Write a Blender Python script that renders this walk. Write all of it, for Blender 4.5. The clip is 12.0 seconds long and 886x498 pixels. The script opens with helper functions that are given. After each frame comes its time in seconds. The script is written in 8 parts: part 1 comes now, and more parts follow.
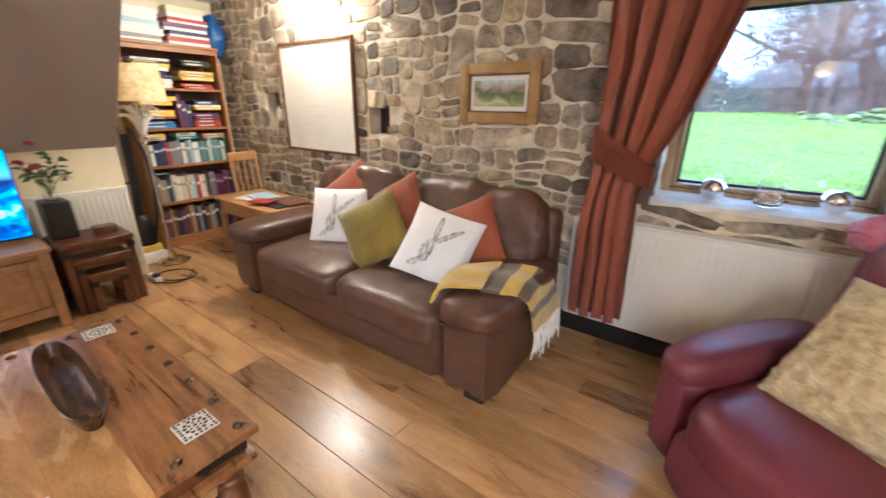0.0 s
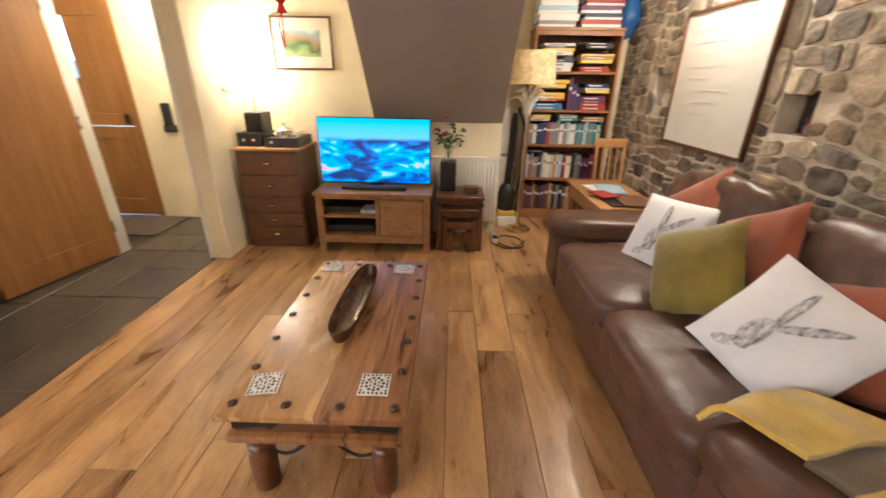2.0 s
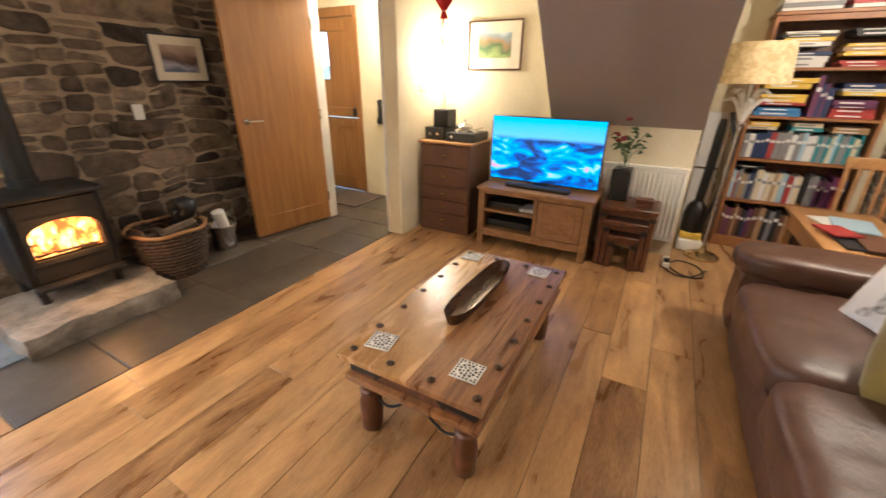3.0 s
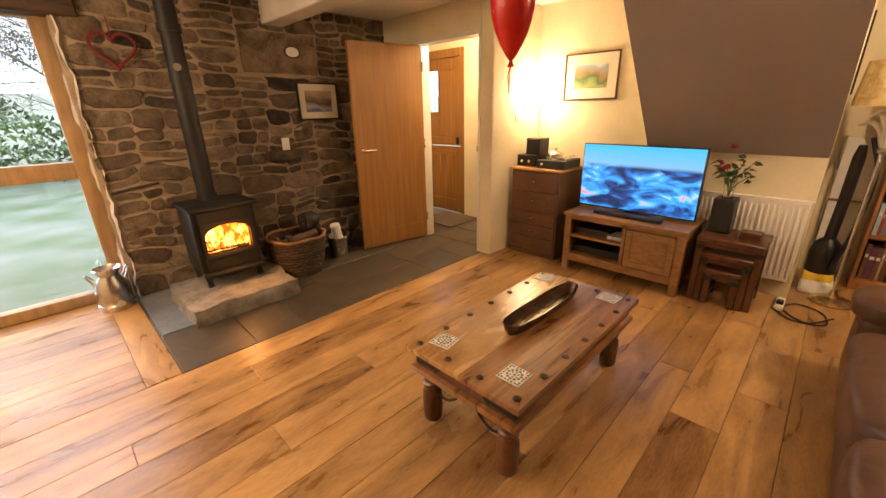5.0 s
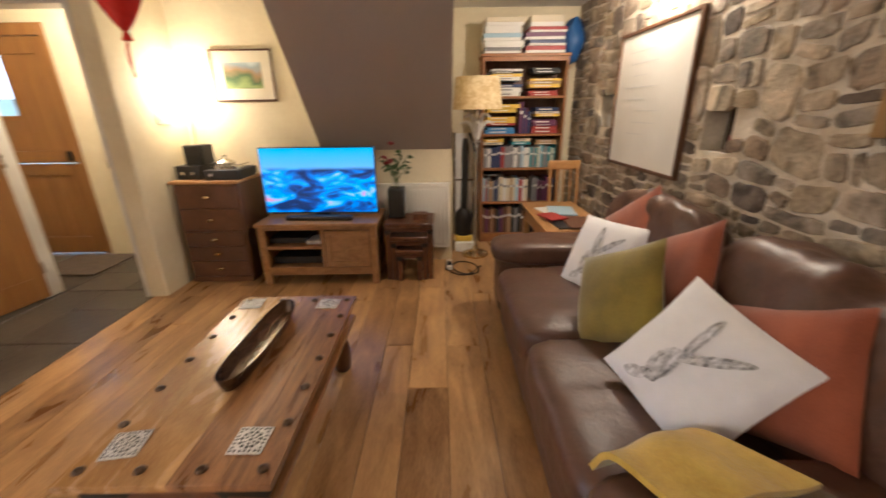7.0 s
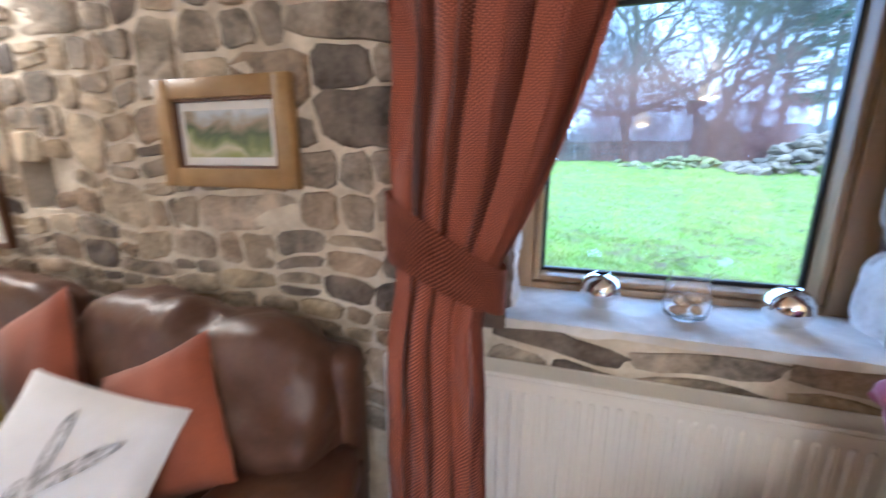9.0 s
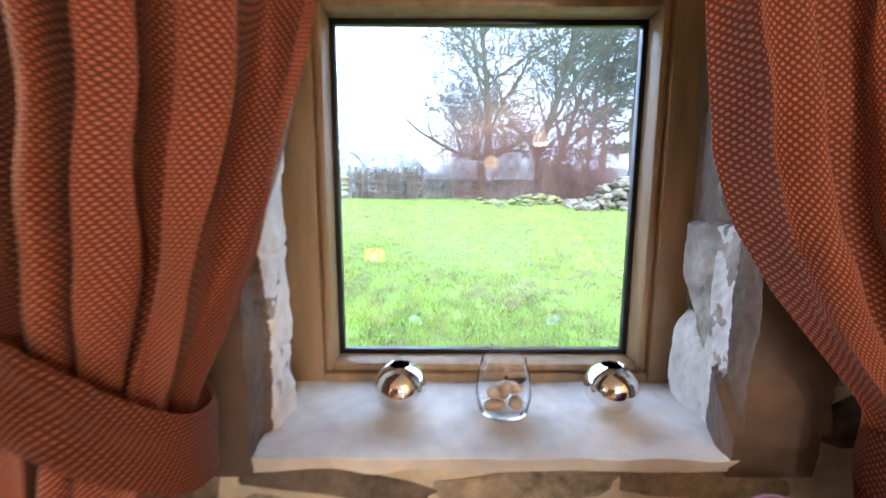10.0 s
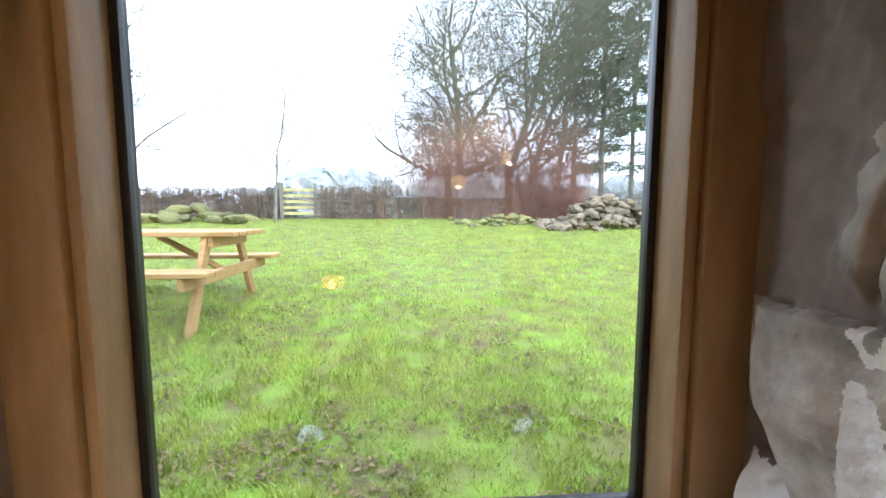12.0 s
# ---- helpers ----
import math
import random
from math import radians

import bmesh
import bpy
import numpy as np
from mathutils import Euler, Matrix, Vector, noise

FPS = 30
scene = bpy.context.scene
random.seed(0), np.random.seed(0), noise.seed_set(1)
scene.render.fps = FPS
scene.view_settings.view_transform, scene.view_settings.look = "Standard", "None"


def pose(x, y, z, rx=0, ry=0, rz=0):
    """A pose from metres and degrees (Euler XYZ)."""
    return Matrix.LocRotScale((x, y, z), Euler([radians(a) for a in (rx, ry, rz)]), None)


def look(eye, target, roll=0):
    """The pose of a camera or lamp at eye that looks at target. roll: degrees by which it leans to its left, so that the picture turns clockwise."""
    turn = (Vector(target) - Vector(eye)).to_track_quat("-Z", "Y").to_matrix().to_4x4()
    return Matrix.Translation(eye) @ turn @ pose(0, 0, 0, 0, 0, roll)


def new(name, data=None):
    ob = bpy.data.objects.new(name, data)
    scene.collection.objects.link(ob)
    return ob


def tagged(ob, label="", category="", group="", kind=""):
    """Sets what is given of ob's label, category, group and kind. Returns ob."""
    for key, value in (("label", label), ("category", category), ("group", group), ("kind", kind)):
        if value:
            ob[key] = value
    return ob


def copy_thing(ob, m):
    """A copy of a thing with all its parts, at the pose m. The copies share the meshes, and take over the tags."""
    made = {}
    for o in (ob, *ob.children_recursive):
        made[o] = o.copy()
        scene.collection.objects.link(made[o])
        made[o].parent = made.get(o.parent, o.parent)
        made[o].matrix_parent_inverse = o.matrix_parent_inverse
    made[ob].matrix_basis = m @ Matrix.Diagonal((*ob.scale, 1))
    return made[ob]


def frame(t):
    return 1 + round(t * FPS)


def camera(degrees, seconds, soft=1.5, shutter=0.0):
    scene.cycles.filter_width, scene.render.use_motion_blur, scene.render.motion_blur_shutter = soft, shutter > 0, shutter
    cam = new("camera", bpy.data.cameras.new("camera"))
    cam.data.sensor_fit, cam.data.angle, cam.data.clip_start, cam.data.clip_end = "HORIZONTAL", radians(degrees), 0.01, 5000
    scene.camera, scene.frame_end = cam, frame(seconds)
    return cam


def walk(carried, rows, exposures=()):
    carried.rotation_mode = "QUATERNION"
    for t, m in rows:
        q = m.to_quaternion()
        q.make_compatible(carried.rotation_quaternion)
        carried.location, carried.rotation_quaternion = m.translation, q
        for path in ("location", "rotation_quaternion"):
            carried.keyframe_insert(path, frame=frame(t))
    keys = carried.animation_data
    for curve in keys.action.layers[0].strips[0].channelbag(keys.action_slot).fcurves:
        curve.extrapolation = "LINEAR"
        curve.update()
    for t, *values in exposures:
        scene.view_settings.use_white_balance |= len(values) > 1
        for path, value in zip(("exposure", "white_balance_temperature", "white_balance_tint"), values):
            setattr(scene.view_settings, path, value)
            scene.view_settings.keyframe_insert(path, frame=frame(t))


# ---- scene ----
cam = camera(97.2, 12.0, shutter=0.4)
PATH = [
    (0, (0.501, 2.793, 1.345), (-0.593, 4.32, 0.657), 0.7),
    (0.5, (0.479, 2.965, 1.342), (-0.943, 4.183, 0.64), 1.0),
    (1, (0.398, 3.113, 1.343), (-1.261, 3.961, 0.616), 1.2),
    (1.5, (0.351, 3.211, 1.347), (-1.454, 3.617, 0.586), 0.9),
    (2, (0.365, 3.367, 1.351), (-1.475, 3.329, 0.569), 0.9),
    (2.5, (0.368, 3.487, 1.345), (-1.403, 3.0, 0.553), 0.8),
    (3, (0.34, 3.567, 1.349), (-1.272, 2.686, 0.557), 0.7),
    (3.5, (0.381, 3.663, 1.381), (-1.027, 2.472, 0.607), -0.1),
    (3.7, (0.397, 3.702, 1.388), (-0.944, 2.426, 0.631), -0.4),
    (5.3, (0.416, 3.83, 1.387), (-0.924, 2.502, 0.725), -1.4),
    (5.5, (0.411, 3.82, 1.384), (-1.007, 2.578, 0.715), -1.2),
    (6, (0.375, 3.792, 1.363), (-1.253, 2.846, 0.688), -0.8),
    (6.5, (0.303, 3.769, 1.364), (-1.492, 3.213, 0.678), -1.0),
    (6.7, (0.283, 3.71, 1.341), (-1.566, 3.373, 0.659), -0.8),
    (8.3, (0.216, 3.787, 1.356), (-1.084, 5.167, 0.718), -0.7),
    (8.5, (0.244, 3.813, 1.365), (-0.853, 5.362, 0.734), 0.3),
    (9, (0.344, 4.008, 1.345), (-0.235, 5.868, 0.892), 0.2),
    (9.5, (0.463, 4.221, 1.395), (0.261, 6.175, 1.018), -0.1),
    (10, (0.553, 4.397, 1.381), (0.561, 6.379, 1.109), 0.2),
    (10.5, (0.6, 4.57, 1.38), (0.667, 6.558, 1.176), 0.4),
    (11, (0.636, 4.712, 1.385), (0.695, 6.703, 1.208), 0.5),
    (11.5, (0.676, 4.801, 1.41), (0.767, 6.792, 1.242), 0.5),
    (12, (0.690, 4.836, 1.434), (0.825, 6.823, 1.253), 0.1),
]
EXPOSURES = [(0.0, 0.55, 4750, 8), (0.5, 0.45, 5200, 10), (1.5, 0.3, 5200, 10), (2.5, 0.25, 4950, 10), (3.7, 0.3, 5600, 11), (5.3, -0.05, 7300, 22), (6.2, -0.18, 7200, 22), (6.7, -0.18, 5900, 15), (8.4, 0.28, 4350, 9), (9.5, 0.5, 4900, 13), (10.5, 0.45, 6200, 14), (11.2, 0.15, 6400, 14), (12.0, -0.06, 6700, 15)]
walk(cam, [(t, look(eye, target, roll)) for t, eye, target, roll in PATH], EXPOSURES)

# ---- light ----
world = bpy.data.worlds.new("overcast_sky")
scene.world = world
world.use_nodes = True
wn = world.node_tree.nodes
wl = world.node_tree.links
sky = wn.new("ShaderNodeTexSky")
sky.sky_type = "NISHITA"
sky.sun_disc = False
sky.sun_elevation = radians(24)
sky.sun_rotation = radians(160)
sky.dust_density = 6.0
sky.ozone_density = 1.0
cloud = wn.new("ShaderNodeMix")
cloud.data_type = "RGBA"
cloud.inputs["Factor"].default_value = 0.8
cloud.inputs["B"].default_value = (28.5, 36.0, 46.0, 1)
wl.new(sky.outputs[0], cloud.inputs["A"])
wl.new(cloud.outputs["Result"], wn["Background"].inputs["Color"])
wn["Background"].inputs["Strength"].default_value = 0.15

sun = new("sun", bpy.data.lights.new("sun", "SUN"))
sun.data.energy, sun.data.angle, sun.data.color = 1.5, radians(30), (1, 0.98, 0.95)
sun.matrix_world = look((0, 0, 0), (-math.sin(radians(20)) * 0.9, 0.9 * math.cos(radians(20)), -0.42))

WARM = (1.0, 0.76, 0.49)


def bulb(name, place, watts, radius=0.04, colour=WARM):
    lamp = new(name, bpy.data.lights.new(name, "POINT"))
    lamp.data.energy, lamp.data.color, lamp.data.shadow_soft_size = watts, colour, radius
    lamp.location = place
    return lamp


bulb("table_lamp_bulb", (-3.06, 1.66, 1.54), 27)
bulb("wall_light_bulb", (-2.35, 4.93, 2.13), 66)
bulb("pendant_bulb", (1.65, 2.06, 2.0), 44, 0.08)
bulb("pendant_bulb", (1.22, 1.06, 1.83), 28, 0.08)
# Unseen fill without a fitting, added to brighten hall and outer door.
bulb("hall_bulb", (-3.2, 1.05, 2.1), 60, 0.06)


# ---- materials ----
def nodes_of(name, rough, metal=0.0, spec=0.5):
    m = bpy.data.materials.new(name)
    m.use_nodes = True
    b = m.node_tree.nodes["Principled BSDF"]
    b.inputs["Roughness"].default_value = rough
    b.inputs["Metallic"].default_value = metal
    b.inputs["Specular IOR Level"].default_value = spec
    return m, m.node_tree.nodes, m.node_tree.links, b


def surface(name, dark, light, rough=0.6, scale=6.0, stretch=(1, 1, 1), bump=0.15, fine=60.0, metal=0.0, spec=0.5, by_object=0.0,
            by_island=0.0, detail=5.0, sheen=0.0, contrast=0.25, distortion=0.0, depth=0.01):
    """Two scales of colour variation, roughness variation and fine relief."""
    m, n, l, b = nodes_of(name, rough, metal, spec)
    tc = n.new("ShaderNodeTexCoord")
    mp = n.new("ShaderNodeMapping")
    mp.inputs["Scale"].default_value = stretch
    l.new(tc.outputs["Object"], mp.inputs["Vector"])
    vec = mp.outputs[0]
    info = n.new("ShaderNodeObjectInfo")
    if by_object:
        add = n.new("ShaderNodeVectorMath")
        add.operation = "ADD"
        mul = n.new("ShaderNodeMath")
        mul.operation = "MULTIPLY"
        mul.inputs[1].default_value = 37.0
        l.new(info.outputs["Random"], mul.inputs[0])
        l.new(vec, add.inputs[0])
        l.new(mul.outputs[0], add.inputs[1])
        vec = add.outputs[0]
    big = n.new("ShaderNodeTexNoise")
    big.inputs["Scale"].default_value = scale
    big.inputs["Detail"].default_value = detail
    big.inputs["Distortion"].default_value = distortion
    l.new(vec, big.inputs["Vector"])
    small = n.new("ShaderNodeTexNoise")
    small.inputs["Scale"].default_value = fine
    small.inputs["Detail"].default_value = 4
    l.new(vec, small.inputs["Vector"])
    mix = n.new("ShaderNodeMath")
    mix.operation = "MULTIPLY_ADD"
    mix.inputs[1].default_value = 0.35
    l.new(small.outputs[0], mix.inputs[0])
    l.new(big.outputs[0], mix.inputs[2])
    value = mix.outputs[0]
    for amount, source in ((by_object, info.outputs["Random"]), (by_island, None)):
        if not amount:
            continue
        if source is None:
            geo = n.new("ShaderNodeNewGeometry")
            source = geo.outputs["Random Per Island"]
        more = n.new("ShaderNodeMath")
        more.operation = "MULTIPLY_ADD"
        more.inputs[1].default_value = amount
        l.new(source, more.inputs[0])
        l.new(value, more.inputs[2])
        less = n.new("ShaderNodeMath")
        less.operation = "SUBTRACT"
        less.inputs[1].default_value = amount / 2
        l.new(more.outputs[0], less.inputs[0])
        value = less.outputs[0]
    ramp = n.new("ShaderNodeValToRGB")
    ramp.color_ramp.elements[0].position = 0.67 - contrast
    ramp.color_ramp.elements[1].position = 0.67 + contrast
    ramp.color_ramp.elements[0].color = (*dark, 1)
    ramp.color_ramp.elements[1].color = (*light, 1)
    l.new(value, ramp.inputs[0])
    l.new(ramp.outputs[0], b.inputs["Base Color"])
    rr = n.new("ShaderNodeMapRange")
    rr.inputs["To Min"].default_value = max(0.03, rough - 0.1)
    rr.inputs["To Max"].default_value = min(1, rough + 0.1)
    l.new(big.outputs[0], rr.inputs["Value"])
    l.new(rr.outputs[0], b.inputs["Roughness"])
    if bump:
        bp = n.new("ShaderNodeBump")
        bp.inputs["Strength"].default_value = bump
        bp.inputs["Distance"].default_value = depth
        l.new(value if not (by_object or by_island) else mix.outputs[0], bp.inputs["Height"])
        l.new(bp.outputs[0], b.inputs["Normal"])
    if sheen:
        b.inputs["Sheen Weight"].default_value = sheen
    return m


def plain(name, colour, rough=0.5, metal=0.0, spec=0.5):
    m, n, l, b = nodes_of(name, rough, metal, spec)
    b.inputs["Base Color"].default_value = (*colour, 1)
    return m


def glowing(name, colour, strength):
    m, n, l, b = nodes_of(name, 0.6)
    b.inputs["Base Color"].default_value = (*colour, 1)
    b.inputs["Emission Color"].default_value = (*colour, 1)
    b.inputs["Emission Strength"].default_value = strength
    return m


def clear_glass(name, tint=(1, 1, 1), rough=0.0):
    m, n, l, b = nodes_of(name, rough)
    b.inputs["Base Color"].default_value = (*tint, 1)
    b.inputs["Transmission Weight"].default_value = 1
    b.inputs["IOR"].default_value = 1.45
    return m


PLANK = surface("oak_floor_board", (0.15, 0.068, 0.021), (0.58, 0.345, 0.138), 0.30, 2.2, (1.0, 4.2, 4.2), 0.10, 30, by_object=0.3, contrast=0.31, distortion=0.9, detail=8, spec=0.6)
OAK = surface("oak_door_veneer", (0.22, 0.098, 0.022), (0.34, 0.163, 0.040), 0.42, 3, (9, 9, 0.6), 0.06, 50)
OAK_LIGHT = surface("light_oak", (0.20, 0.096, 0.030), (0.35, 0.19, 0.070), 0.45, 4, (1, 3, 6), 0.08, 60, distortion=0.8)
OAK_FRAME = surface("oiled_oak_frame", (0.27, 0.165, 0.075), (0.46, 0.305, 0.16), 0.42, 4, (6, 6, 1), 0.08, 70)
SHEESHAM = surface("sheesham_wood", (0.07, 0.026, 0.010), (0.44, 0.21, 0.072), 0.3, 2.2, (0.7, 5.5, 3), 0.06, 50, contrast=0.3, distortion=2.2, by_object=0.2)
SHEESHAM_PALE = surface("pale_sheesham_sapwood", (0.20, 0.09, 0.03), (0.62, 0.37, 0.135), 0.27, 1.9, (0.8, 3.6, 3), 0.05, 50, contrast=0.33, distortion=2.4, by_object=0.25)
SHEESHAM_DARK = surface("dark_sheesham", (0.045, 0.014, 0.006), (0.16, 0.06, 0.022), 0.34, 4, (3, 3, 1), 0.06, 60, distortion=1.2)
WALNUT = surface("dark_stained_pine", (0.065, 0.026, 0.010), (0.145, 0.062, 0.025), 0.4, 4, (4, 1, 1), 0.06, 60, distortion=0.8)
PINE = surface("golden_pine", (0.34, 0.165, 0.05), (0.5, 0.28, 0.1), 0.45, 4, (1, 5, 5), 0.06, 50, distortion=1)
BOOKCASE_PINE = surface("stained_pine_shelf", (0.22, 0.085, 0.025), (0.36, 0.165, 0.055), 0.45, 4, (6, 1, 1), 0.06, 50, distortion=1)
PLASTER = surface("cream_lime_plaster", (0.66, 0.58, 0.40), (0.78, 0.71, 0.52), 0.85, 3, (1, 1, 1), 0.25, 35)
WHITE_PLASTER = surface("white_rough_plaster", (0.62, 0.58, 0.52), (0.82, 0.79, 0.74), 0.85, 5, (1, 1, 1), 0.5, 22, depth=0.02)
SOFFIT = surface("taupe_matt_paint", (0.33, 0.28, 0.25), (0.37, 0.315, 0.285), 0.8, 2, (1, 1, 1), 0.05, 60)
CEILING = surface("white_ceiling_paint", (0.72, 0.70, 0.66), (0.82, 0.80, 0.76), 0.85, 3, (1, 1, 1), 0.1, 40)
MORTAR_BROWN = surface("brown_lime_mortar", (0.22, 0.165, 0.105), (0.42, 0.33, 0.225), 0.9, 9, (1, 1, 1), 0.7, 45, depth=0.02)
MORTAR = surface("lime_mortar", (0.46, 0.39, 0.285), (0.80, 0.73, 0.60), 0.9, 9, (1, 1, 1), 0.7, 45, depth=0.02)


def stone_material(name, palette, rough, strength):
    """Each stone takes a colour of its own, mottled at two scales and pitted."""
    m, n, l, b = nodes_of(name, rough, 0.0, 0.3)
    info = n.new("ShaderNodeObjectInfo")
    hue = n.new("ShaderNodeValToRGB")
    e = hue.color_ramp.elements
    e[0].position, e[0].color = 0.0, (*palette[0], 1)
    e[1].position, e[1].color = 1.0, (*palette[-1], 1)
    for i, c in enumerate(palette[1:-1]):
        x = e.new((i + 1) / (len(palette) - 1))
        x.color = (*c, 1)
    l.new(info.outputs["Random"], hue.inputs[0])
    tc = n.new("ShaderNodeTexCoord")
    own = n.new("ShaderNodeMath")
    own.operation = "MULTIPLY"
    own.inputs[1].default_value = 41.0
    l.new(info.outputs["Random"], own.inputs[0])
    shift = n.new("ShaderNodeVectorMath")
    shift.operation = "ADD"
    l.new(tc.outputs["Object"], shift.inputs[0])
    l.new(own.outputs[0], shift.inputs[1])
    big, fine = n.new("ShaderNodeTexNoise"), n.new("ShaderNodeTexNoise")
    for t, scale, detail, warp in ((big, 7.0, 6, 0.8), (fine, 55.0, 5, 0.0)):
        t.inputs["Scale"].default_value, t.inputs["Detail"].default_value, t.inputs["Distortion"].default_value = scale, detail, warp
        l.new(shift.outputs[0], t.inputs["Vector"])
    both = n.new("ShaderNodeMath")
    both.operation = "MULTIPLY_ADD"
    both.inputs[1].default_value = 0.4
    l.new(fine.outputs[0], both.inputs[0])
    l.new(big.outputs[0], both.inputs[2])
    tone = n.new("ShaderNodeMapRange")
    tone.inputs["From Min"].default_value, tone.inputs["From Max"].default_value = 0.48, 0.92
    tone.inputs["To Min"].default_value, tone.inputs["To Max"].default_value = 0.38, 1.45
    l.new(both.outputs[0], tone.inputs["Value"])
    mul = n.new("ShaderNodeMix")
    mul.data_type, mul.blend_type = "RGBA", "MULTIPLY"
    mul.inputs["Factor"].default_value = 1.0
    l.new(hue.outputs[0], mul.inputs["A"])
    l.new(tone.outputs[0], mul.inputs["B"])
    l.new(mul.outputs["Result"], b.inputs["Base Color"])
    bp = n.new("ShaderNodeBump")
    bp.inputs["Strength"].default_value, bp.inputs["Distance"].default_value = strength, 0.02
    l.new(both.outputs[0], bp.inputs["Height"])
    l.new(bp.outputs[0], b.inputs["Normal"])
    return m


STONE = stone_material("gritstone", [(0.42, 0.335, 0.215), (0.26, 0.225, 0.185), (0.34, 0.275, 0.195), (0.47, 0.385, 0.265), (0.30, 0.26, 0.21), (0.38, 0.315, 0.235), (0.14, 0.118, 0.10), (0.36, 0.27, 0.18), (0.43, 0.36, 0.275)], 0.9, 0.8)
STONE_DARK = stone_material("dark_gritstone", [(0.17, 0.125, 0.080), (0.065, 0.050, 0.040), (0.20, 0.15, 0.098), (0.11, 0.082, 0.060), (0.24, 0.185, 0.128), (0.14, 0.10, 0.068), (0.048, 0.038, 0.032), (0.19, 0.14, 0.092)], 0.88, 0.7)
FLAG = surface("stone_flag", (0.028, 0.023, 0.017), (0.105, 0.084, 0.060), 0.4, 3, (1, 1, 1), 0.35, 24, by_object=0.2, contrast=0.35, distortion=0.8)
HEARTH = surface("pale_hearth_stone", (0.09, 0.075, 0.06), (0.36, 0.32, 0.27), 0.85, 7, (1, 1, 1), 0.7, 35, contrast=0.3, depth=0.02)
LEATHER = surface("brown_leather", (0.054, 0.026, 0.015), (0.128, 0.062, 0.037), 0.42, 7, (1, 1, 1), 0.3, 60, contrast=0.35, distortion=1.2, depth=0.012)
MAROON = surface("maroon_leather", (0.085, 0.014, 0.024), (0.145, 0.028, 0.043), 0.46, 4, (1, 1, 1), 0.12, 240, contrast=0.35)
BLACK = surface("black_plastic", (0.008, 0.008, 0.009), (0.016, 0.016, 0.017), 0.4, 5, (1, 1, 1), 0.03, 90)
IRON = surface("matt_black_iron", (0.008, 0.0075, 0.007), (0.024, 0.021, 0.019), 0.5, 6, (1, 1, 1), 0.15, 80, metal=0.3)
STUD = surface("dark_hammered_iron", (0.05, 0.032, 0.02), (0.15, 0.10, 0.065), 0.35, 40, (1, 1, 1), 0.3, 120, metal=0.9)
STEEL = surface("brushed_steel", (0.55, 0.53, 0.5), (0.7, 0.68, 0.65), 0.25, 8, (1, 1, 1), 0.02, 120, metal=1.0)
CHROME = plain("polished_chrome", (0.86, 0.86, 0.86), 0.05, 1.0)
BRASS = surface("aged_brass", (0.5, 0.36, 0.16), (0.68, 0.5, 0.25), 0.25, 8, (1, 1, 1), 0.03, 90, metal=1.0)
WHITE_METAL = surface("white_enamel", (0.70, 0.68, 0.62), (0.78, 0.76, 0.70), 0.35, 4, (1, 1, 1), 0.02, 90)
PAPER = surface("white_paper", (0.72, 0.71, 0.69), (0.84, 0.83, 0.81), 0.7, 6, (1, 1, 1), 0.03, 90)
GLASS = clear_glass("clear_glass")
FLOOR_JOINT = surface("dark_floor_grout", (0.05, 0.035, 0.022), (0.12, 0.09, 0.06), 0.9, 8, (1, 1, 1), 0.4, 50)


# ---- mesh helpers ----
def box(bm, x0, x1, y0, y1, z0, z1, bevel=0.0, seg=1):
    m = Matrix.Translation(((x0 + x1) / 2, (y0 + y1) / 2, (z0 + z1) / 2)) @ Matrix.Diagonal((abs(x1 - x0), abs(y1 - y0), abs(z1 - z0), 1))
    made = bmesh.ops.create_cube(bm, size=1, matrix=m)
    if bevel:
        edges = {e for v in made["verts"] for e in v.link_edges}
        bmesh.ops.bevel(bm, geom=list(edges), offset=bevel, segments=seg, profile=0.5, affect="EDGES")
    return bm


def a_box(x0, x1, y0, y1, z0, z1, bevel=0.0, seg=1):
    return box(bmesh.new(), x0, x1, y0, y1, z0, z1, bevel, seg)


def rod(bm, a, b, r0, r1=None, seg=12):
    a, b = Vector(a), Vector(b)
    turn = (b - a).to_track_quat("Z", "Y").to_matrix().to_4x4()
    bmesh.ops.create_cone(bm, cap_ends=True, segments=seg, radius1=r0, radius2=r0 if r1 is None else r1, depth=(b - a).length,
                          matrix=Matrix.Translation((a + b) / 2) @ turn)
    return bm


def lathe(bm, profile, seg=24, centre=(0, 0, 0)):
    """A turned body from (radius, height) pairs."""
    c = Vector(centre)
    rings = []
    for r, z in profile:
        if r < 1e-5:
            rings.append([bm.verts.new(c + Vector((0, 0, z)))])
        else:
            rings.append([bm.verts.new(c + Vector((r * math.cos(2 * math.pi * i / seg), r * math.sin(2 * math.pi * i / seg), z))) for i in range(seg)])
    for p, q in zip(rings, rings[1:]):
        for i in range(seg):
            j = (i + 1) % seg
            if len(p) == 1 and len(q) == 1:
                continue
            if len(p) == 1:
                bm.faces.new((p[0], q[j], q[i]))
            elif len(q) == 1:
                bm.faces.new((p[i], p[j], q[0]))
            else:
                bm.faces.new((p[i], p[j], q[j], q[i]))
    return bm


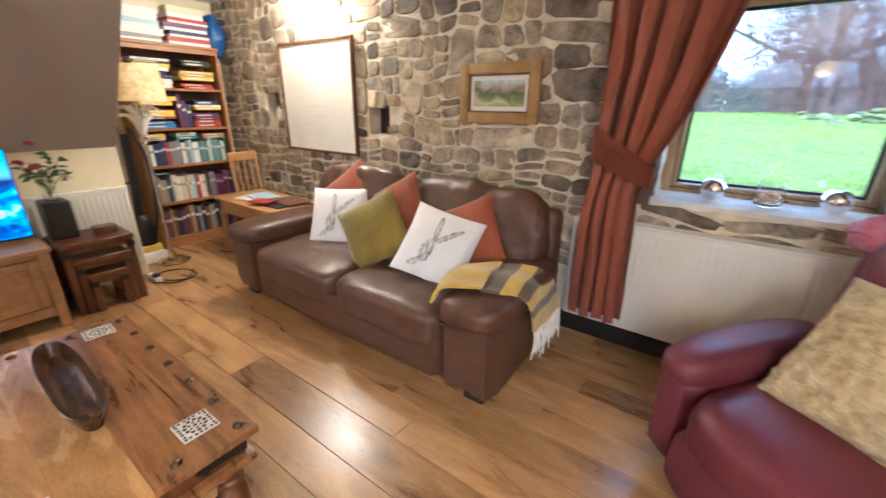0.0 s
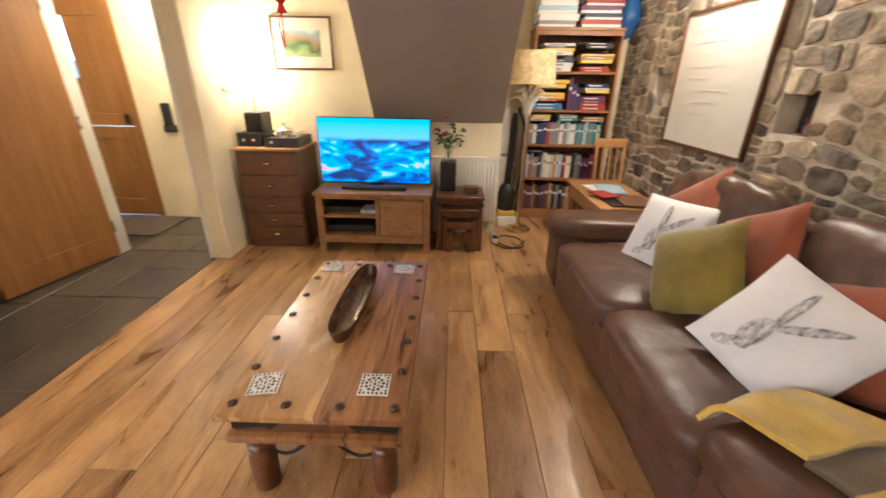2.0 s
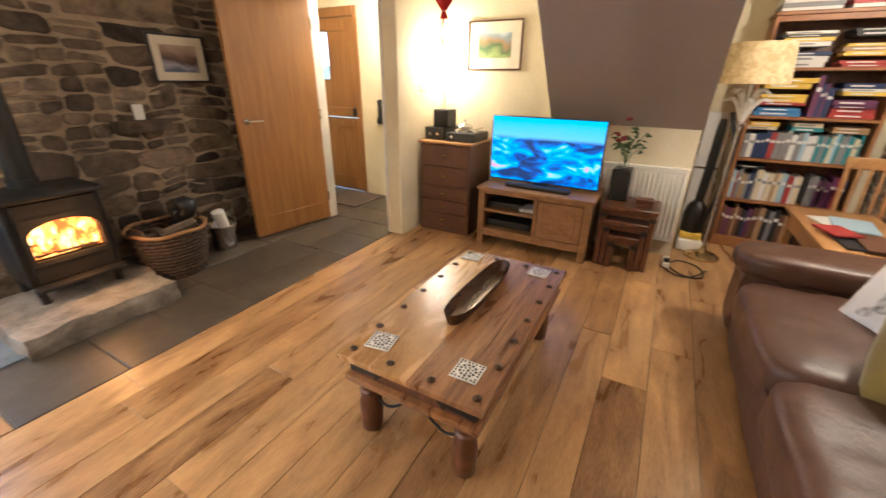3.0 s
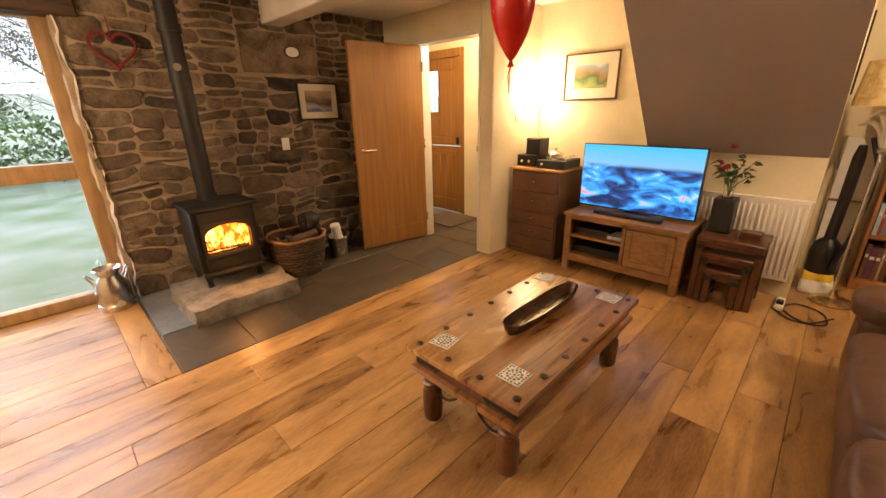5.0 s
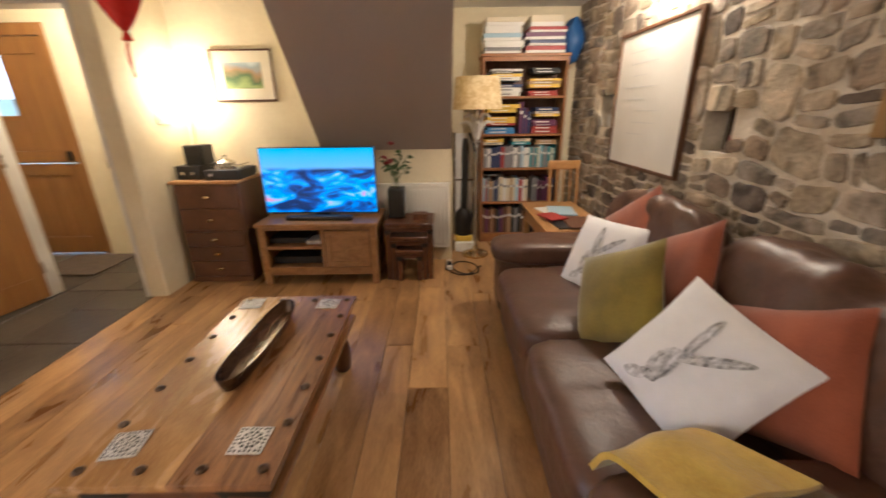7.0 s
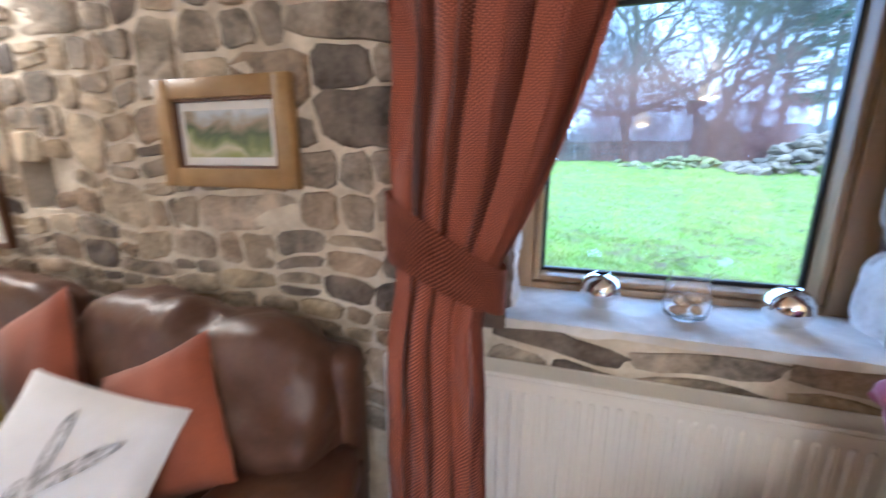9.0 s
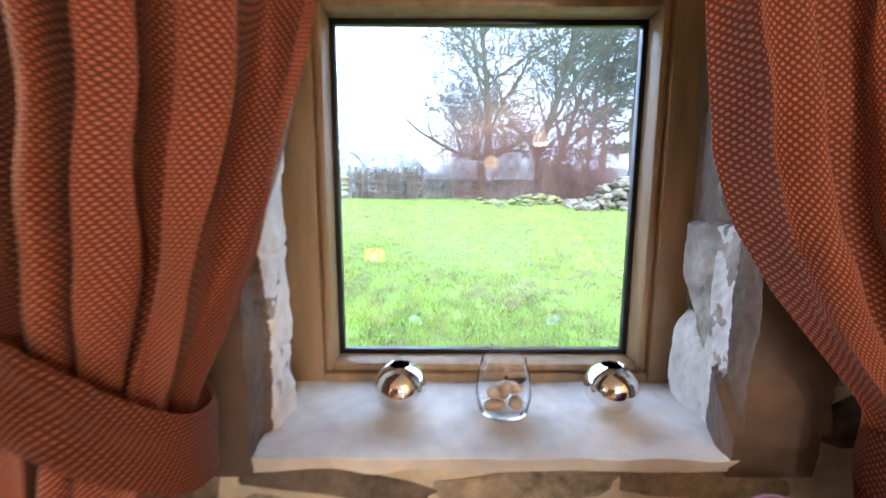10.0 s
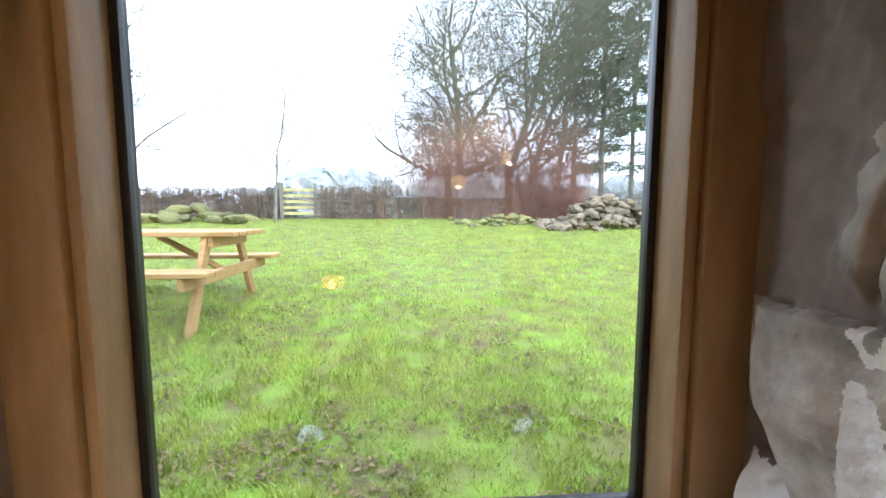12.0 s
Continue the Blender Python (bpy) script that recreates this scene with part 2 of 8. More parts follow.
def tube(bm, points, r, seg=8):
    pts = [Vector(p) for p in points]
    rings = []
    for i, p in enumerate(pts):
        d = (pts[min(i + 1, len(pts) - 1)] - pts[max(i - 1, 0)]).normalized()
        side = d.cross(Vector((0, 0, 1)))
        if side.length < 0.05:
            side = d.cross(Vector((0, 1, 0)))
        side.normalize()
        up = side.cross(d)
        rad = r[i] if isinstance(r, (list, tuple)) else r
        rings.append([bm.verts.new(p + rad * (math.cos(2 * math.pi * k / seg) * side + math.sin(2 * math.pi * k / seg) * up)) for k in range(seg)])
    for p, q in zip(rings, rings[1:]):
        for k in range(seg):
            bm.faces.new((p[k], p[(k + 1) % seg], q[(k + 1) % seg], q[k]))
    for end in (rings[0][::-1], rings[-1]):
        bm.faces.new(end)
    return bm


def curve(points, steps=8):
    """A smooth line through the points."""
    pts = [Vector(p) for p in points]
    pts = [2 * pts[0] - pts[1]] + pts + [2 * pts[-1] - pts[-2]]
    out = []
    for a, b, c, d in zip(pts, pts[1:], pts[2:], pts[3:]):
        for k in range(steps):
            t = k / steps
            out.append(0.5 * (2 * b + (c - a) * t + (2 * a - 5 * b + 4 * c - d) * t * t + (3 * b - a - 3 * c + d) * t ** 3))
    return out + [pts[-2]]


def puff(bm, x0, x1, y0, y1, z0, z1, power=4.0, res=14, wrinkle=0.0, seed=0.0, m=None):
    """A soft upholstered body: a rounded box with gentle wrinkles."""
    made = bmesh.ops.create_uvsphere(bm, u_segments=res * 2, v_segments=res, radius=1)
    half = Vector(((x1 - x0) / 2, (y1 - y0) / 2, (z1 - z0) / 2))
    mid = Vector(((x0 + x1) / 2, (y0 + y1) / 2, (z0 + z1) / 2))
    for v in made["verts"]:
        p = v.co.normalized()
        k = (abs(p.x) ** power + abs(p.y) ** power + abs(p.z) ** power) ** (-1 / power)
        q = Vector((p.x * k * half.x, p.y * k * half.y, p.z * k * half.z)) + mid
        if wrinkle:
            q += p * wrinkle * (noise.noise(q * 5 + Vector((seed, 0, 0))) + 0.5 * noise.noise(q * 13 + Vector((0, seed, 0))))
        v.co = m @ q if m else q
    return bm


def slab_from(bm, outline, depth, axis="y"):
    """An outline of 2D points pushed back by a depth; axis: the way it faces."""
    def at(u, v, d):
        return {"y": (u, d, v), "x": (d, u, v), "z": (u, v, d)}[axis]
    front = [bm.verts.new(at(u, v, 0)) for u, v in outline]
    back = [bm.verts.new(at(u, v, depth)) for u, v in outline]
    bm.faces.new(front)
    bm.faces.new(back[::-1])
    k = len(outline)
    for i in range(k):
        bm.faces.new((front[i], back[i], back[(i + 1) % k], front[(i + 1) % k]))
    bmesh.ops.recalc_face_normals(bm, faces=bm.faces)
    return bm


def mesh_of(name, bm, material, smooth=True):
    bmesh.ops.recalc_face_normals(bm, faces=bm.faces)
    me = bpy.data.meshes.new(name)
    bm.to_mesh(me)
    bm.free()
    for m in material if isinstance(material, (list, tuple)) else [material]:
        me.materials.append(m)
    if smooth:
        me.shade_smooth()
        me.set_sharp_from_angle(angle=radians(38))
    return me


def part(name, bm, material, parent, label="", smooth=True):
    ob = new(name, mesh_of(name, bm, material, smooth))
    ob.parent = parent
    return tagged(ob, label)


def thing(name, place, label, category, group="", rz=0.0):
    ob = new(name)
    ob.empty_display_size = 0.1
    ob.matrix_basis = pose(*place, 0, 0, rz)
    return tagged(ob, label, category, group)


def single(name, bm, material, label, category, place=(0, 0, 0), group="", rz=0.0, smooth=True):
    ob = new(name, mesh_of(name, bm, material, smooth))
    ob.matrix_basis = pose(*place, 0, 0, rz)
    return tagged(ob, label, category, group)


def setting(name, bm, material, label, category, smooth=False):
    ob = new(name, mesh_of(name, bm, material, smooth))
    return tagged(ob, label, category, kind="structure")


# ---- the large structure ----
CEIL = 2.28
NORTH, SOUTH, WEST, ALCOVE, EAST = 5.085, 0.06, -3.255, -4.06, 2.4
WX0, WX1, WZ0, WZ1 = 0.16, 1.18, 0.885, 1.905      # window opening
GX0 = 0.15                                          # west jamb of the glazed opening in the south wall

floor_bed = setting("floor", box(a_box(-4.3, 2.6, -0.4, 5.5, -0.2, -0.012), -3.70, -2.602, -0.75, -0.4, -0.2, -0.012), FLOOR_JOINT, "wide oak boards with a strip of grey stone flags", "floor")
bm = a_box(-4.3, 2.6, -0.4, 5.5, CEIL, CEIL + 0.15)
box(bm, -3.70, -2.602, -0.75, -0.4, CEIL, CEIL + 0.15)
setting("ceiling", bm, CEILING, "white painted ceiling", "ceiling")

NICHES = ((-3.30, -3.05, 1.20, 1.45), (-1.87, -1.65, 1.13, 1.35))
bm = a_box(-4.3, NICHES[0][0], NORTH, NORTH + 0.42, -0.2, CEIL)
box(bm, NICHES[0][1], NICHES[1][0], NORTH, NORTH + 0.42, -0.2, CEIL)
box(bm, NICHES[1][1], WX0, NORTH, NORTH + 0.42, -0.2, CEIL)
for nx0, nx1, nz0, nz1 in NICHES:
    box(bm, nx0, nx1, NORTH, NORTH + 0.42, -0.2, nz0)
    box(bm, nx0, nx1, NORTH, NORTH + 0.42, nz1, CEIL)
    box(bm, nx0, nx1, NORTH + 0.16, NORTH + 0.42, nz0, nz1)
box(bm, WX1, 2.6, NORTH, NORTH + 0.42, -0.2, CEIL)
box(bm, WX0, WX1, NORTH, NORTH + 0.42, -0.2, WZ0)
box(bm, WX0, WX1, NORTH, NORTH + 0.42, WZ1, CEIL)
wall_north = setting("wall_north", bm, MORTAR, "rubble stone wall with pale lime mortar", "wall")
bm = a_box(-2.6, GX0, SOUTH - 0.4, SOUTH, -0.2, CEIL)
wall_south = setting("wall_south", bm, MORTAR_BROWN, "dark brown rubble stone wall behind the stove", "wall")
bm = a_box(GX0, 2.6, SOUTH - 0.4, SOUTH, 2.12, CEIL)
box(bm, 2.2, 2.6, SOUTH - 0.4, SOUTH, -0.2, 2.12)
setting("wall_south_lintel", bm, PLASTER, "plastered wall over the glazed opening", "wall")
bm = a_box(WEST - 0.2, WEST, 1.36, 3.8, -0.2, CEIL)
box(bm, -4.06, WEST - 0.2, 3.7, 3.8, -0.2, CEIL)
setting("wall_west", bm, PLASTER, "cream plastered wall behind the television", "wall")
setting("wall_alcove", a_box(ALCOVE - 0.15, ALCOVE, 3.7, NORTH, -0.2, CEIL), PLASTER, "cream plastered alcove wall behind the bookcase", "wall")
bm = a_box(WEST, -2.52, 1.42, 1.56, -0.2, CEIL, 0.012, 2)
setting("wall_pier", bm, PLASTER, "cream plastered pier beside the doorway", "wall")
bm = a_box(-2.64, -2.52, SOUTH, 1.42, 2.02, CEIL)
box(bm, -2.64, -2.52, SOUTH, 0.58, -0.2, 2.02)
setting("wall_doorway", bm, PLASTER, "cream plastered wall around the doorway", "wall")
bm = a_box(-3.70, -2.64, -0.75, -0.6, -0.2, CEIL)
box(bm, -2.64, -2.602, -0.75, SOUTH - 0.002, -0.2, CEIL)
box(bm, -4.15, WEST, 1.36, 1.5, -0.2, CEIL)
setting("wall_hall", bm, PLASTER, "cream plastered hall walls beyond the doorway", "wall")
setting("wall_east", a_box(EAST, EAST + 0.2, -0.4, NORTH, -0.2, CEIL), PLASTER, "cream plastered wall", "wall")

# stair enclosure, its sloping underside painted taupe
bm = bmesh.new()
prof = [(WEST, 1.03), (WEST + 1.13, 1.03 + 1.25), (WEST, 1.03 + 1.25)]
low = [bm.verts.new((x, 2.67, z)) for x, z in prof]
high = [bm.verts.new((x, 3.8, z)) for x, z in prof]
bm.faces.new(low)
bm.faces.new(high[::-1])
for i in range(3):
    f = bm.faces.new((low[i], low[(i + 1) % 3], high[(i + 1) % 3], high[i]))
    f.material_index = 1 if i == 0 else 0
setting("stair_underside", bm, [PLASTER, SOFFIT], "sloping taupe painted underside of a staircase", "stair soffit")


def wpart(name, bm, material, parent, label="", smooth=True):
    """A part given in the room's own coordinates."""
    root = parent
    while root.parent:
        root = root.parent
    bm.transform(root.matrix_basis.inverted())
    return part(name, bm, material, parent, label, smooth)


# ---- sofa ----
def build_sofa():
    s = thing("sofa", (-1.24, 4.55, 0), "brown leather two-seat sofa with padded arms", "sofa")
    wpart("frame", a_box(-2.25, -0.22, 4.14, 4.98, 0.045, 0.30, 0.02, 2), LEATHER, s)
    for x in (-2.22, -0.27):
        for y in (4.14, 4.86):
            wpart("foot", a_box(x - 0.05, x + 0.06, y - 0.02, y + 0.08, 0, 0.05, 0.008), BLACK, s, "black plastic foot")
    for x0, x1, k in ((-2.345, -2.045, 1), (-0.455, -0.145, 2)):
        arm = bmesh.new()
        puff(arm, x0 + 0.012, x1 - 0.012, 4.08, 4.93, 0.045, 0.45, 16, 14, 0.003, k)
        arm = wpart("arm", arm, LEATHER, s)
        pad = bmesh.new()
        puff(pad, x0 - 0.016, x1 + 0.016, 4.038, 4.9, 0.40, 0.545, 4.6, 16, 0.010, k + 5)
        wpart("arm_pad", pad, LEATHER, arm)
        seam = bmesh.new()
        tube(seam, [(x0 + 0.02, 4.083, 0.39), ((x0 + x1) / 2, 4.079, 0.385), (x1 - 0.02, 4.083, 0.39)], 0.004, 6)
        wpart("piping", seam, LEATHER, arm)
    for x0, x1, k in ((-2.05, -1.22, 3), (-1.225, -0.45, 4)):
        bm = bmesh.new()
        puff(bm, x0, x1, 4.048, 4.8, 0.20, 0.43, 6, 40, 0.012, k)
        for v in bm.verts:
            edge = max(0.0, 1 - min(v.co.x - x0, x1 - v.co.x) / 0.16) * (v.co.z > 0.36)
            v.co.z -= 0.007 * edge * abs(math.sin(v.co.y * 52 + 4 * noise.noise(v.co * 6)))
        wpart("seat_cushion", bm, LEATHER, s)
    bm = bmesh.new()
    puff(bm, -2.055, -0.445, 4.078, 4.4, 0.045, 0.30, 14, 16, 0.004, 2)
    wpart("front_panel", bm, LEATHER, s)
    wpart("backrest_frame", a_box(-2.26, -0.2, 4.86, 5.0, 0.3, 0.80, 0.05, 3), LEATHER, s)
    lean = pose(0, 4.75, 0.42, -11, 0, 0)
    for x0, x1, k in ((-2.16, -1.245, 6), (-1.24, -0.24, 7)):
        bm = bmesh.new()
        puff(bm, x0, x1, -0.10, 0.17, -0.06, 0.50, 3.6, 44, 0.034, k, lean)
        for v in bm.verts:
            n1 = noise.noise(Vector((v.co.x * 7, v.co.z * 3, k)))
            gather = max(0.0, 1 - abs(v.co.z - 0.84) / 0.13) + 0.7 * max(0.0, 1 - abs(v.co.z - 0.50) / 0.10) + 0.8 * max(0.0, 1 - (x1 - v.co.x) / 0.22)
            v.co.y += 0.011 * gather * abs(math.sin(v.co.x * 41 + 17 * v.co.z * max(0.0, v.co.x - x1 + 0.3) + 3.5 * n1))
        wpart("back_cushion", bm, LEATHER, s)
        fold = bmesh.new()
        puff(fold, x0 + 0.05, x1 - 0.05, -0.12, 0.14, -0.05, 0.13, 3, 14, 0.02, k + 9, lean)
        wpart("lumbar_roll", fold, LEATHER, s)


build_sofa()


def cushion_depth(u, v, t):
    return t / 2 * (max(0, (1 - u ** 2) * (1 - v ** 2))) ** 0.42


def cushion_at(u, v, size, t, side=1):
    pinch = 1 - 0.05 * (1 - v * v) * abs(u) ** 3, 1 - 0.05 * (1 - u * u) * abs(v) ** 3
    return Vector((u * size / 2 * pinch[0], v * size / 2 * pinch[1], side * cushion_depth(u, v, t)))


def cushion_mesh(size, t, n=16, seed=0.0):
    bm = bmesh.new()
    for side in (1, -1):
        grid = [[bm.verts.new(cushion_at(2 * i / n - 1, 2 * j / n - 1, size, t, side)) for i in range(n + 1)] for j in range(n + 1)]
        for j in range(n):
            for i in range(n):
                f = (grid[j][i], grid[j][i + 1], grid[j + 1][i + 1], grid[j + 1][i])
                bm.faces.new(f if side > 0 else f[::-1])
    bmesh.ops.remove_doubles(bm, verts=bm.verts, dist=0.0008)
    for v in bm.verts:
        v.co += Vector((0, 0, 0.006 * noise.noise(v.co * 9 + Vector((seed, 0, 0)))))
    return bm


def printed(size, t, cu, cv, ru, rv, turn, lift=0.0075):
    """An oval patch that follows a cushion's face."""
    bm = bmesh.new()
    rings, seg = 4, 20
    c, s = math.cos(radians(turn)), math.sin(radians(turn))
    rows = []
    for r in range(1, rings + 1):
        row = []
        for k in range(seg):
            a = 2 * math.pi * k / seg
            du, dv = ru * r / rings * math.cos(a), rv * r / rings * math.sin(a)
            p = cushion_at(cu + du * c - dv * s, cv + du * s + dv * c, size, t)
            row.append(bm.verts.new(p + Vector((0, 0, lift))))
        rows.append(row)
    bm.faces.new(rows[0])
    for p, q in zip(rows, rows[1:]):
        for k in range(seg):
            bm.faces.new((p[k], q[k], q[(k + 1) % seg], p[(k + 1) % seg]))
    return bm


OLIVE = surface("olive_velvet", (0.14, 0.10, 0.006), (0.27, 0.20, 0.016), 0.8, 9, (1, 1, 1), 0.15, 120, sheen=0.6)
RUST = surface("rust_wool_weave", (0.20, 0.05, 0.018), (0.33, 0.09, 0.036), 0.9, 8, (1, 1, 1), 0.3, 160, sheen=0.3)
LINEN = surface("white_cotton", (0.78, 0.78, 0.79), (0.88, 0.88, 0.89), 0.85, 10, (1, 1, 1), 0.15, 200)
INK = surface("grey_print", (0.12, 0.12, 0.125), (0.72, 0.72, 0.73), 0.85, 34, (3, 1, 1), 0.1, 160, contrast=0.16)
INK_PALE = surface("pale_grey_print", (0.34, 0.34, 0.35), (0.84, 0.84, 0.85), 0.85, 34, (3, 1, 1), 0.1, 160, contrast=0.16)


def cushion(place, yaw, lean, roll, size, t, material, label, drawn=False, seed=0.0):
    c = thing("cushion", (0, 0, 0), label, "cushion", "cushions on the sofa")
    c.matrix_basis = pose(*place) @ pose(0, 0, 0, 0, 0, yaw) @ pose(0, 0, 0, 90 - lean) @ pose(0, 0, 0, 0, 0, roll)
    part("cover", cushion_mesh(size, t, 16, seed), material, c)
    if drawn:
        for cu, cv, ru, rv, turn, m, lift in ((-0.06, 0.36, 0.075, 0.40, 3, INK, 0.0075), (0.27, 0.25, 0.075, 0.46, -46, INK, 0.0075),
                                              (-0.055, 0.40, 0.035, 0.28, 3, INK_PALE, 0.0085), (0.29, 0.27, 0.035, 0.32, -46, INK_PALE, 0.0085),
                                              (-0.14, -0.25, 0.18, 0.32, -8, INK_PALE, 0.0075), (-0.20, -0.16, 0.05, 0.16, -20, INK, 0.0085),
                                              (-0.03, -0.30, 0.04, 0.22, -5, INK, 0.0085), (-0.17, -0.52, 0.15, 0.07, 8, INK, 0.0085),
                                              (-0.36, -0.66, 0.2, 0.10, 30, INK_PALE, 0.0075)):
            part("grey_print", printed(size, t, cu, cv, ru, rv, turn, lift), m, c, "soft grey sketched shape printed on the cover")


cushion((-1.74, 4.74, 0.69), 8, 18, 40, 0.43, 0.13, RUST, "rust orange woven cushion behind a white cushion", seed=1)
cushion((-1.24, 4.70, 0.67), -4, 18, 30, 0.43, 0.13, RUST, "rust orange woven cushion against the sofa back", seed=2)
cushion((-0.66, 4.67, 0.63), 0, 22, 28, 0.40, 0.13, RUST, "rust orange woven cushion in the sofa corner", seed=3)
cushion((-1.70, 4.57, 0.59), 26, 28, 2, 0.42, 0.13, LINEN, "white cotton cushion with a grey sketched print", True, 4)
cushion((-1.22, 4.45, 0.605), 16, 26, 32, 0.42, 0.15, OLIVE, "olive green velvet cushion tilted on its corner", seed=5)
cushion((-0.745, 4.48, 0.595), 22, 36, -16, 0.43, 0.13, LINEN, "white cotton cushion with a large grey sketched print", True, 6)

THROW_YELLOW = surface("mustard_wool", (0.44, 0.28, 0.022), (0.64, 0.45, 0.065), 0.95, 14, (1, 1, 1), 0.5, 130, sheen=0.5)
THROW_GREY = surface("charcoal_wool_stripe", (0.085, 0.06, 0.03), (0.15, 0.11, 0.055), 0.95, 14, (1, 1, 1), 0.5, 130, sheen=0.4)
FRINGE = surface("cream_wool_fringe", (0.72, 0.69, 0.62), (0.86, 0.84, 0.78), 0.95, 20, (1, 1, 1), 0.4, 130)


def build_throw():
    th = thing("throw_blanket", (-0.3, 4.4, 0.55), "mustard wool throw with charcoal stripes and cream fringe over the arm", "blanket")
    mid = curve([(-0.535, 4.20, 0.475), (-0.49, 4.24, 0.555), (-0.38, 4.31, 0.575), (-0.24, 4.41, 0.572), (-0.135, 4.49, 0.525), (-0.105, 4.545, 0.42), (-0.098, 4.59, 0.30)], 7)
    n, w = len(mid), 10
    rows = []
    for i, p in enumerate(mid):
        u = i / (n - 1)
        half = 0.115 + 0.055 * min(1, u * 2)
        row = []
        for j in range(w + 1):
            v = 2 * j / w - 1
            sag = -0.006 * v * v + 0.008 * math.sin(4.5 * v + 5 * u)
            row.append(p + Vector((-0.05 * v * (1 - u), half * v, sag)))
        rows.append(row)
    stripes = [(0, 17, THROW_YELLOW, "cloth"), (17, 21, THROW_GREY, "stripe"), (21, 25, THROW_YELLOW, "cloth"), (25, 29, THROW_GREY, "stripe"),
               (29, 33, THROW_YELLOW, "cloth"), (33, 36, THROW_GREY, "stripe"), (36, n - 1, THROW_YELLOW, "cloth")]
    for a, b, m, name in stripes:
        bm = bmesh.new()
        top = [[bm.verts.new(q + Vector((0, 0, 0.0))) for q in rows[i]] for i in range(a, b + 1)]
        for p, q in zip(top, top[1:]):
            for j in range(w):
                bm.faces.new((p[j], p[j + 1], q[j + 1], q[j]))
        bmesh.ops.recalc_face_normals(bm, faces=bm.faces)
        bmesh.ops.solidify(bm, geom=list(bm.faces), thickness=0.016)
        wpart(name, bm, m, th)
    rng = random.Random(4)
    for j in range(26):
        v = 2 * j / 25 - 1
        k = (v + 1) / 2 * w
        a = rows[-1][min(w - 1, int(k))].lerp(rows[-1][min(w, int(k) + 1)], k - int(k))
        d = rng.uniform(-0.02, 0.02)
        pts = curve([a, a + Vector((0.008, d, -0.05)), a + Vector((rng.uniform(-0.004, 0.02), d * 2, -0.12 - rng.uniform(0, 0.07)))], 3)
        wpart("tassel", tube(bmesh.new(), pts, [0.008, 0.008, 0.007, 0.007, 0.006, 0.005, 0.002], 5), FRINGE, th)


build_throw()


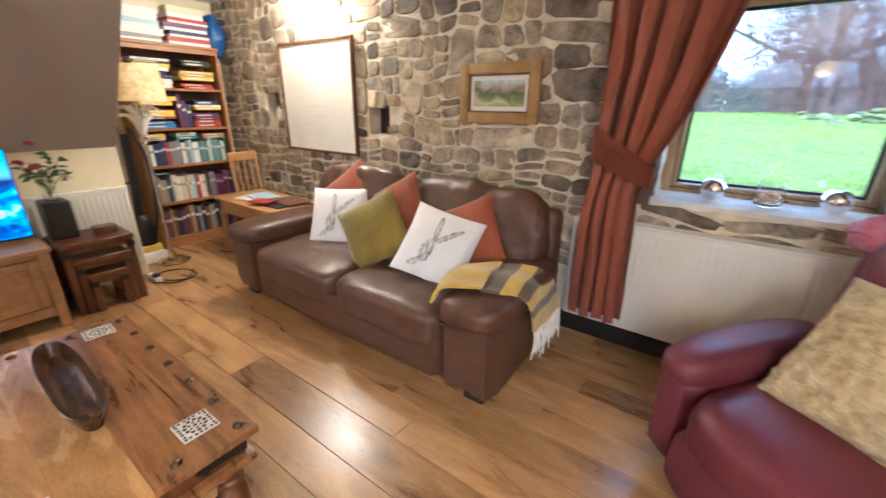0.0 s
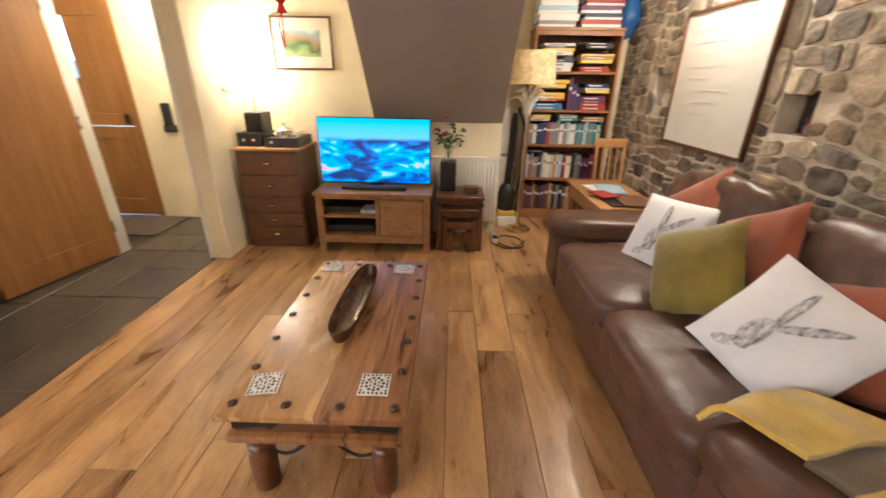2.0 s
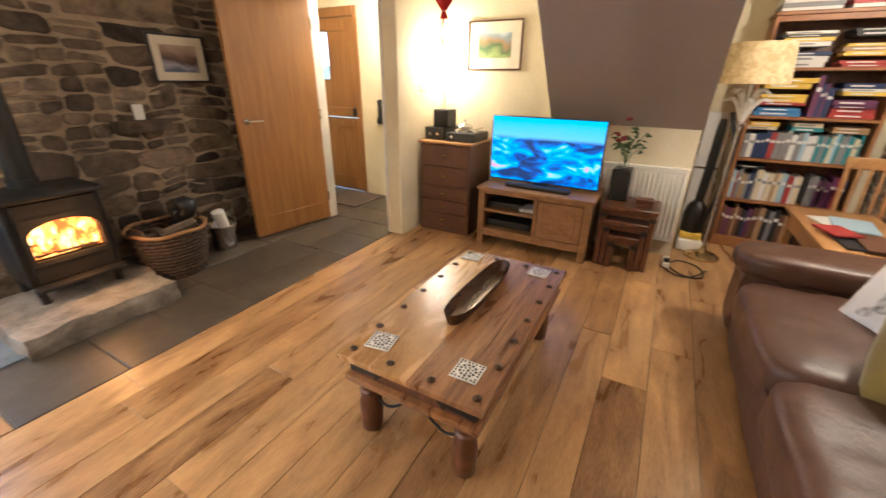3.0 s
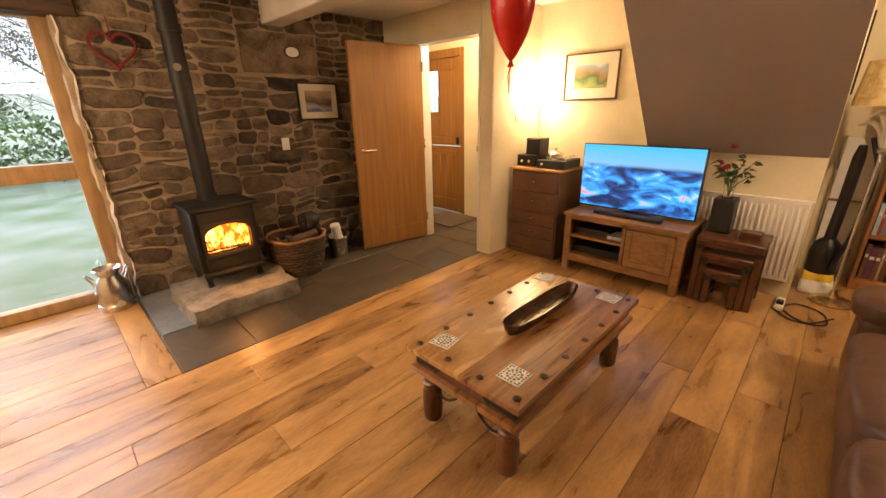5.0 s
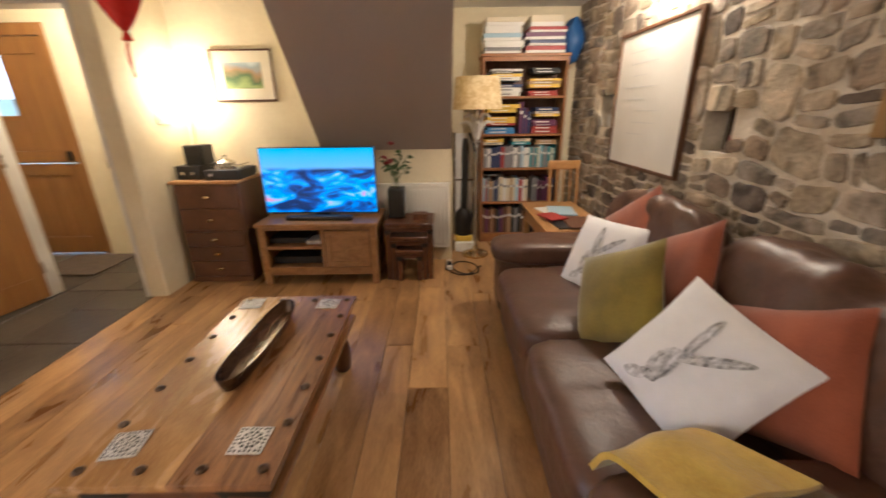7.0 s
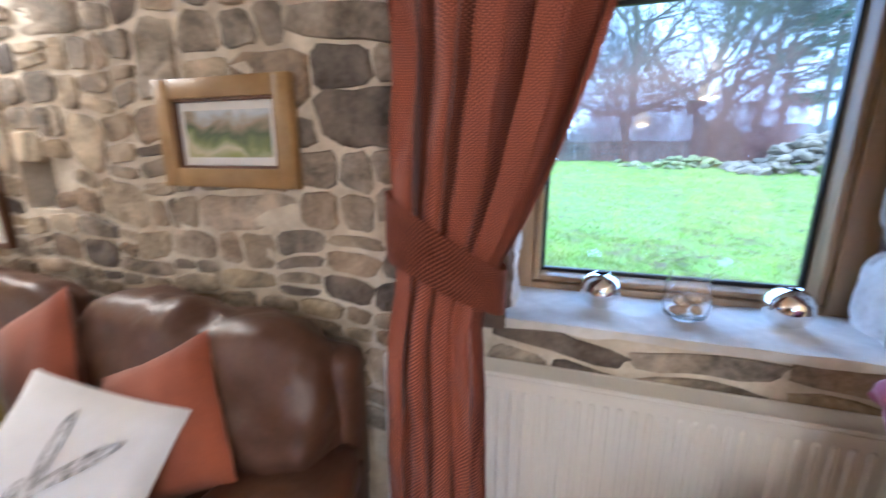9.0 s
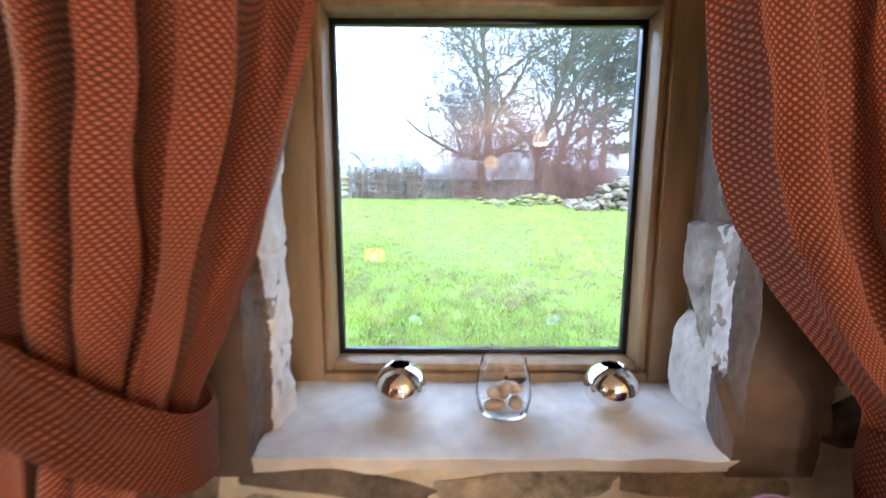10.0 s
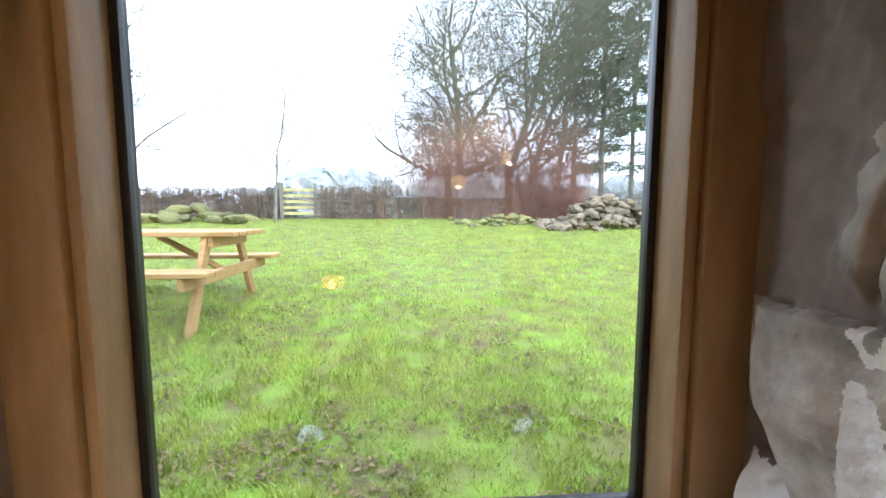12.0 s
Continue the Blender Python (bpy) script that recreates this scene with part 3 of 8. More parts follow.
# ---- coffee table ----
def build_coffee_table():
    t = thing("coffee_table", (-1.10, 2.94, 0), "low dark sheesham coffee table with iron studs and strap corners", "table")
    x0, x1, y0, y1 = -1.67, -0.525, 2.64, 3.24
    cuts = [y0, 2.80, 2.955, 3.10, y1]
    for i, m in enumerate((SHEESHAM_PALE, SHEESHAM_PALE, SHEESHAM, SHEESHAM)):
        wpart("top_board", a_box(x0, x1, cuts[i] + 0.0001, cuts[i + 1] - 0.0001, 0.372, 0.397, 0.0006), m, t)
    wpart("apron", a_box(x0 + 0.035, x1 - 0.035, y0 + 0.035, y1 - 0.035, 0.295, 0.372, 0.003), SHEESHAM_DARK, t)
    wpart("lower_moulding", a_box(x0 + 0.012, x1 - 0.012, y0 + 0.012, y1 - 0.012, 0.262, 0.295, 0.009, 2), SHEESHAM, t)
    legp = [(0, 0), (0.034, 0), (0.043, 0.012), (0.046, 0.06), (0.047, 0.13), (0.043, 0.165), (0.033, 0.178), (0.033, 0.186), (0.042, 0.196), (0.042, 0.206),
            (0.034, 0.214), (0.034, 0.222), (0.040, 0.235), (0.040, 0.263), (0, 0.263)]
    for x in (x0 + 0.105, x1 - 0.075):
        for y in (y0 + 0.085, y1 - 0.085):
            wpart("leg", lathe(bmesh.new(), legp, 20, (x, y, 0)), SHEESHAM_DARK, t)
            for sx, sy in ((1, 0), (0, 1)):
                d = Vector((sx * (1 if x < -1 else -1), sy * (1 if y < 2.94 else -1), 0))
                o = Vector((x, y, 0))
                pts = curve([o + d * 0.044 + Vector((0, 0, 0.16)), o + d * 0.09 + Vector((0, 0, 0.15)), o + d * 0.15 + Vector((0, 0, 0.19)),
                             o + d * 0.19 + Vector((0, 0, 0.258))], 5)
                wpart("iron_bracket", tube(bmesh.new(), pts, 0.006, 6), IRON, t, "curled black iron bracket")
    stud = [(0.0165, 0), (0.0155, 0.005), (0.011, 0.0095), (0.005, 0.0115), (0, 0.012)]
    spots = [(x1 - 0.05, y0 + 0.04 + k * (y1 - y0 - 0.08) / 3) for k in range(4)] + [(x0 + 0.05, y0 + 0.04 + k * (y1 - y0 - 0.08) / 3) for k in range(4)]
    spots += [(x1 - 0.05 - k * (x1 - x0 - 0.1) / 6, y) for k in range(1, 6) for y in (y0 + 0.035, y1 - 0.035)]
    for x, y in spots:
        wpart("stud", lathe(bmesh.new(), stud, 12, (x, y, 0.396)), STUD, t, "domed iron stud")
    arrow = [(0, -0.022), (0.11, -0.013), (0.118, -0.026), (0.15, 0), (0.118, 0.026), (0.11, 0.013), (0, 0.022)]
    for sx in (0, 1):
        for sy in (0, 1):
            bx, by = (x0 + 0.035, x1 - 0.035)[sx], (y0 + 0.035, y1 - 0.035)[sy]
            inx, iny = (1, -1)[sx], (1, -1)[sy]
            bm = slab_from(bmesh.new(), [(bx + inx * u, 0.333 + v) for u, v in arrow], 0.004, "y")
            bmesh.ops.translate(bm, verts=bm.verts, vec=(0, by + (0.001 if sy else -0.005), 0))
            wpart("strap", bm, IRON, t, "black iron arrow strap")
            bm = slab_from(bmesh.new(), [(by + iny * u, 0.333 + v) for u, v in arrow], 0.004, "x")
            bmesh.ops.translate(bm, verts=bm.verts, vec=(bx + (0.001 if sx else -0.005), 0, 0))
            wpart("strap", bm, IRON, t, "black iron arrow strap")


build_coffee_table()

BOWL = surface("dark_polished_wood_bowl", (0.028, 0.013, 0.007), (0.12, 0.06, 0.03), 0.22, 9, (1, 4, 4), 0.12, 50, metal=0.25, distortion=1.0)


def build_bowl():
    """A slim hollowed boat with round tapering ends."""
    bm = bmesh.new()
    n = 48
    prof = [(0.45, 0.0), (0.70, 0.006), (0.90, 0.028), (0.985, 0.050), (1.0, 0.057), (0.965, 0.058), (0.92, 0.050), (0.80, 0.028), (0.58, 0.014), (0.25, 0.011)]
    rings = []
    for r, z in prof:
        ring = []
        for k in range(n):
            c, t = math.cos(2 * math.pi * k / n), math.sin(2 * math.pi * k / n)
            x = 0.315 * math.copysign(abs(c) ** 0.62, c) * (1 - 0.22 * (1 - r))
            y = 0.064 * math.copysign(abs(t) ** 0.82, t) * r
            ring.append(bm.verts.new((x, y, z + 0.010 * (abs(x) / 0.31) ** 3 * (z > 0.02))))
        rings.append(ring)
    for p, q in zip(rings, rings[1:]):
        for i in range(n):
            bm.faces.new((p[i], p[(i + 1) % n], q[(i + 1) % n], q[i]))
    bm.faces.new(rings[0][::-1])
    bm.faces.new(rings[-1])
    single("bowl", bm, BOWL, "long boat-shaped dark polished bowl on the coffee table", "bowl", (-1.185, 2.94, 0.398), rz=-1)


build_bowl()

PEARL = surface("cut_white_lace", (0.55, 0.53, 0.5), (0.8, 0.78, 0.74), 0.45, 20, (1, 1, 1), 0.2, 90)
COASTER_BASE = surface("black_lacquer", (0.03, 0.027, 0.024), (0.07, 0.062, 0.055), 0.35, 10, (1, 1, 1), 0.05, 90)


def build_coaster():
    c = thing("coaster", (-0.675, 3.12, 0.398), "square white lace-cut coaster with black gaps on the table", "coaster", "coasters on the coffee table")
    part("base", a_box(-0.052, 0.052, -0.052, 0.052, 0, 0.005, 0.002, 2), PEARL, c)
    for ring, count, size in ((0.0, 1, 0.006), (0.016, 6, 0.0045), (0.029, 11, 0.0062), (0.0425, 20, 0.0048)):
        for k in range(count):
            a = 2 * math.pi * k / count
            sq = min(1.22, 1 / max(abs(math.cos(a)), abs(math.sin(a)))) if ring > 0.03 else 1
            bm = lathe(bmesh.new(), [(size, 0.0), (size, 0.0006), (0, 0.0006)], 10, (ring * sq * math.cos(a), ring * sq * math.sin(a), 0.005))
            part("lace_gap", bm, COASTER_BASE, c, "black gap in the lace")
    for u, v in ((1, 1), (1, -1), (-1, 1), (-1, -1)):
        part("lace_gap", lathe(bmesh.new(), [(0.005, 0), (0.005, 0.0006), (0, 0.0006)], 8, (u * 0.043, v * 0.043, 0.005)), COASTER_BASE, c, "black gap in the lace")
    copy_thing(c, pose(-0.665, 2.748, 0.398, 0, 0, 9))
    copy_thing(c, pose(-1.575, 3.115, 0.398, 0, 0, -4))
    copy_thing(c, pose(-1.585, 2.715, 0.398, 0, 0, 5))


build_coaster()


# ---- television wall ----
def build_tv_unit():
    u = thing("tv_unit", (-2.94, 2.72, 0), "light oak television unit with open shelves and one door", "cabinet")
    X0, X1, y0, y1 = -3.2, -2.7, 2.25, 3.19
    wpart("top", a_box(X0, X1 + 0.012, y0 - 0.015, y1 + 0.015, 0.495, 0.522, 0.004), OAK_LIGHT, u)
    for y in (y0, y1 - 0.055):
        for x in (X0, X1 - 0.055):
            wpart("leg", a_box(x, x + 0.055, y, y + 0.055, 0, 0.495, 0.004), OAK_LIGHT, u)
    for y in (y0 + 0.012, y1 - 0.04):
        wpart("side_panel", a_box(X0 + 0.055, X1 - 0.055, y, y + 0.028, 0.09, 0.495, 0.002), OAK_LIGHT, u)
    wpart("back_panel", a_box(X0 + 0.005, X0 + 0.02, y0 + 0.04, y1 - 0.04, 0.09, 0.495), OAK_LIGHT, u)
    wpart("plinth_rail", a_box(X1 - 0.045, X1 - 0.006, y0 + 0.055, y1 - 0.055, 0.085, 0.15, 0.003), OAK_LIGHT, u)
    wpart("bottom_panel", a_box(X0 + 0.02, X1 - 0.045, y0 + 0.04, y1 - 0.04, 0.125, 0.148), OAK_LIGHT, u)
    wpart("shelf", a_box(X0 + 0.02, X1 - 0.012, y0 + 0.055, 2.74, 0.305, 0.328, 0.002), OAK_LIGHT, u)
    wpart("divider", a_box(X0 + 0.02, X1 - 0.008, 2.74, 2.77, 0.148, 0.495, 0.002), OAK_LIGHT, u)
    wpart("top_rail", a_box(X1 - 0.04, X1 - 0.008, y0 + 0.055, y1 - 0.055, 0.465, 0.495, 0.002), OAK_LIGHT, u)
    d = wpart("door", a_box(X1 - 0.022, X1 - 0.004, 2.778, y1 - 0.06, 0.156, 0.461, 0.003), OAK_LIGHT, u)
    bm = a_box(X1 - 0.006, X1 + 0.004, 2.778, 2.825, 0.156, 0.461, 0.003)
    wpart("stile", bm, OAK_LIGHT, d)
    wpart("stile", a_box(X1 - 0.006, X1 + 0.004, y1 - 0.107, y1 - 0.06, 0.156, 0.461, 0.003), OAK_LIGHT, d)
    for z in (0.156, 0.414):
        wpart("rail", a_box(X1 - 0.006, X1 + 0.003, 2.826, y1 - 0.108, z, z + 0.047, 0.003), OAK_LIGHT, d)
    wpart("knob", lathe(bmesh.new(), [(0.006, 0), (0.011, 0.012), (0.009, 0.02), (0, 0.022)], 12), OAK_LIGHT, d).matrix_basis = Matrix.Identity(4)
    return u


unit = build_tv_unit()
for o in unit.children_recursive:
    if o.name.startswith("knob"):
        o.matrix_basis = pose(0.248, 0.085, 0.31, 0, 90, 0)
single("media_box", a_box(-0.12, 0.12, -0.16, 0.16, 0, 0.045, 0.004), BLACK, "flat black media box on the unit shelf", "media player", (-2.93, 2.45, 0.328))
bm = a_box(-0.09, 0.09, -0.065, 0.065, 0, 0.028, 0.002)
single("disc_case", bm, INK_PALE, "grey disc cases stacked on the unit shelf", "disc case", (-2.86, 2.66, 0.328), rz=5)
single("media_box", a_box(-0.14, 0.14, -0.2, 0.2, 0, 0.06, 0.004), BLACK, "black disc player in the lower shelf", "media player", (-2.95, 2.5, 0.148))


def screen_material():
    m, n, l, b = nodes_of("lit_screen", 0.25)
    tc = n.new("ShaderNodeTexCoord")
    sep = n.new("ShaderNodeSeparateXYZ")
    l.new(tc.outputs["Generated"], sep.inputs[0])
    warp = n.new("ShaderNodeTexNoise")
    warp.inputs["Scale"].default_value = 4.2
    warp.inputs["Detail"].default_value = 9
    warp.inputs["Distortion"].default_value = 0.9
    mp = n.new("ShaderNodeMapping")
    mp.inputs["Scale"].default_value = (1, 1, 1.3)
    l.new(tc.outputs["Generated"], mp.inputs["Vector"])
    l.new(mp.outputs[0], warp.inputs["Vector"])
    land = n.new("ShaderNodeValToRGB")
    e = land.color_ramp.elements
    e[0].position, e[0].color = 0.34, (0.004, 0.025, 0.09, 1)
    e[1].position, e[1].color = 0.70, (0.75, 0.22, 0.30, 1)
    for pos, col in ((0.41, (0.006, 0.07, 0.30, 1)), (0.48, (0.008, 0.20, 0.62, 1)), (0.56, (0.02, 0.38, 0.80, 1)), (0.62, (0.25, 0.50, 0.80, 1))):
        x = e.new(pos)
        x.color = col
    l.new(warp.outputs[0], land.inputs[0])
    above = n.new("ShaderNodeMapRange")
    above.inputs["From Min"].default_value = 0.66
    above.inputs["From Max"].default_value = 0.72
    l.new(sep.outputs[2], above.inputs["Value"])
    skyc = n.new("ShaderNodeValToRGB")
    skyc.color_ramp.elements[0].position, skyc.color_ramp.elements[0].color = 0.66, (0.16, 0.42, 0.72, 1)
    skyc.color_ramp.elements[1].position, skyc.color_ramp.elements[1].color = 1.0, (0.004, 0.40, 0.72, 1)
    l.new(sep.outputs[2], skyc.inputs[0])
    mix = n.new("ShaderNodeMix")
    mix.data_type = "RGBA"
    l.new(above.outputs[0], mix.inputs["Factor"])
    l.new(land.outputs[0], mix.inputs["A"])
    l.new(skyc.outputs[0], mix.inputs["B"])
    b.inputs["Base Color"].default_value = (0.01, 0.01, 0.012, 1)
    l.new(mix.outputs["Result"], b.inputs["Emission Color"])
    b.inputs["Emission Strength"].default_value = 1.5
    return m


def build_television():
    t = thing("television", (-2.93, 2.715, 0.522), "flat television showing a blue coastal landscape", "television")
    t.matrix_basis = pose(-2.93, 2.715, 0.522, 0, 0, -2)
    part("casing", a_box(-0.035, 0.004, -0.468, 0.468, 0.028, 0.565, 0.004), BLACK, t)
    part("screen", a_box(0.003, 0.0065, -0.460, 0.460, 0.04, 0.557), screen_material(), t, "lit screen")
    part("rear_housing", a_box(-0.075, -0.03, -0.3, 0.3, 0.08, 0.38, 0.02, 2), BLACK, t)
    part("stand", a_box(-0.05, 0.06, -0.14, 0.14, 0, 0.012, 0.004), BLACK, t)
    part("neck", a_box(-0.045, -0.01, -0.06, 0.06, 0.008, 0.09, 0.004), BLACK, t)


build_television()
bm = a_box(-0.03, 0.03, -0.27, 0.27, 0, 0.036, 0.01, 2)
single("soundbar", bm, BLACK, "slim black soundbar in front of the television", "soundbar", (-2.815, 2.72, 0.522), rz=-2)


def build_chest():
    c = thing("chest_of_drawers", (-3.02, 1.85, 0), "tall dark-stained chest of five drawers with brass cup handles", "chest of drawers")
    wpart("top", a_box(-3.25, -2.772, 1.59, 2.13, 0.828, 0.85, 0.005), PINE, c, "golden pine top")
    wpart("body", a_box(-3.245, -2.80, 1.605, 2.115, 0.0, 0.828, 0.004), WALNUT, c)
    wpart("plinth", a_box(-2.806, -2.79, 1.605, 2.115, 0.0, 0.045, 0.002), WALNUT, c)
    zs = [(0.055, 0.185), (0.19, 0.31), (0.315, 0.435), (0.455, 0.625), (0.635, 0.815)]
    for z0, z1 in zs:
        d = wpart("drawer", a_box(-2.803, -2.787, 1.617, 2.103, z0, z1, 0.004), WALNUT, c)
        bm = bmesh.new()
        puff(bm, -2.79, -2.762, 1.835, 1.885, (z0 + z1) / 2 - 0.012, (z0 + z1) / 2 + 0.014, 2.4, 8)
        wpart("cup_handle", bm, BRASS, d, "brass cup handle")


build_chest()


def build_hifi():
    s = thing("amplifier", (-2.97, 1.67, 0.85), "low black amplifier on the chest of drawers", "amplifier")
    wpart("case", a_box(-3.16, -2.88, 1.60, 1.80, 0.85, 0.955, 0.004), BLACK, s)
    for y in (1.66, 1.74):
        wpart("dial", rod(bmesh.new(), (-2.882, y, 0.9), (-2.868, y, 0.9), 0.014), STEEL, s, "round metal dial")
    t = thing("record_player", (-2.99, 2.0, 0.85), "black record deck on the chest of drawers", "record player")
    wpart("case", a_box(-3.16, -2.84, 1.84, 2.12, 0.85, 0.925, 0.005), BLACK, t)
    wpart("platter", rod(bmesh.new(), (-3.0, 1.97, 0.925), (-3.0, 1.97, 0.94), 0.12, seg=32), STEEL, t, "metal platter")
    wpart("tone_arm", tube(bmesh.new(), [(-3.1, 2.09, 0.955), (-2.98, 2.085, 0.955), (-2.93, 2.03, 0.948)], 0.005), STEEL, t, "thin metal tone arm")
    wpart("lid_button", rod(bmesh.new(), (-2.842, 1.9, 0.89), (-2.83, 1.9, 0.89), 0.012), STEEL, t)
    b = thing("glass_dish", (-2.98, 1.96, 0.94), "small clear glass dish with a knob lid", "dish")
    wpart("dish", lathe(bmesh.new(), [(0, 0), (0.06, 0), (0.075, 0.03), (0.06, 0.045), (0.02, 0.06), (0.012, 0.075), (0.018, 0.085), (0, 0.09)], 20, (-2.98, 1.96, 0.941)), STEEL, b)


build_hifi()


def build_speaker(place, w, d, h, label):
    s = thing("speaker", place, label, "speaker")
    part("cabinet", a_box(-d / 2, d / 2, -w / 2, w / 2, 0, h, 0.005), BLACK, s)
    part("grille", a_box(d / 2 - 0.002, d / 2 + 0.006, -w / 2 + 0.008, w / 2 - 0.008, 0.01, h - 0.01, 0.003), IRON, s, "black cloth grille")


build_speaker((-3.02, 1.735, 0.955), 0.15, 0.17, 0.155, "small black cube loudspeaker on the amplifier")
build_speaker((-3.03, 3.33, 0.492), 0.135, 0.17, 0.245, "upright black loudspeaker on the nest of tables")


def build_table_lamp():
    t = thing("table_lamp", (-3.08, 1.655, 0.85), "slim brass table lamp with a lit cream shade", "lamp")
    wpart("base", lathe(bmesh.new(), [(0, 0), (0.06, 0), (0.06, 0.01), (0.015, 0.03), (0.007, 0.05), (0.007, 0.62), (0, 0.62)], 20, (-3.15, 1.655, 0.85)), BRASS, t)
    m, n, l, b = nodes_of("lit_shade", 0.8)
    b.inputs["Base Color"].default_value = (0.85, 0.75, 0.5, 1)
    b.inputs["Emission Color"].default_value = (1.0, 0.72, 0.32, 1)
    b.inputs["Emission Strength"].default_value = 5.0
    bm = lathe(bmesh.new(), [(0.145, 0), (0.085, 0.20), (0.083, 0.20), (0.142, 0.0)], 32, (-3.1, 1.655, 1.43))
    sh = wpart("shade", bm, m, t, "glowing cream shade")
    sh.visible_shadow = False
    wpart("bulb", lathe(bmesh.new(), [(0, 0), (0.014, 0.005), (0.03, 0.05), (0.02, 0.08), (0, 0.088)], 12, (-3.1, 1.655, 1.47)), glowing("bulb_glow", (1, 0.8, 0.5), 8), t, "lit bulb").visible_shadow = False


build_table_lamp()


def painting_material(name, colours, seed, scale=5.0):
    m, n, l, b = nodes_of(name, 0.5)
    tc = n.new("ShaderNodeTexCoord")
    mp = n.new("ShaderNodeMapping")
    mp.inputs["Location"].default_value = (seed, seed * 1.7, seed * 0.6)
    l.new(tc.outputs["Object"], mp.inputs["Vector"])
    ns = n.new("ShaderNodeTexNoise")
    ns.inputs["Scale"].default_value = scale
    ns.inputs["Detail"].default_value = 7
    ns.inputs["Distortion"].default_value = 0.6
    l.new(mp.outputs[0], ns.inputs["Vector"])
    sep = n.new("ShaderNodeSeparateXYZ")
    l.new(tc.outputs["Generated"], sep.inputs[0])
    k = n.new("ShaderNodeMath")
    k.operation = "MULTIPLY_ADD"
    k.inputs[1].default_value = 0.62
    l.new(sep.outputs[2], k.inputs[0])
    sh = n.new("ShaderNodeMath")
    sh.operation = "MULTIPLY_ADD"
    sh.inputs[1].default_value = 0.9
    sh.inputs[2].default_value = -0.27
    l.new(ns.outputs[0], sh.inputs[0])
    l.new(sh.outputs[0], k.inputs[2])
    r = n.new("ShaderNodeValToRGB")
    e = r.color_ramp.elements
    e[0].position, e[0].color = 0.1, (*colours[0], 1)
    e[1].position, e[1].color = 0.9, (*colours[-1], 1)
    for i, c in enumerate(colours[1:-1]):
        x = e.new(0.1 + 0.8 * (i + 1) / (len(colours) - 1))
        x.color = (*c, 1)
    l.new(k.outputs[0], r.inputs[0])
    l.new(r.outputs[0], b.inputs["Base Color"])
    return m


def picture(m, w, h, rail, frame_material, mount, mount_material, art, label, deep=0.025):
    """A framed picture on a wall; its own x is to the right, z up, and it looks along -y."""
    p = thing("framed_picture", (0, 0, 0), label, "picture")
    p.matrix_basis = m
    for x in (-w / 2, w / 2 - rail):
        part("frame_stile", a_box(x, x + rail, -deep, 0, -h / 2, h / 2, 0.004, 2), frame_material, p)
    for z in (-h / 2, h / 2 - rail):
        part("frame_rail", a_box(-w / 2 + rail, w / 2 - rail, -deep + 0.001, 0, z, z + rail, 0.004, 2), frame_material, p)
    part("mount", a_box(-w / 2 + rail, w / 2 - rail, -0.010, -0.002, -h / 2 + rail, h / 2 - rail), mount_material, p, "pale card mount")
    a, c = w / 2 - rail - mount, h / 2 - rail - mount
    part("painting", a_box(-a, a, -0.013, -0.009, -c, c), art, p, "small landscape painting")
    return p


CREAM_CARD = surface("cream_card", (0.66, 0.60, 0.45), (0.74, 0.68, 0.54), 0.7, 8, (1, 1, 1), 0.03, 90)
GREENS = painting_material("green_cottage_painting", [(0.14, 0.22, 0.07), (0.30, 0.38, 0.12), (0.07, 0.14, 0.05), (0.34, 0.22, 0.10), (0.3, 0.38, 0.42), (0.55, 0.62, 0.62)], 2.0)
MEADOW = painting_material("meadow_painting", [(0.34, 0.36, 0.12), (0.62, 0.58, 0.40), (0.22, 0.27, 0.10), (0.09, 0.12, 0.06), (0.36, 0.30, 0.22), (0.50, 0.56, 0.62), (0.66, 0.68, 0.72)], 5.0, 9.0)
DUSK = painting_material("dusk_lake_painting", [(0.10, 0.12, 0.2), (0.35, 0.33, 0.4), (0.08, 0.05, 0.04), (0.20, 0.12, 0.08), (0.4, 0.3, 0.22), (0.5, 0.4, 0.3)], 8.0)
FRAME_GOLD = surface("gilt_oak_frame", (0.26, 0.15, 0.045), (0.40, 0.25, 0.09), 0.4, 10, (1, 1, 1), 0.12, 70)
picture(pose(WEST + 0.002, 2.098, 1.636, 0, 0, 90), 0.505, 0.395, 0.014, WALNUT, 0.085, CREAM_CARD, GREENS, "green cottage painting in a thin dark frame with cream mount", 0.02)
northern = picture(pose(-0.725, NORTH - 0.008, 1.42, 0, 0, 0), 0.54, 0.345, 0.062, FRAME_GOLD, 0.036, PAPER, MEADOW, "meadow painting in a wide gilt oak frame on the stone wall", 0.035)
for sx in (-1, 1):
    part("inner_bead", a_box(sx * 0.202 - 0.006, sx * 0.202 + 0.006, -0.026, -0.008, -0.113, 0.113, 0.002), WALNUT, northern)
for sz in (-1, 1):
    part("inner_bead", a_box(-0.205, 0.205, -0.026, -0.008, sz * 0.107 - 0.006, sz * 0.107 + 0.006, 0.002), WALNUT, northern)
picture(pose(-1.655, SOUTH + 0.014, 1.483, 0, 0, 180), 0.43, 0.345, 0.016, BLACK, 0.06, CREAM_CARD, DUSK, "dusk lake photograph in a black frame on the stone wall", 0.02)


FAINT = surface("faded_marker", (0.60, 0.59, 0.57), (0.70, 0.69, 0.66), 0.5, 40, (1, 1, 1), 0.0, 90)


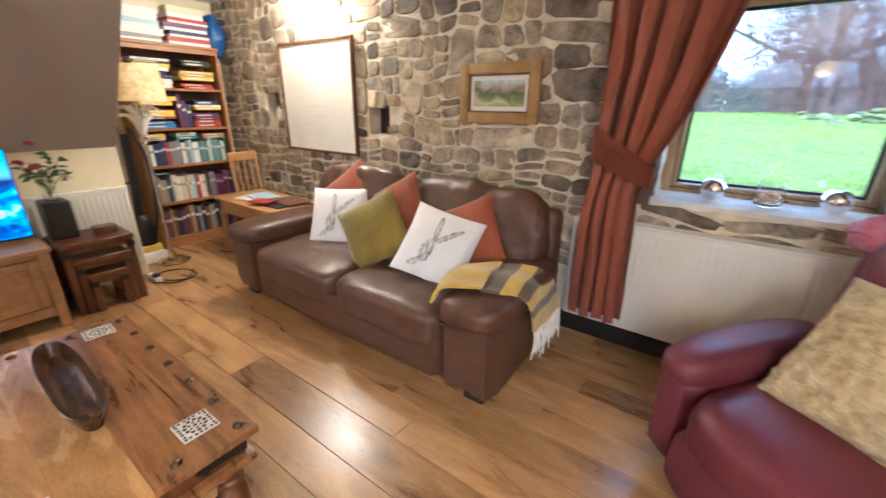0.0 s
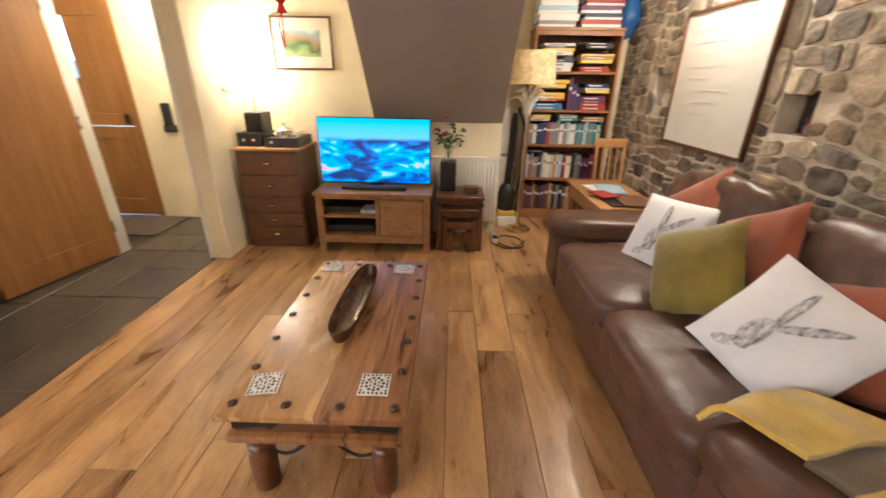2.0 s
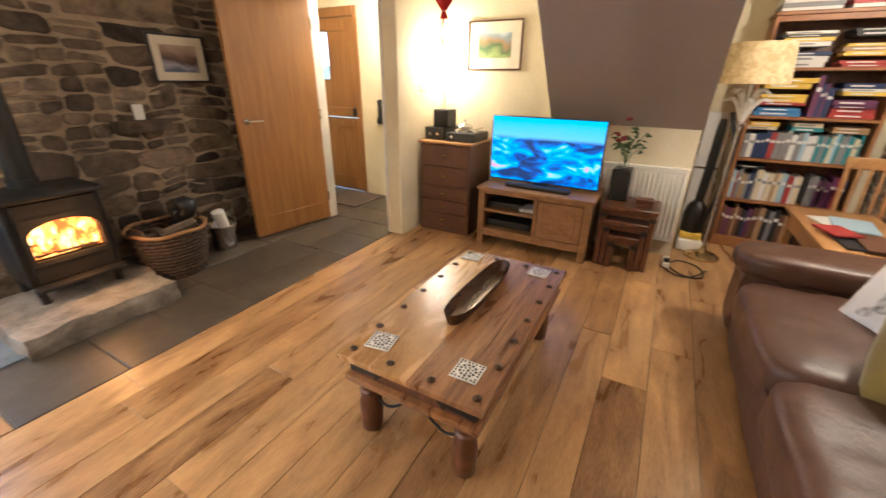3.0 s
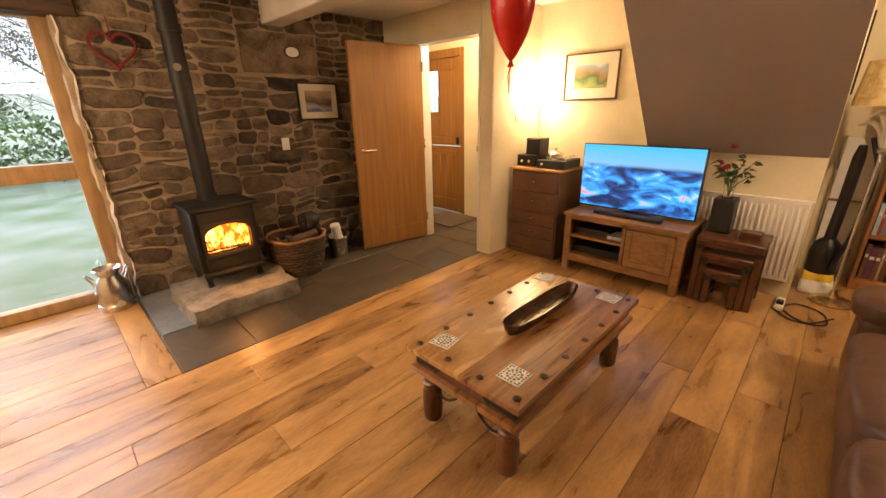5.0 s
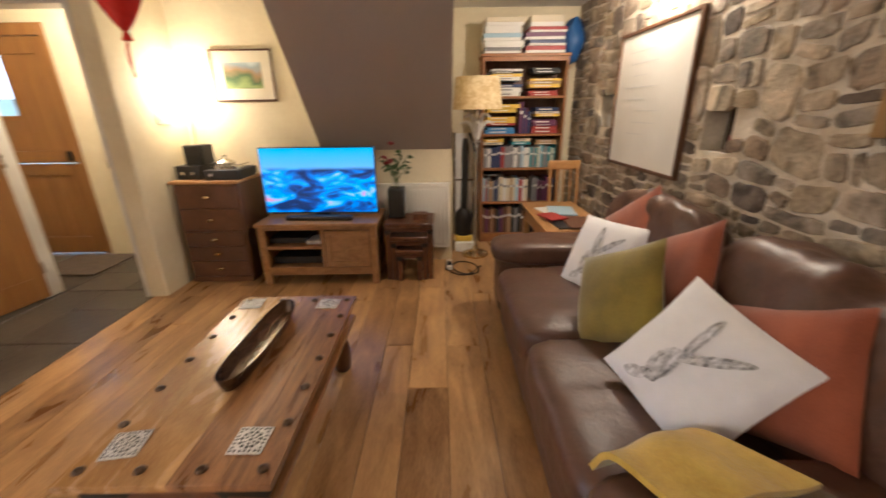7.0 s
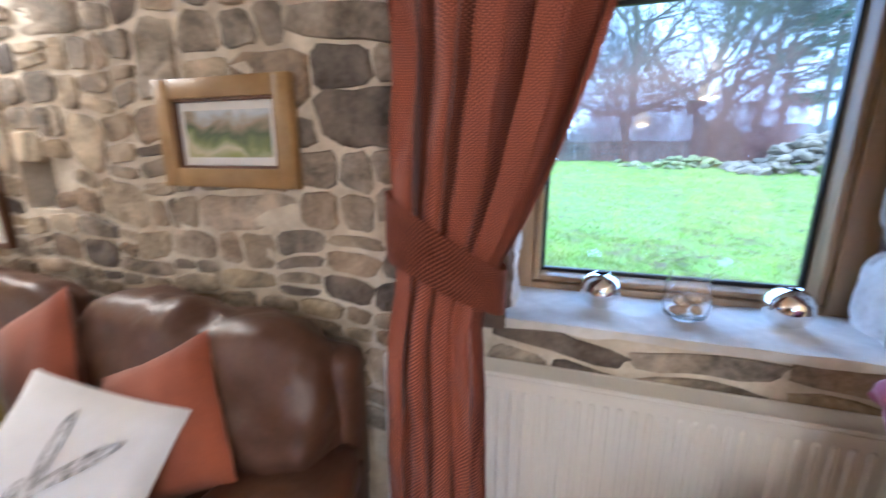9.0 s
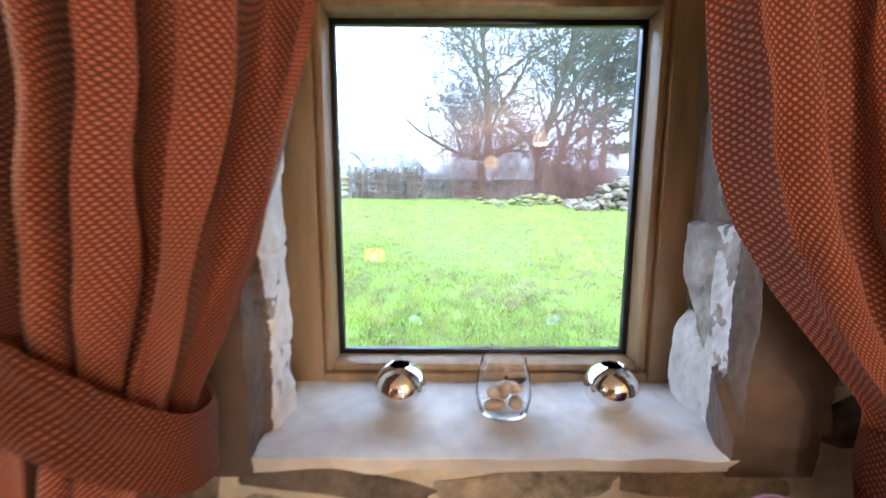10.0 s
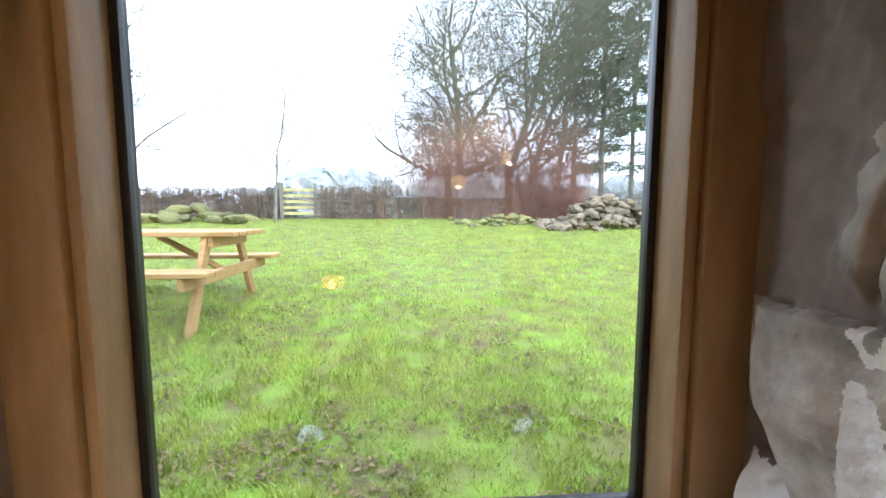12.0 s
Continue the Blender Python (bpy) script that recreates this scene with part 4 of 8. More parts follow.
def build_whiteboard():
    w = thing("whiteboard", (-2.464, NORTH, 1.39), "white wipe board with a thin wooden frame on the stone wall", "whiteboard")
    x0, x1, z0, z1 = -2.938, -1.99, 0.945, 1.838
    wpart("panel", a_box(x0 + 0.01, x1 - 0.01, NORTH - 0.03, NORTH - 0.012, z0 + 0.01, z1 - 0.01), WHITE_METAL, w)
    for a, b in ((x0, x0 + 0.022), (x1 - 0.022, x1)):
        wpart("frame_stile", a_box(a, b, NORTH - 0.04, NORTH - 0.006, z0, z1, 0.003), WALNUT, w)
    for a, b in ((z0, z0 + 0.022), (z1 - 0.022, z1)):
        wpart("frame_rail", a_box(x0 + 0.022, x1 - 0.022, NORTH - 0.039, NORTH - 0.006, a, b, 0.003), WALNUT, w)
    rng = random.Random(3)
    for k in range(8):
        z = 1.7 - k * 0.075
        a = rng.uniform(-2.8, -2.6)
        wpart("faint_writing", a_box(a, a + rng.uniform(0.15, 0.5), NORTH - 0.0315, NORTH - 0.03, z, z + 0.006), FAINT, w, "faint grey line of writing")


build_whiteboard()


def build_nest():
    for k, (w, d, h) in enumerate(((0.40, 0.36, 0.49), (0.31, 0.33, 0.38), (0.22, 0.30, 0.27))):
        t = thing("nest_table", (-2.95 + 0.03 * k, 3.44, 0), ("largest", "middle", "smallest")[k] + " dark sheesham table of a nest of three", "table", "nest of tables")
        part("top", a_box(-d / 2, d / 2, -w / 2, w / 2, h - 0.035, h, 0.006), SHEESHAM_DARK, t)
        for x in (-d / 2 + 0.01, d / 2 - 0.055):
            for y in (-w / 2 + 0.008, w / 2 - 0.048):
                part("leg", a_box(x, x + 0.045, y, y + 0.04, 0, h - 0.035, 0.004), SHEESHAM_DARK, t)
        for y in (-w / 2 + 0.012, w / 2 - 0.044):
            part("side_rail", a_box(-d / 2 + 0.05, d / 2 - 0.05, y, y + 0.03, 0.04, 0.08, 0.003), SHEESHAM_DARK, t)
        part("front_rail", a_box(d / 2 - 0.05, d / 2 - 0.02, -w / 2 + 0.048, w / 2 - 0.048, h - 0.075, h - 0.036, 0.003), SHEESHAM_DARK, t)
        for y in (-w / 2 + 0.006, w / 2 - 0.05):
            part("iron_strap", a_box(d / 2 - 0.011, d / 2 - 0.004, y - 0.002, y + 0.046, h - 0.09, h - 0.055, 0.002), IRON, t, "black iron strap")


build_nest()
bx = thing("trinket_box", (-2.93, 3.53, 0.49), "small dark carved wooden trinket box", "box")
part("body", a_box(-0.05, 0.05, -0.06, 0.06, 0, 0.035, 0.004), SHEESHAM_DARK, bx)
part("lid", a_box(-0.053, 0.053, -0.063, 0.063, 0.035, 0.05, 0.005), SHEESHAM_DARK, bx)

LEAF = surface("dark_green_leaf", (0.03, 0.065, 0.018), (0.08, 0.14, 0.04), 0.5, 20, (1, 1, 1), 0.1, 90, by_object=0.3)
PETAL = surface("dark_red_petal", (0.16, 0.008, 0.012), (0.30, 0.02, 0.03), 0.6, 20, (1, 1, 1), 0.1, 90)


def build_flowers():
    f = thing("flower_vase", (-3.03, 3.33, 0.737), "clear vase of dark red flowers and green leaves on the loudspeaker", "flowers")
    part("vase", lathe(bmesh.new(), [(0, 0), (0.035, 0), (0.03, 0.05), (0.042, 0.12), (0.039, 0.12), (0.027, 0.05), (0.03, 0.006), (0, 0.006)], 20), GLASS, f, "clear glass vase").visible_shadow = False
    rng = random.Random(8)
    for k in range(9):
        a, r, h = rng.uniform(0, 6.28), rng.uniform(0.03, 0.12), rng.uniform(0.16, 0.30)
        end = Vector((r * math.cos(a), r * math.sin(a), h))
        part("stem", tube(bmesh.new(), curve([(0, 0, 0.01), (end.x * 0.3, end.y * 0.3, h * 0.55), end], 4), 0.0025, 5), LEAF, f)
        for q in range(6):
            p = end * rng.uniform(0.6, 1.05)
            bm = bmesh.new()
            L, W = rng.uniform(0.04, 0.075), rng.uniform(0.014, 0.024)
            vs = [bm.verts.new(c) for c in ((0, 0, 0), (L * 0.4, W, 0.008), (L, 0, -0.006), (L * 0.4, -W, 0.008), (L * 0.45, 0, 0))]
            for tri in ((0, 4, 1), (1, 4, 2), (0, 3, 4), (3, 2, 4)):
                bm.faces.new([vs[i] for i in tri])
            bm.transform(Matrix.Translation(p) @ Euler((rng.uniform(-1, 1), rng.uniform(-1.2, 0.4), rng.uniform(0, 6.28))).to_matrix().to_4x4())
            part("leaf", bm, LEAF, f)
        if k in (0, 3, 5, 7):
            head = end if k else Vector((0.02, -0.02, 0.36))
            bm = bmesh.new()
            for q in range(7):
                sp = bmesh.ops.create_icosphere(bm, subdivisions=1, radius=0.017)
                d = Vector((rng.uniform(-1, 1), rng.uniform(-1, 1), rng.uniform(-0.6, 1))).normalized() * 0.016
                bmesh.ops.scale(bm, verts=sp["verts"], vec=(1, 1, 0.6))
                bmesh.ops.translate(bm, verts=sp["verts"], vec=head + d)
            part("bloom", bm, PETAL, f, "dark red bloom")


build_flowers()


def build_radiator(name, m, w, h, label, d=0.07):
    """A convector radiator; its own x runs along the wall, it looks along -y, its base at z = 0."""
    r = thing(name, (0, 0, 0), label, "radiator")
    r.matrix_basis = m
    part("panel", a_box(-w / 2, w / 2, -d, -d + 0.012, 0.0, h - 0.012, 0.004), WHITE_METAL, r)
    n = int(w / 0.034)
    for k in range(n):
        x = -w / 2 + (k + 0.5) * w / n
        part("flute", a_box(x - 0.010, x + 0.010, -d - 0.007, -d + 0.004, 0.03, h - 0.045, 0.006), WHITE_METAL, r)
    for sx in (-1, 1):
        part("end_cap", a_box(sx * w / 2 - 0.004, sx * w / 2 + 0.004, -d + 0.006, -0.006, 0.01, h - 0.004, 0.002), WHITE_METAL, r)
    part("rear_panel", a_box(-w / 2 + 0.004, w / 2 - 0.004, -0.018, -0.008, 0.0, h - 0.012, 0.002), WHITE_METAL, r)
    for y in (-d, -0.014):
        part("grille_rail", a_box(-w / 2, w / 2, y, y + 0.010, h - 0.012, h, 0.002), WHITE_METAL, r)
    for k in range(int(w / 0.045)):
        x = -w / 2 + 0.02 + k * 0.045
        part("grille_bar", a_box(x, x + 0.0445, -d + 0.010, -0.014, h - 0.005, h - 0.001), WHITE_METAL, r)
    return r


build_radiator("radiator", pose(0.62, NORTH - 0.01, 0.15), 1.54, 0.615, "long white fluted radiator under the window", 0.085)
build_radiator("radiator", pose(WEST + 0.004, 3.42, 0.14, 0, 0, 90), 0.72, 0.6, "white fluted radiator below the staircase underside", 0.06)


# ---- bookcase corner ----
def build_bookcase():
    b = thing("bookcase", (-3.91, 4.52, 0), "tall stained pine bookcase crammed with books and games", "bookcase")
    y0, y1, x0, x1 = 4.115, 4.925, -4.05, -3.765
    for y in (y0, y1 - 0.022):
        wpart("side", a_box(x0, x1, y, y + 0.022, 0, 1.815, 0.002), BOOKCASE_PINE, b)
    wpart("top", a_box(x0, x1 + 0.012, y0 - 0.012, y1 + 0.012, 1.815, 1.842, 0.004), BOOKCASE_PINE, b)
    wpart("top_rail", a_box(x1 - 0.02, x1, y0 + 0.022, y1 - 0.022, 1.775, 1.815, 0.002), BOOKCASE_PINE, b)
    wpart("back", a_box(x0, x0 + 0.008, y0 + 0.022, y1 - 0.022, 0.05, 1.815), SHEESHAM_DARK, b)
    for z in (0.09, 0.435, 0.785, 1.12, 1.47):
        wpart("shelf", a_box(x0 + 0.008, x1 - 0.004, y0 + 0.022, y1 - 0.022, z - 0.022, z, 0.002), BOOKCASE_PINE, b)
    wpart("plinth", a_box(x1 - 0.02, x1 - 0.004, y0 + 0.022, y1 - 0.022, 0, 0.068, 0.002), BOOKCASE_PINE, b)


build_bookcase()

COVERS = [plain("cover_" + n, c, 0.5) for n, c in (("cream", (0.62, 0.55, 0.4)), ("white", (0.7, 0.69, 0.66)), ("navy", (0.02, 0.035, 0.11)), ("black", (0.02, 0.02, 0.022)),
          ("red", (0.34, 0.035, 0.03)), ("teal", (0.03, 0.22, 0.26)), ("grey", (0.22, 0.22, 0.23)), ("tan", (0.38, 0.24, 0.12)), ("plum", (0.12, 0.03, 0.09)),
          ("blue", (0.06, 0.22, 0.5)), ("yellow", (0.75, 0.52, 0.06)), ("brown", (0.13, 0.06, 0.03)), ("pale_blue", (0.35, 0.5, 0.62)))]


def book(place, thick, tall, deep, cover, label, tilt=0.0, flat=False, rz=0.0):
    """Spine towards +x. Upright: thick along y, tall along z."""
    if flat:
        thick, tall = tall, thick
    bm = a_box(-deep, 0, -thick / 2, thick / 2, 0, tall, 0.002)
    ob = new("book", mesh_of("book", bm, cover, False))
    ob.matrix_basis = pose(*place, tilt, 0, rz)
    tagged(ob, label, "book", "books in the bookcase")
    band = a_box(-0.004, 0.0012, -thick / 2 + 0.004, thick / 2 - 0.004, tall * 0.62, tall * 0.72) if not flat else a_box(-0.004, 0.0012, -thick * 0.35, thick * 0.2, tall * 0.35, tall * 0.65)
    part("title_band", band, COVERS[1] if cover not in COVERS[:2] else COVERS[6], ob, "pale unreadable title band")
    return ob


def fill_shelf(z, y0, y1, x, heights, seed, palette):
    rng = random.Random(seed)
    y = y0
    while y < y1 - 0.02:
        t = rng.uniform(0.014, 0.038)
        h = rng.uniform(*heights)
        c = rng.choice(palette)
        name = c.name.split("cover_")[1].split(".")[0].replace("_", " ")
        book((x - rng.uniform(0, 0.015), y + t / 2, z), t, h, 0.19, c, name + " book standing upright on the shelf")
        y += t + 0.0012
    return y


def stack(y0, y1, z, x, seed, count, zmax, palette, kind="book"):
    rng = random.Random(seed)
    for k in range(count):
        t = rng.uniform(0.018, 0.042)
        if z + t > zmax:
            break
        w = (y1 - y0) * rng.uniform(0.86, 1.0)
        c = rng.choice(palette)
        name = c.name.split("cover_")[1].split(".")[0].replace("_", " ")
        book((x - rng.uniform(0, 0.02), (y0 + y1) / 2 + rng.uniform(-0.012, 0.012), z), t, w, 0.2, c, name + " book or game box lying flat in a stack", flat=True, rz=rng.uniform(-3, 3))
        z += t + 0.001


C = {c.name.split("cover_")[1]: c for c in COVERS}
mixed = [C[k] for k in ("cream", "white", "navy", "grey", "tan", "teal", "red", "pale_blue", "black", "plum")]
dark = [C[k] for k in ("black", "navy", "grey", "brown", "plum", "tan")]
fill_shelf(0.091, 4.15, 4.86, -3.80, (0.24, 0.30), 11, dark)
fill_shelf(0.436, 4.145, 4.62, -3.80, (0.20, 0.26), 12, [C[k] for k in ("cream", "cream", "white", "grey", "red", "pale_blue", "navy", "tan")])
fill_shelf(0.436, 4.66, 4.89, -3.80, (0.20, 0.25), 13, dark + [C["red"], C["white"]])
stack(4.16, 4.36, 0.70, -3.80, 14, 1, 0.75, mixed)
fill_shelf(0.786, 4.145, 4.89, -3.80, (0.19, 0.225), 15, [C[k] for k in ("grey", "pale_blue", "white", "red", "teal", "navy", "cream", "grey", "white")])
stack(4.15, 4.36, 1.012, -3.81, 16, 2, 1.085, [C["yellow"], C["cream"], C["black"]])
stack(4.42, 4.62, 1.012, -3.81, 17, 2, 1.085, mixed)
stack(4.66, 4.88, 1.012, -3.81, 18, 2, 1.085, [C["cream"], C["tan"]])
stack(4.15, 4.46, 1.121, -3.79, 19, 2, 1.2, [C["blue"]])
stack(4.15, 4.46, 1.20, -3.79, 21, 3, 1.30, [C["yellow"], C["yellow"], C["red"]])
stack(4.15, 4.48, 1.32, -3.79, 22, 3, 1.42, [C["yellow"], C["tan"], C["black"]])
fill_shelf(1.121, 4.49, 4.60, -3.80, (0.2, 0.3), 23, [C["plum"], C["navy"]])
stack(4.62, 4.88, 1.121, -3.79, 24, 4, 1.27, [C["plum"], C["red"], C["cream"], C["plum"]])
stack(4.64, 4.88, 1.28, -3.79, 25, 3, 1.42, [C["yellow"], C["white"], C["navy"]])
stack(4.16, 4.50, 1.471, -3.79, 26, 4, 1.60, [C["navy"], C["white"], C["blue"], C["grey"]])
stack(4.18, 4.50, 1.61, -3.79, 27, 4, 1.74, [C["black"], C["navy"], C["white"], C["yellow"]])
stack(4.56, 4.87, 1.471, -3.79, 28, 2, 1.54, [C["red"], C["brown"]])
stack(4.56, 4.88, 1.545, -3.79, 29, 4, 1.66, [C["tan"], C["tan"], C["yellow"]])
stack(4.58, 4.87, 1.67, -3.79, 30, 3, 1.76, [C["black"], C["red"], C["navy"]])


def game_box(place, w, d, h, c, rz=0.0):
    name = c.name.split("cover_")[1].replace("_", " ")
    g = thing("game_box", place, name + " cardboard game box stacked on the bookcase", "game box", "boxes on the bookcase", rz)
    part("tray", a_box(-d / 2, d / 2, -w / 2, w / 2, 0, h * 0.5, 0.002), C["white"], g)
    part("lid", a_box(-d / 2 - 0.002, d / 2 + 0.002, -w / 2 - 0.002, w / 2 + 0.002, h * 0.4, h, 0.002), c, g)


z = 1.843
for h, k, w, dy in ((0.05, "grey", 0.34, 0), (0.055, "white", 0.36, 0.01), (0.06, "pale_blue", 0.35, -0.005), (0.06, "white", 0.33, 0.0), (0.07, "cream", 0.35, 0.01)):
    game_box((-3.9, 4.30 + dy, z), w, 0.26, h, C[k], dy * 200)
    z += h + 0.001
z = 1.843
for h, k, w, dy in ((0.06, "red", 0.36, 0), (0.05, "navy", 0.34, 0.01), (0.06, "plum", 0.36, -0.01), (0.045, "red", 0.34, 0.012), (0.09, "cream", 0.30, 0.0)):
    game_box((-3.9, 4.70 + dy, z), w, 0.26, h, C[k], dy * 150)
    z += h + 0.001
bm = bmesh.new()
puff(bm, -3.98, -3.80, 4.90, 5.06, 1.76, 2.16, 2.2, 12, 0.05, 3)
bag = new("bag", mesh_of("bag", bm, plain("blue_nylon", (0.02, 0.09, 0.28), 0.45)))
tagged(bag, "crumpled blue nylon bag hanging beside the bookcase", "bag")


def build_floor_lamp():
    f = thing("floor_lamp", (-3.374, 4.035, 0), "silvered floor lamp with palm leaves and a mottled cream shade", "floor lamp")
    part("base", lathe(bmesh.new(), [(0, 0), (0.125, 0), (0.13, 0.012), (0.10, 0.03), (0.04, 0.045), (0.022, 0.075), (0.016, 0.1), (0, 0.1)], 28), BRASS, f, "domed polished metal base")
    part("pole", lathe(bmesh.new(), [(0.013, 0.09), (0.013, 1.06), (0.03, 1.07), (0.032, 1.085), (0.014, 1.10), (0.014, 1.36), (0, 1.36)], 16), STEEL, f)
    for k in range(8):
        a = 2 * math.pi * k / 8
        d = Vector((math.cos(a), math.sin(a), 0))
        up = 1.0 if k % 2 else 0.72
        pts = curve([Vector((0, 0, 1.09)) + d * 0.012, Vector((0, 0, 1.09 + 0.13 * up)) + d * 0.035, Vector((0, 0, 1.09 + 0.22 * up)) + d * 0.085, Vector((0, 0, 1.09 + 0.20 * up)) + d * 0.15], 4)
        n = len(pts)
        part("palm_leaf", tube(bmesh.new(), pts, [0.004 + 0.013 * math.sin(math.pi * (i + 1) / (n + 1)) for i in range(n)], 6), PEARL, f, "white metal palm leaf")
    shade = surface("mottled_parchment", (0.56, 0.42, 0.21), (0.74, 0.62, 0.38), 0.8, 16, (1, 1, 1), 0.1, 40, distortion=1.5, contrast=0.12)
    part("shade", lathe(bmesh.new(), [(0.215, 1.352), (0.19, 1.612), (0.187, 1.612), (0.212, 1.352)], 40), shade, f, "mottled cream shade")


build_floor_lamp()


def build_desk():
    d = thing("side_table", (-2.9, 4.7, 0), "low golden pine side table beside the sofa", "table")
    x0, x1, y0, y1, h = -3.38, -2.42, 4.46, 4.95, 0.52
    wpart("top", a_box(x0, x1, y0, y1, h - 0.025, h, 0.006, 2), PINE, d)
    wpart("apron", a_box(x0 + 0.03, x1 - 0.03, y0 + 0.03, y1 - 0.03, h - 0.14, h - 0.025, 0.002), PINE, d)
    for x in (x0 + 0.03, x1 - 0.08):
        for y in (y0 + 0.03, y1 - 0.08):
            wpart("leg", a_box(x, x + 0.05, y, y + 0.05, 0, h - 0.025, 0.004), PINE, d)
    dr = wpart("drawer", a_box(x0 + 0.026, x0 + 0.034, y0 + 0.09, y1 - 0.09, h - 0.125, h - 0.04, 0.002), PINE, d)
    for k, (x, y, w, l, c, r) in enumerate(((-2.98, 4.66, 0.21, 0.30, "white", 12), (-2.95, 4.72, 0.21, 0.30, "pale_blue", -8), (-2.62, 4.66, 0.22, 0.31, "black", 5), (-2.72, 4.58, 0.15, 0.2, "red", 20), (-2.58, 4.76, 0.23, 0.31, "brown", -3))):
        z = h + 0.0005 + 0.012 * (k % 2) + (0.012 if k > 2 else 0)
        single("folder" if k > 1 else "paper_sheet", a_box(-l / 2, l / 2, -w / 2, w / 2, 0, 0.011, 0.001), C[c], c.replace("_", " ") + " papers or folder lying on the side table", "papers", (x, y, z), rz=r)


build_desk()


def build_chair():
    c = thing("wooden_chair", (-3.48, 4.9, 0), "golden pine slat-back chair against the bookcase", "chair")
    for y in (-0.14, 0.12):
        part("back_post", tube(bmesh.new(), [(0, y, 0), (0, y, 0.45), (-0.05, y, 0.87)], 0.016), PINE, c)
        part("front_leg", tube(bmesh.new(), [(0.06 + 0.0, y, 0), (0.06, y, 0.42)], 0.016), PINE, c)
    part("seat", a_box(-0.02, 0.095, -0.165, 0.15, 0.42, 0.45, 0.008, 2), PINE, c)
    for y in (-0.075, -0.01, 0.055):
        part("slat", tube(bmesh.new(), [(0, y, 0.45), (-0.025, y, 0.64), (-0.045, y, 0.83)], 0.010), PINE, c)
    part("top_rail", a_box(-0.068, -0.036, -0.165, 0.145, 0.80, 0.885, 0.014, 3), PINE, c)


build_chair()


def build_vacuum():
    v = thing("vacuum_cleaner", (-3.58, 3.93, 0), "upright black vacuum cleaner with a yellow band", "vacuum cleaner")
    part("head", a_box(-0.12, 0.14, -0.09, 0.10, 0, 0.10, 0.02, 2), PAPER, v, "pale grey floor head")
    part("band", a_box(-0.10, 0.10, -0.085, 0.085, 0.10, 0.155, 0.01, 2), C["yellow"], v, "yellow band")
    part("canister", lathe(bmesh.new(), [(0, 0.155), (0.085, 0.155), (0.09, 0.30), (0.075, 0.38), (0.04, 0.42), (0, 0.42)], 20), BLACK, v)
    part("bag", tube(bmesh.new(), curve([(0.0, 0, 0.40), (0.03, 0.01, 0.7), (0.06, 0.015, 1.1)], 5), [0.035] * 10 + [0.022], 10), BLACK, v)
    part("hose", tube(bmesh.new(), curve([(0.08, 0.05, 0.2), (0.12, 0.10, 0.5), (0.09, 0.12, 0.9), (0.06, 0.05, 1.15)], 6), 0.014, 8), BLACK, v)
    s = thing("wall_strip", (-3.22, 3.81, 1.4), "thin black strap hanging on the wall corner", "strap")
    wpart("strap", a_box(WEST + 0.005, WEST + 0.03, 3.802, 3.812, 1.42, 1.88, 0.003), BLACK, s)
    bm = bmesh.new()
    tube(bm, curve([(-2.98, 3.74, 0.008), (-2.85, 3.86, 0.008), (-2.9, 4.02, 0.008), (-3.1, 4.0, 0.008), (-3.16, 3.86, 0.008), (-3.0, 3.80, 0.008), (-2.86, 3.93, 0.009), (-3.05, 4.06, 0.008)], 8), 0.005, 6)
    single("power_cable", bm, BLACK, "coiled black power cable on the floor boards", "cable")
    st = thing("socket_strip", (-3.06, 3.77, 0), "white socket strip with a plug on the floor", "socket strip")
    wpart("case", a_box(-3.16, -2.97, 3.75, 3.80, 0, 0.035, 0.006), WHITE_METAL, st)
    wpart("plug", a_box(-3.05, -3.0, 3.755, 3.795, 0.034, 0.06, 0.004), BLACK, st)
    ex = thing("leaning_screen", (-3.95, 3.95, 0), "narrow framed panel leaning in the alcove", "panel")
    wpart("panel", a_box(ALCOVE + 0.01, ALCOVE + 0.02, 3.86, 4.05, 0.0, 1.12, 0.002), PAPER, ex)
    for y in (3.85, 4.05):
        wpart("stile", a_box(ALCOVE + 0.008, ALCOVE + 0.03, y, y + 0.015, 0.0, 1.13, 0.002), STEEL, ex)
    wpart("rail", a_box(ALCOVE + 0.02, ALCOVE + 0.03, 3.865, 4.05, 0.62, 0.64, 0.002), STEEL, ex)


build_vacuum()

# ---- small wall things ----
sw = thing("light_switch", (-2.95, 1.56, 1.3), "white double light switch on the plastered pier", "light switch")
wpart("plate", a_box(-3.02, -2.87, 1.56, 1.568, 1.27, 1.36, 0.003), WHITE_METAL, sw)
for x in (-2.985, -2.925):
    wpart("rocker", a_box(x, x + 0.02, 1.567, 1.573, 1.295, 1.335, 0.002), WHITE_METAL, sw)
wl = thing("wall_light", (-2.2, 5.02, 2.06), "lit cream uplighter on the stone wall", "wall light")
wl.visible_shadow = False
wpart("shade", lathe(bmesh.new(), [(0.03, 0), (0.075, 0.07), (0.07, 0.072), (0.026, 0.006)], 20, (-2.2, 4.99, 2.08)), glowing("uplighter_glow", (1.0, 0.8, 0.5), 4), wl).visible_shadow = False
wpart("bracket", rod(bmesh.new(), (-2.2, 5.075, 2.1), (-2.2, 4.99, 2.085), 0.012), BRASS, wl)

RED_FOIL = surface("red_foil", (0.5, 0.012, 0.01), (0.62, 0.03, 0.02), 0.25, 14, (1, 1, 1), 0.1, 60)


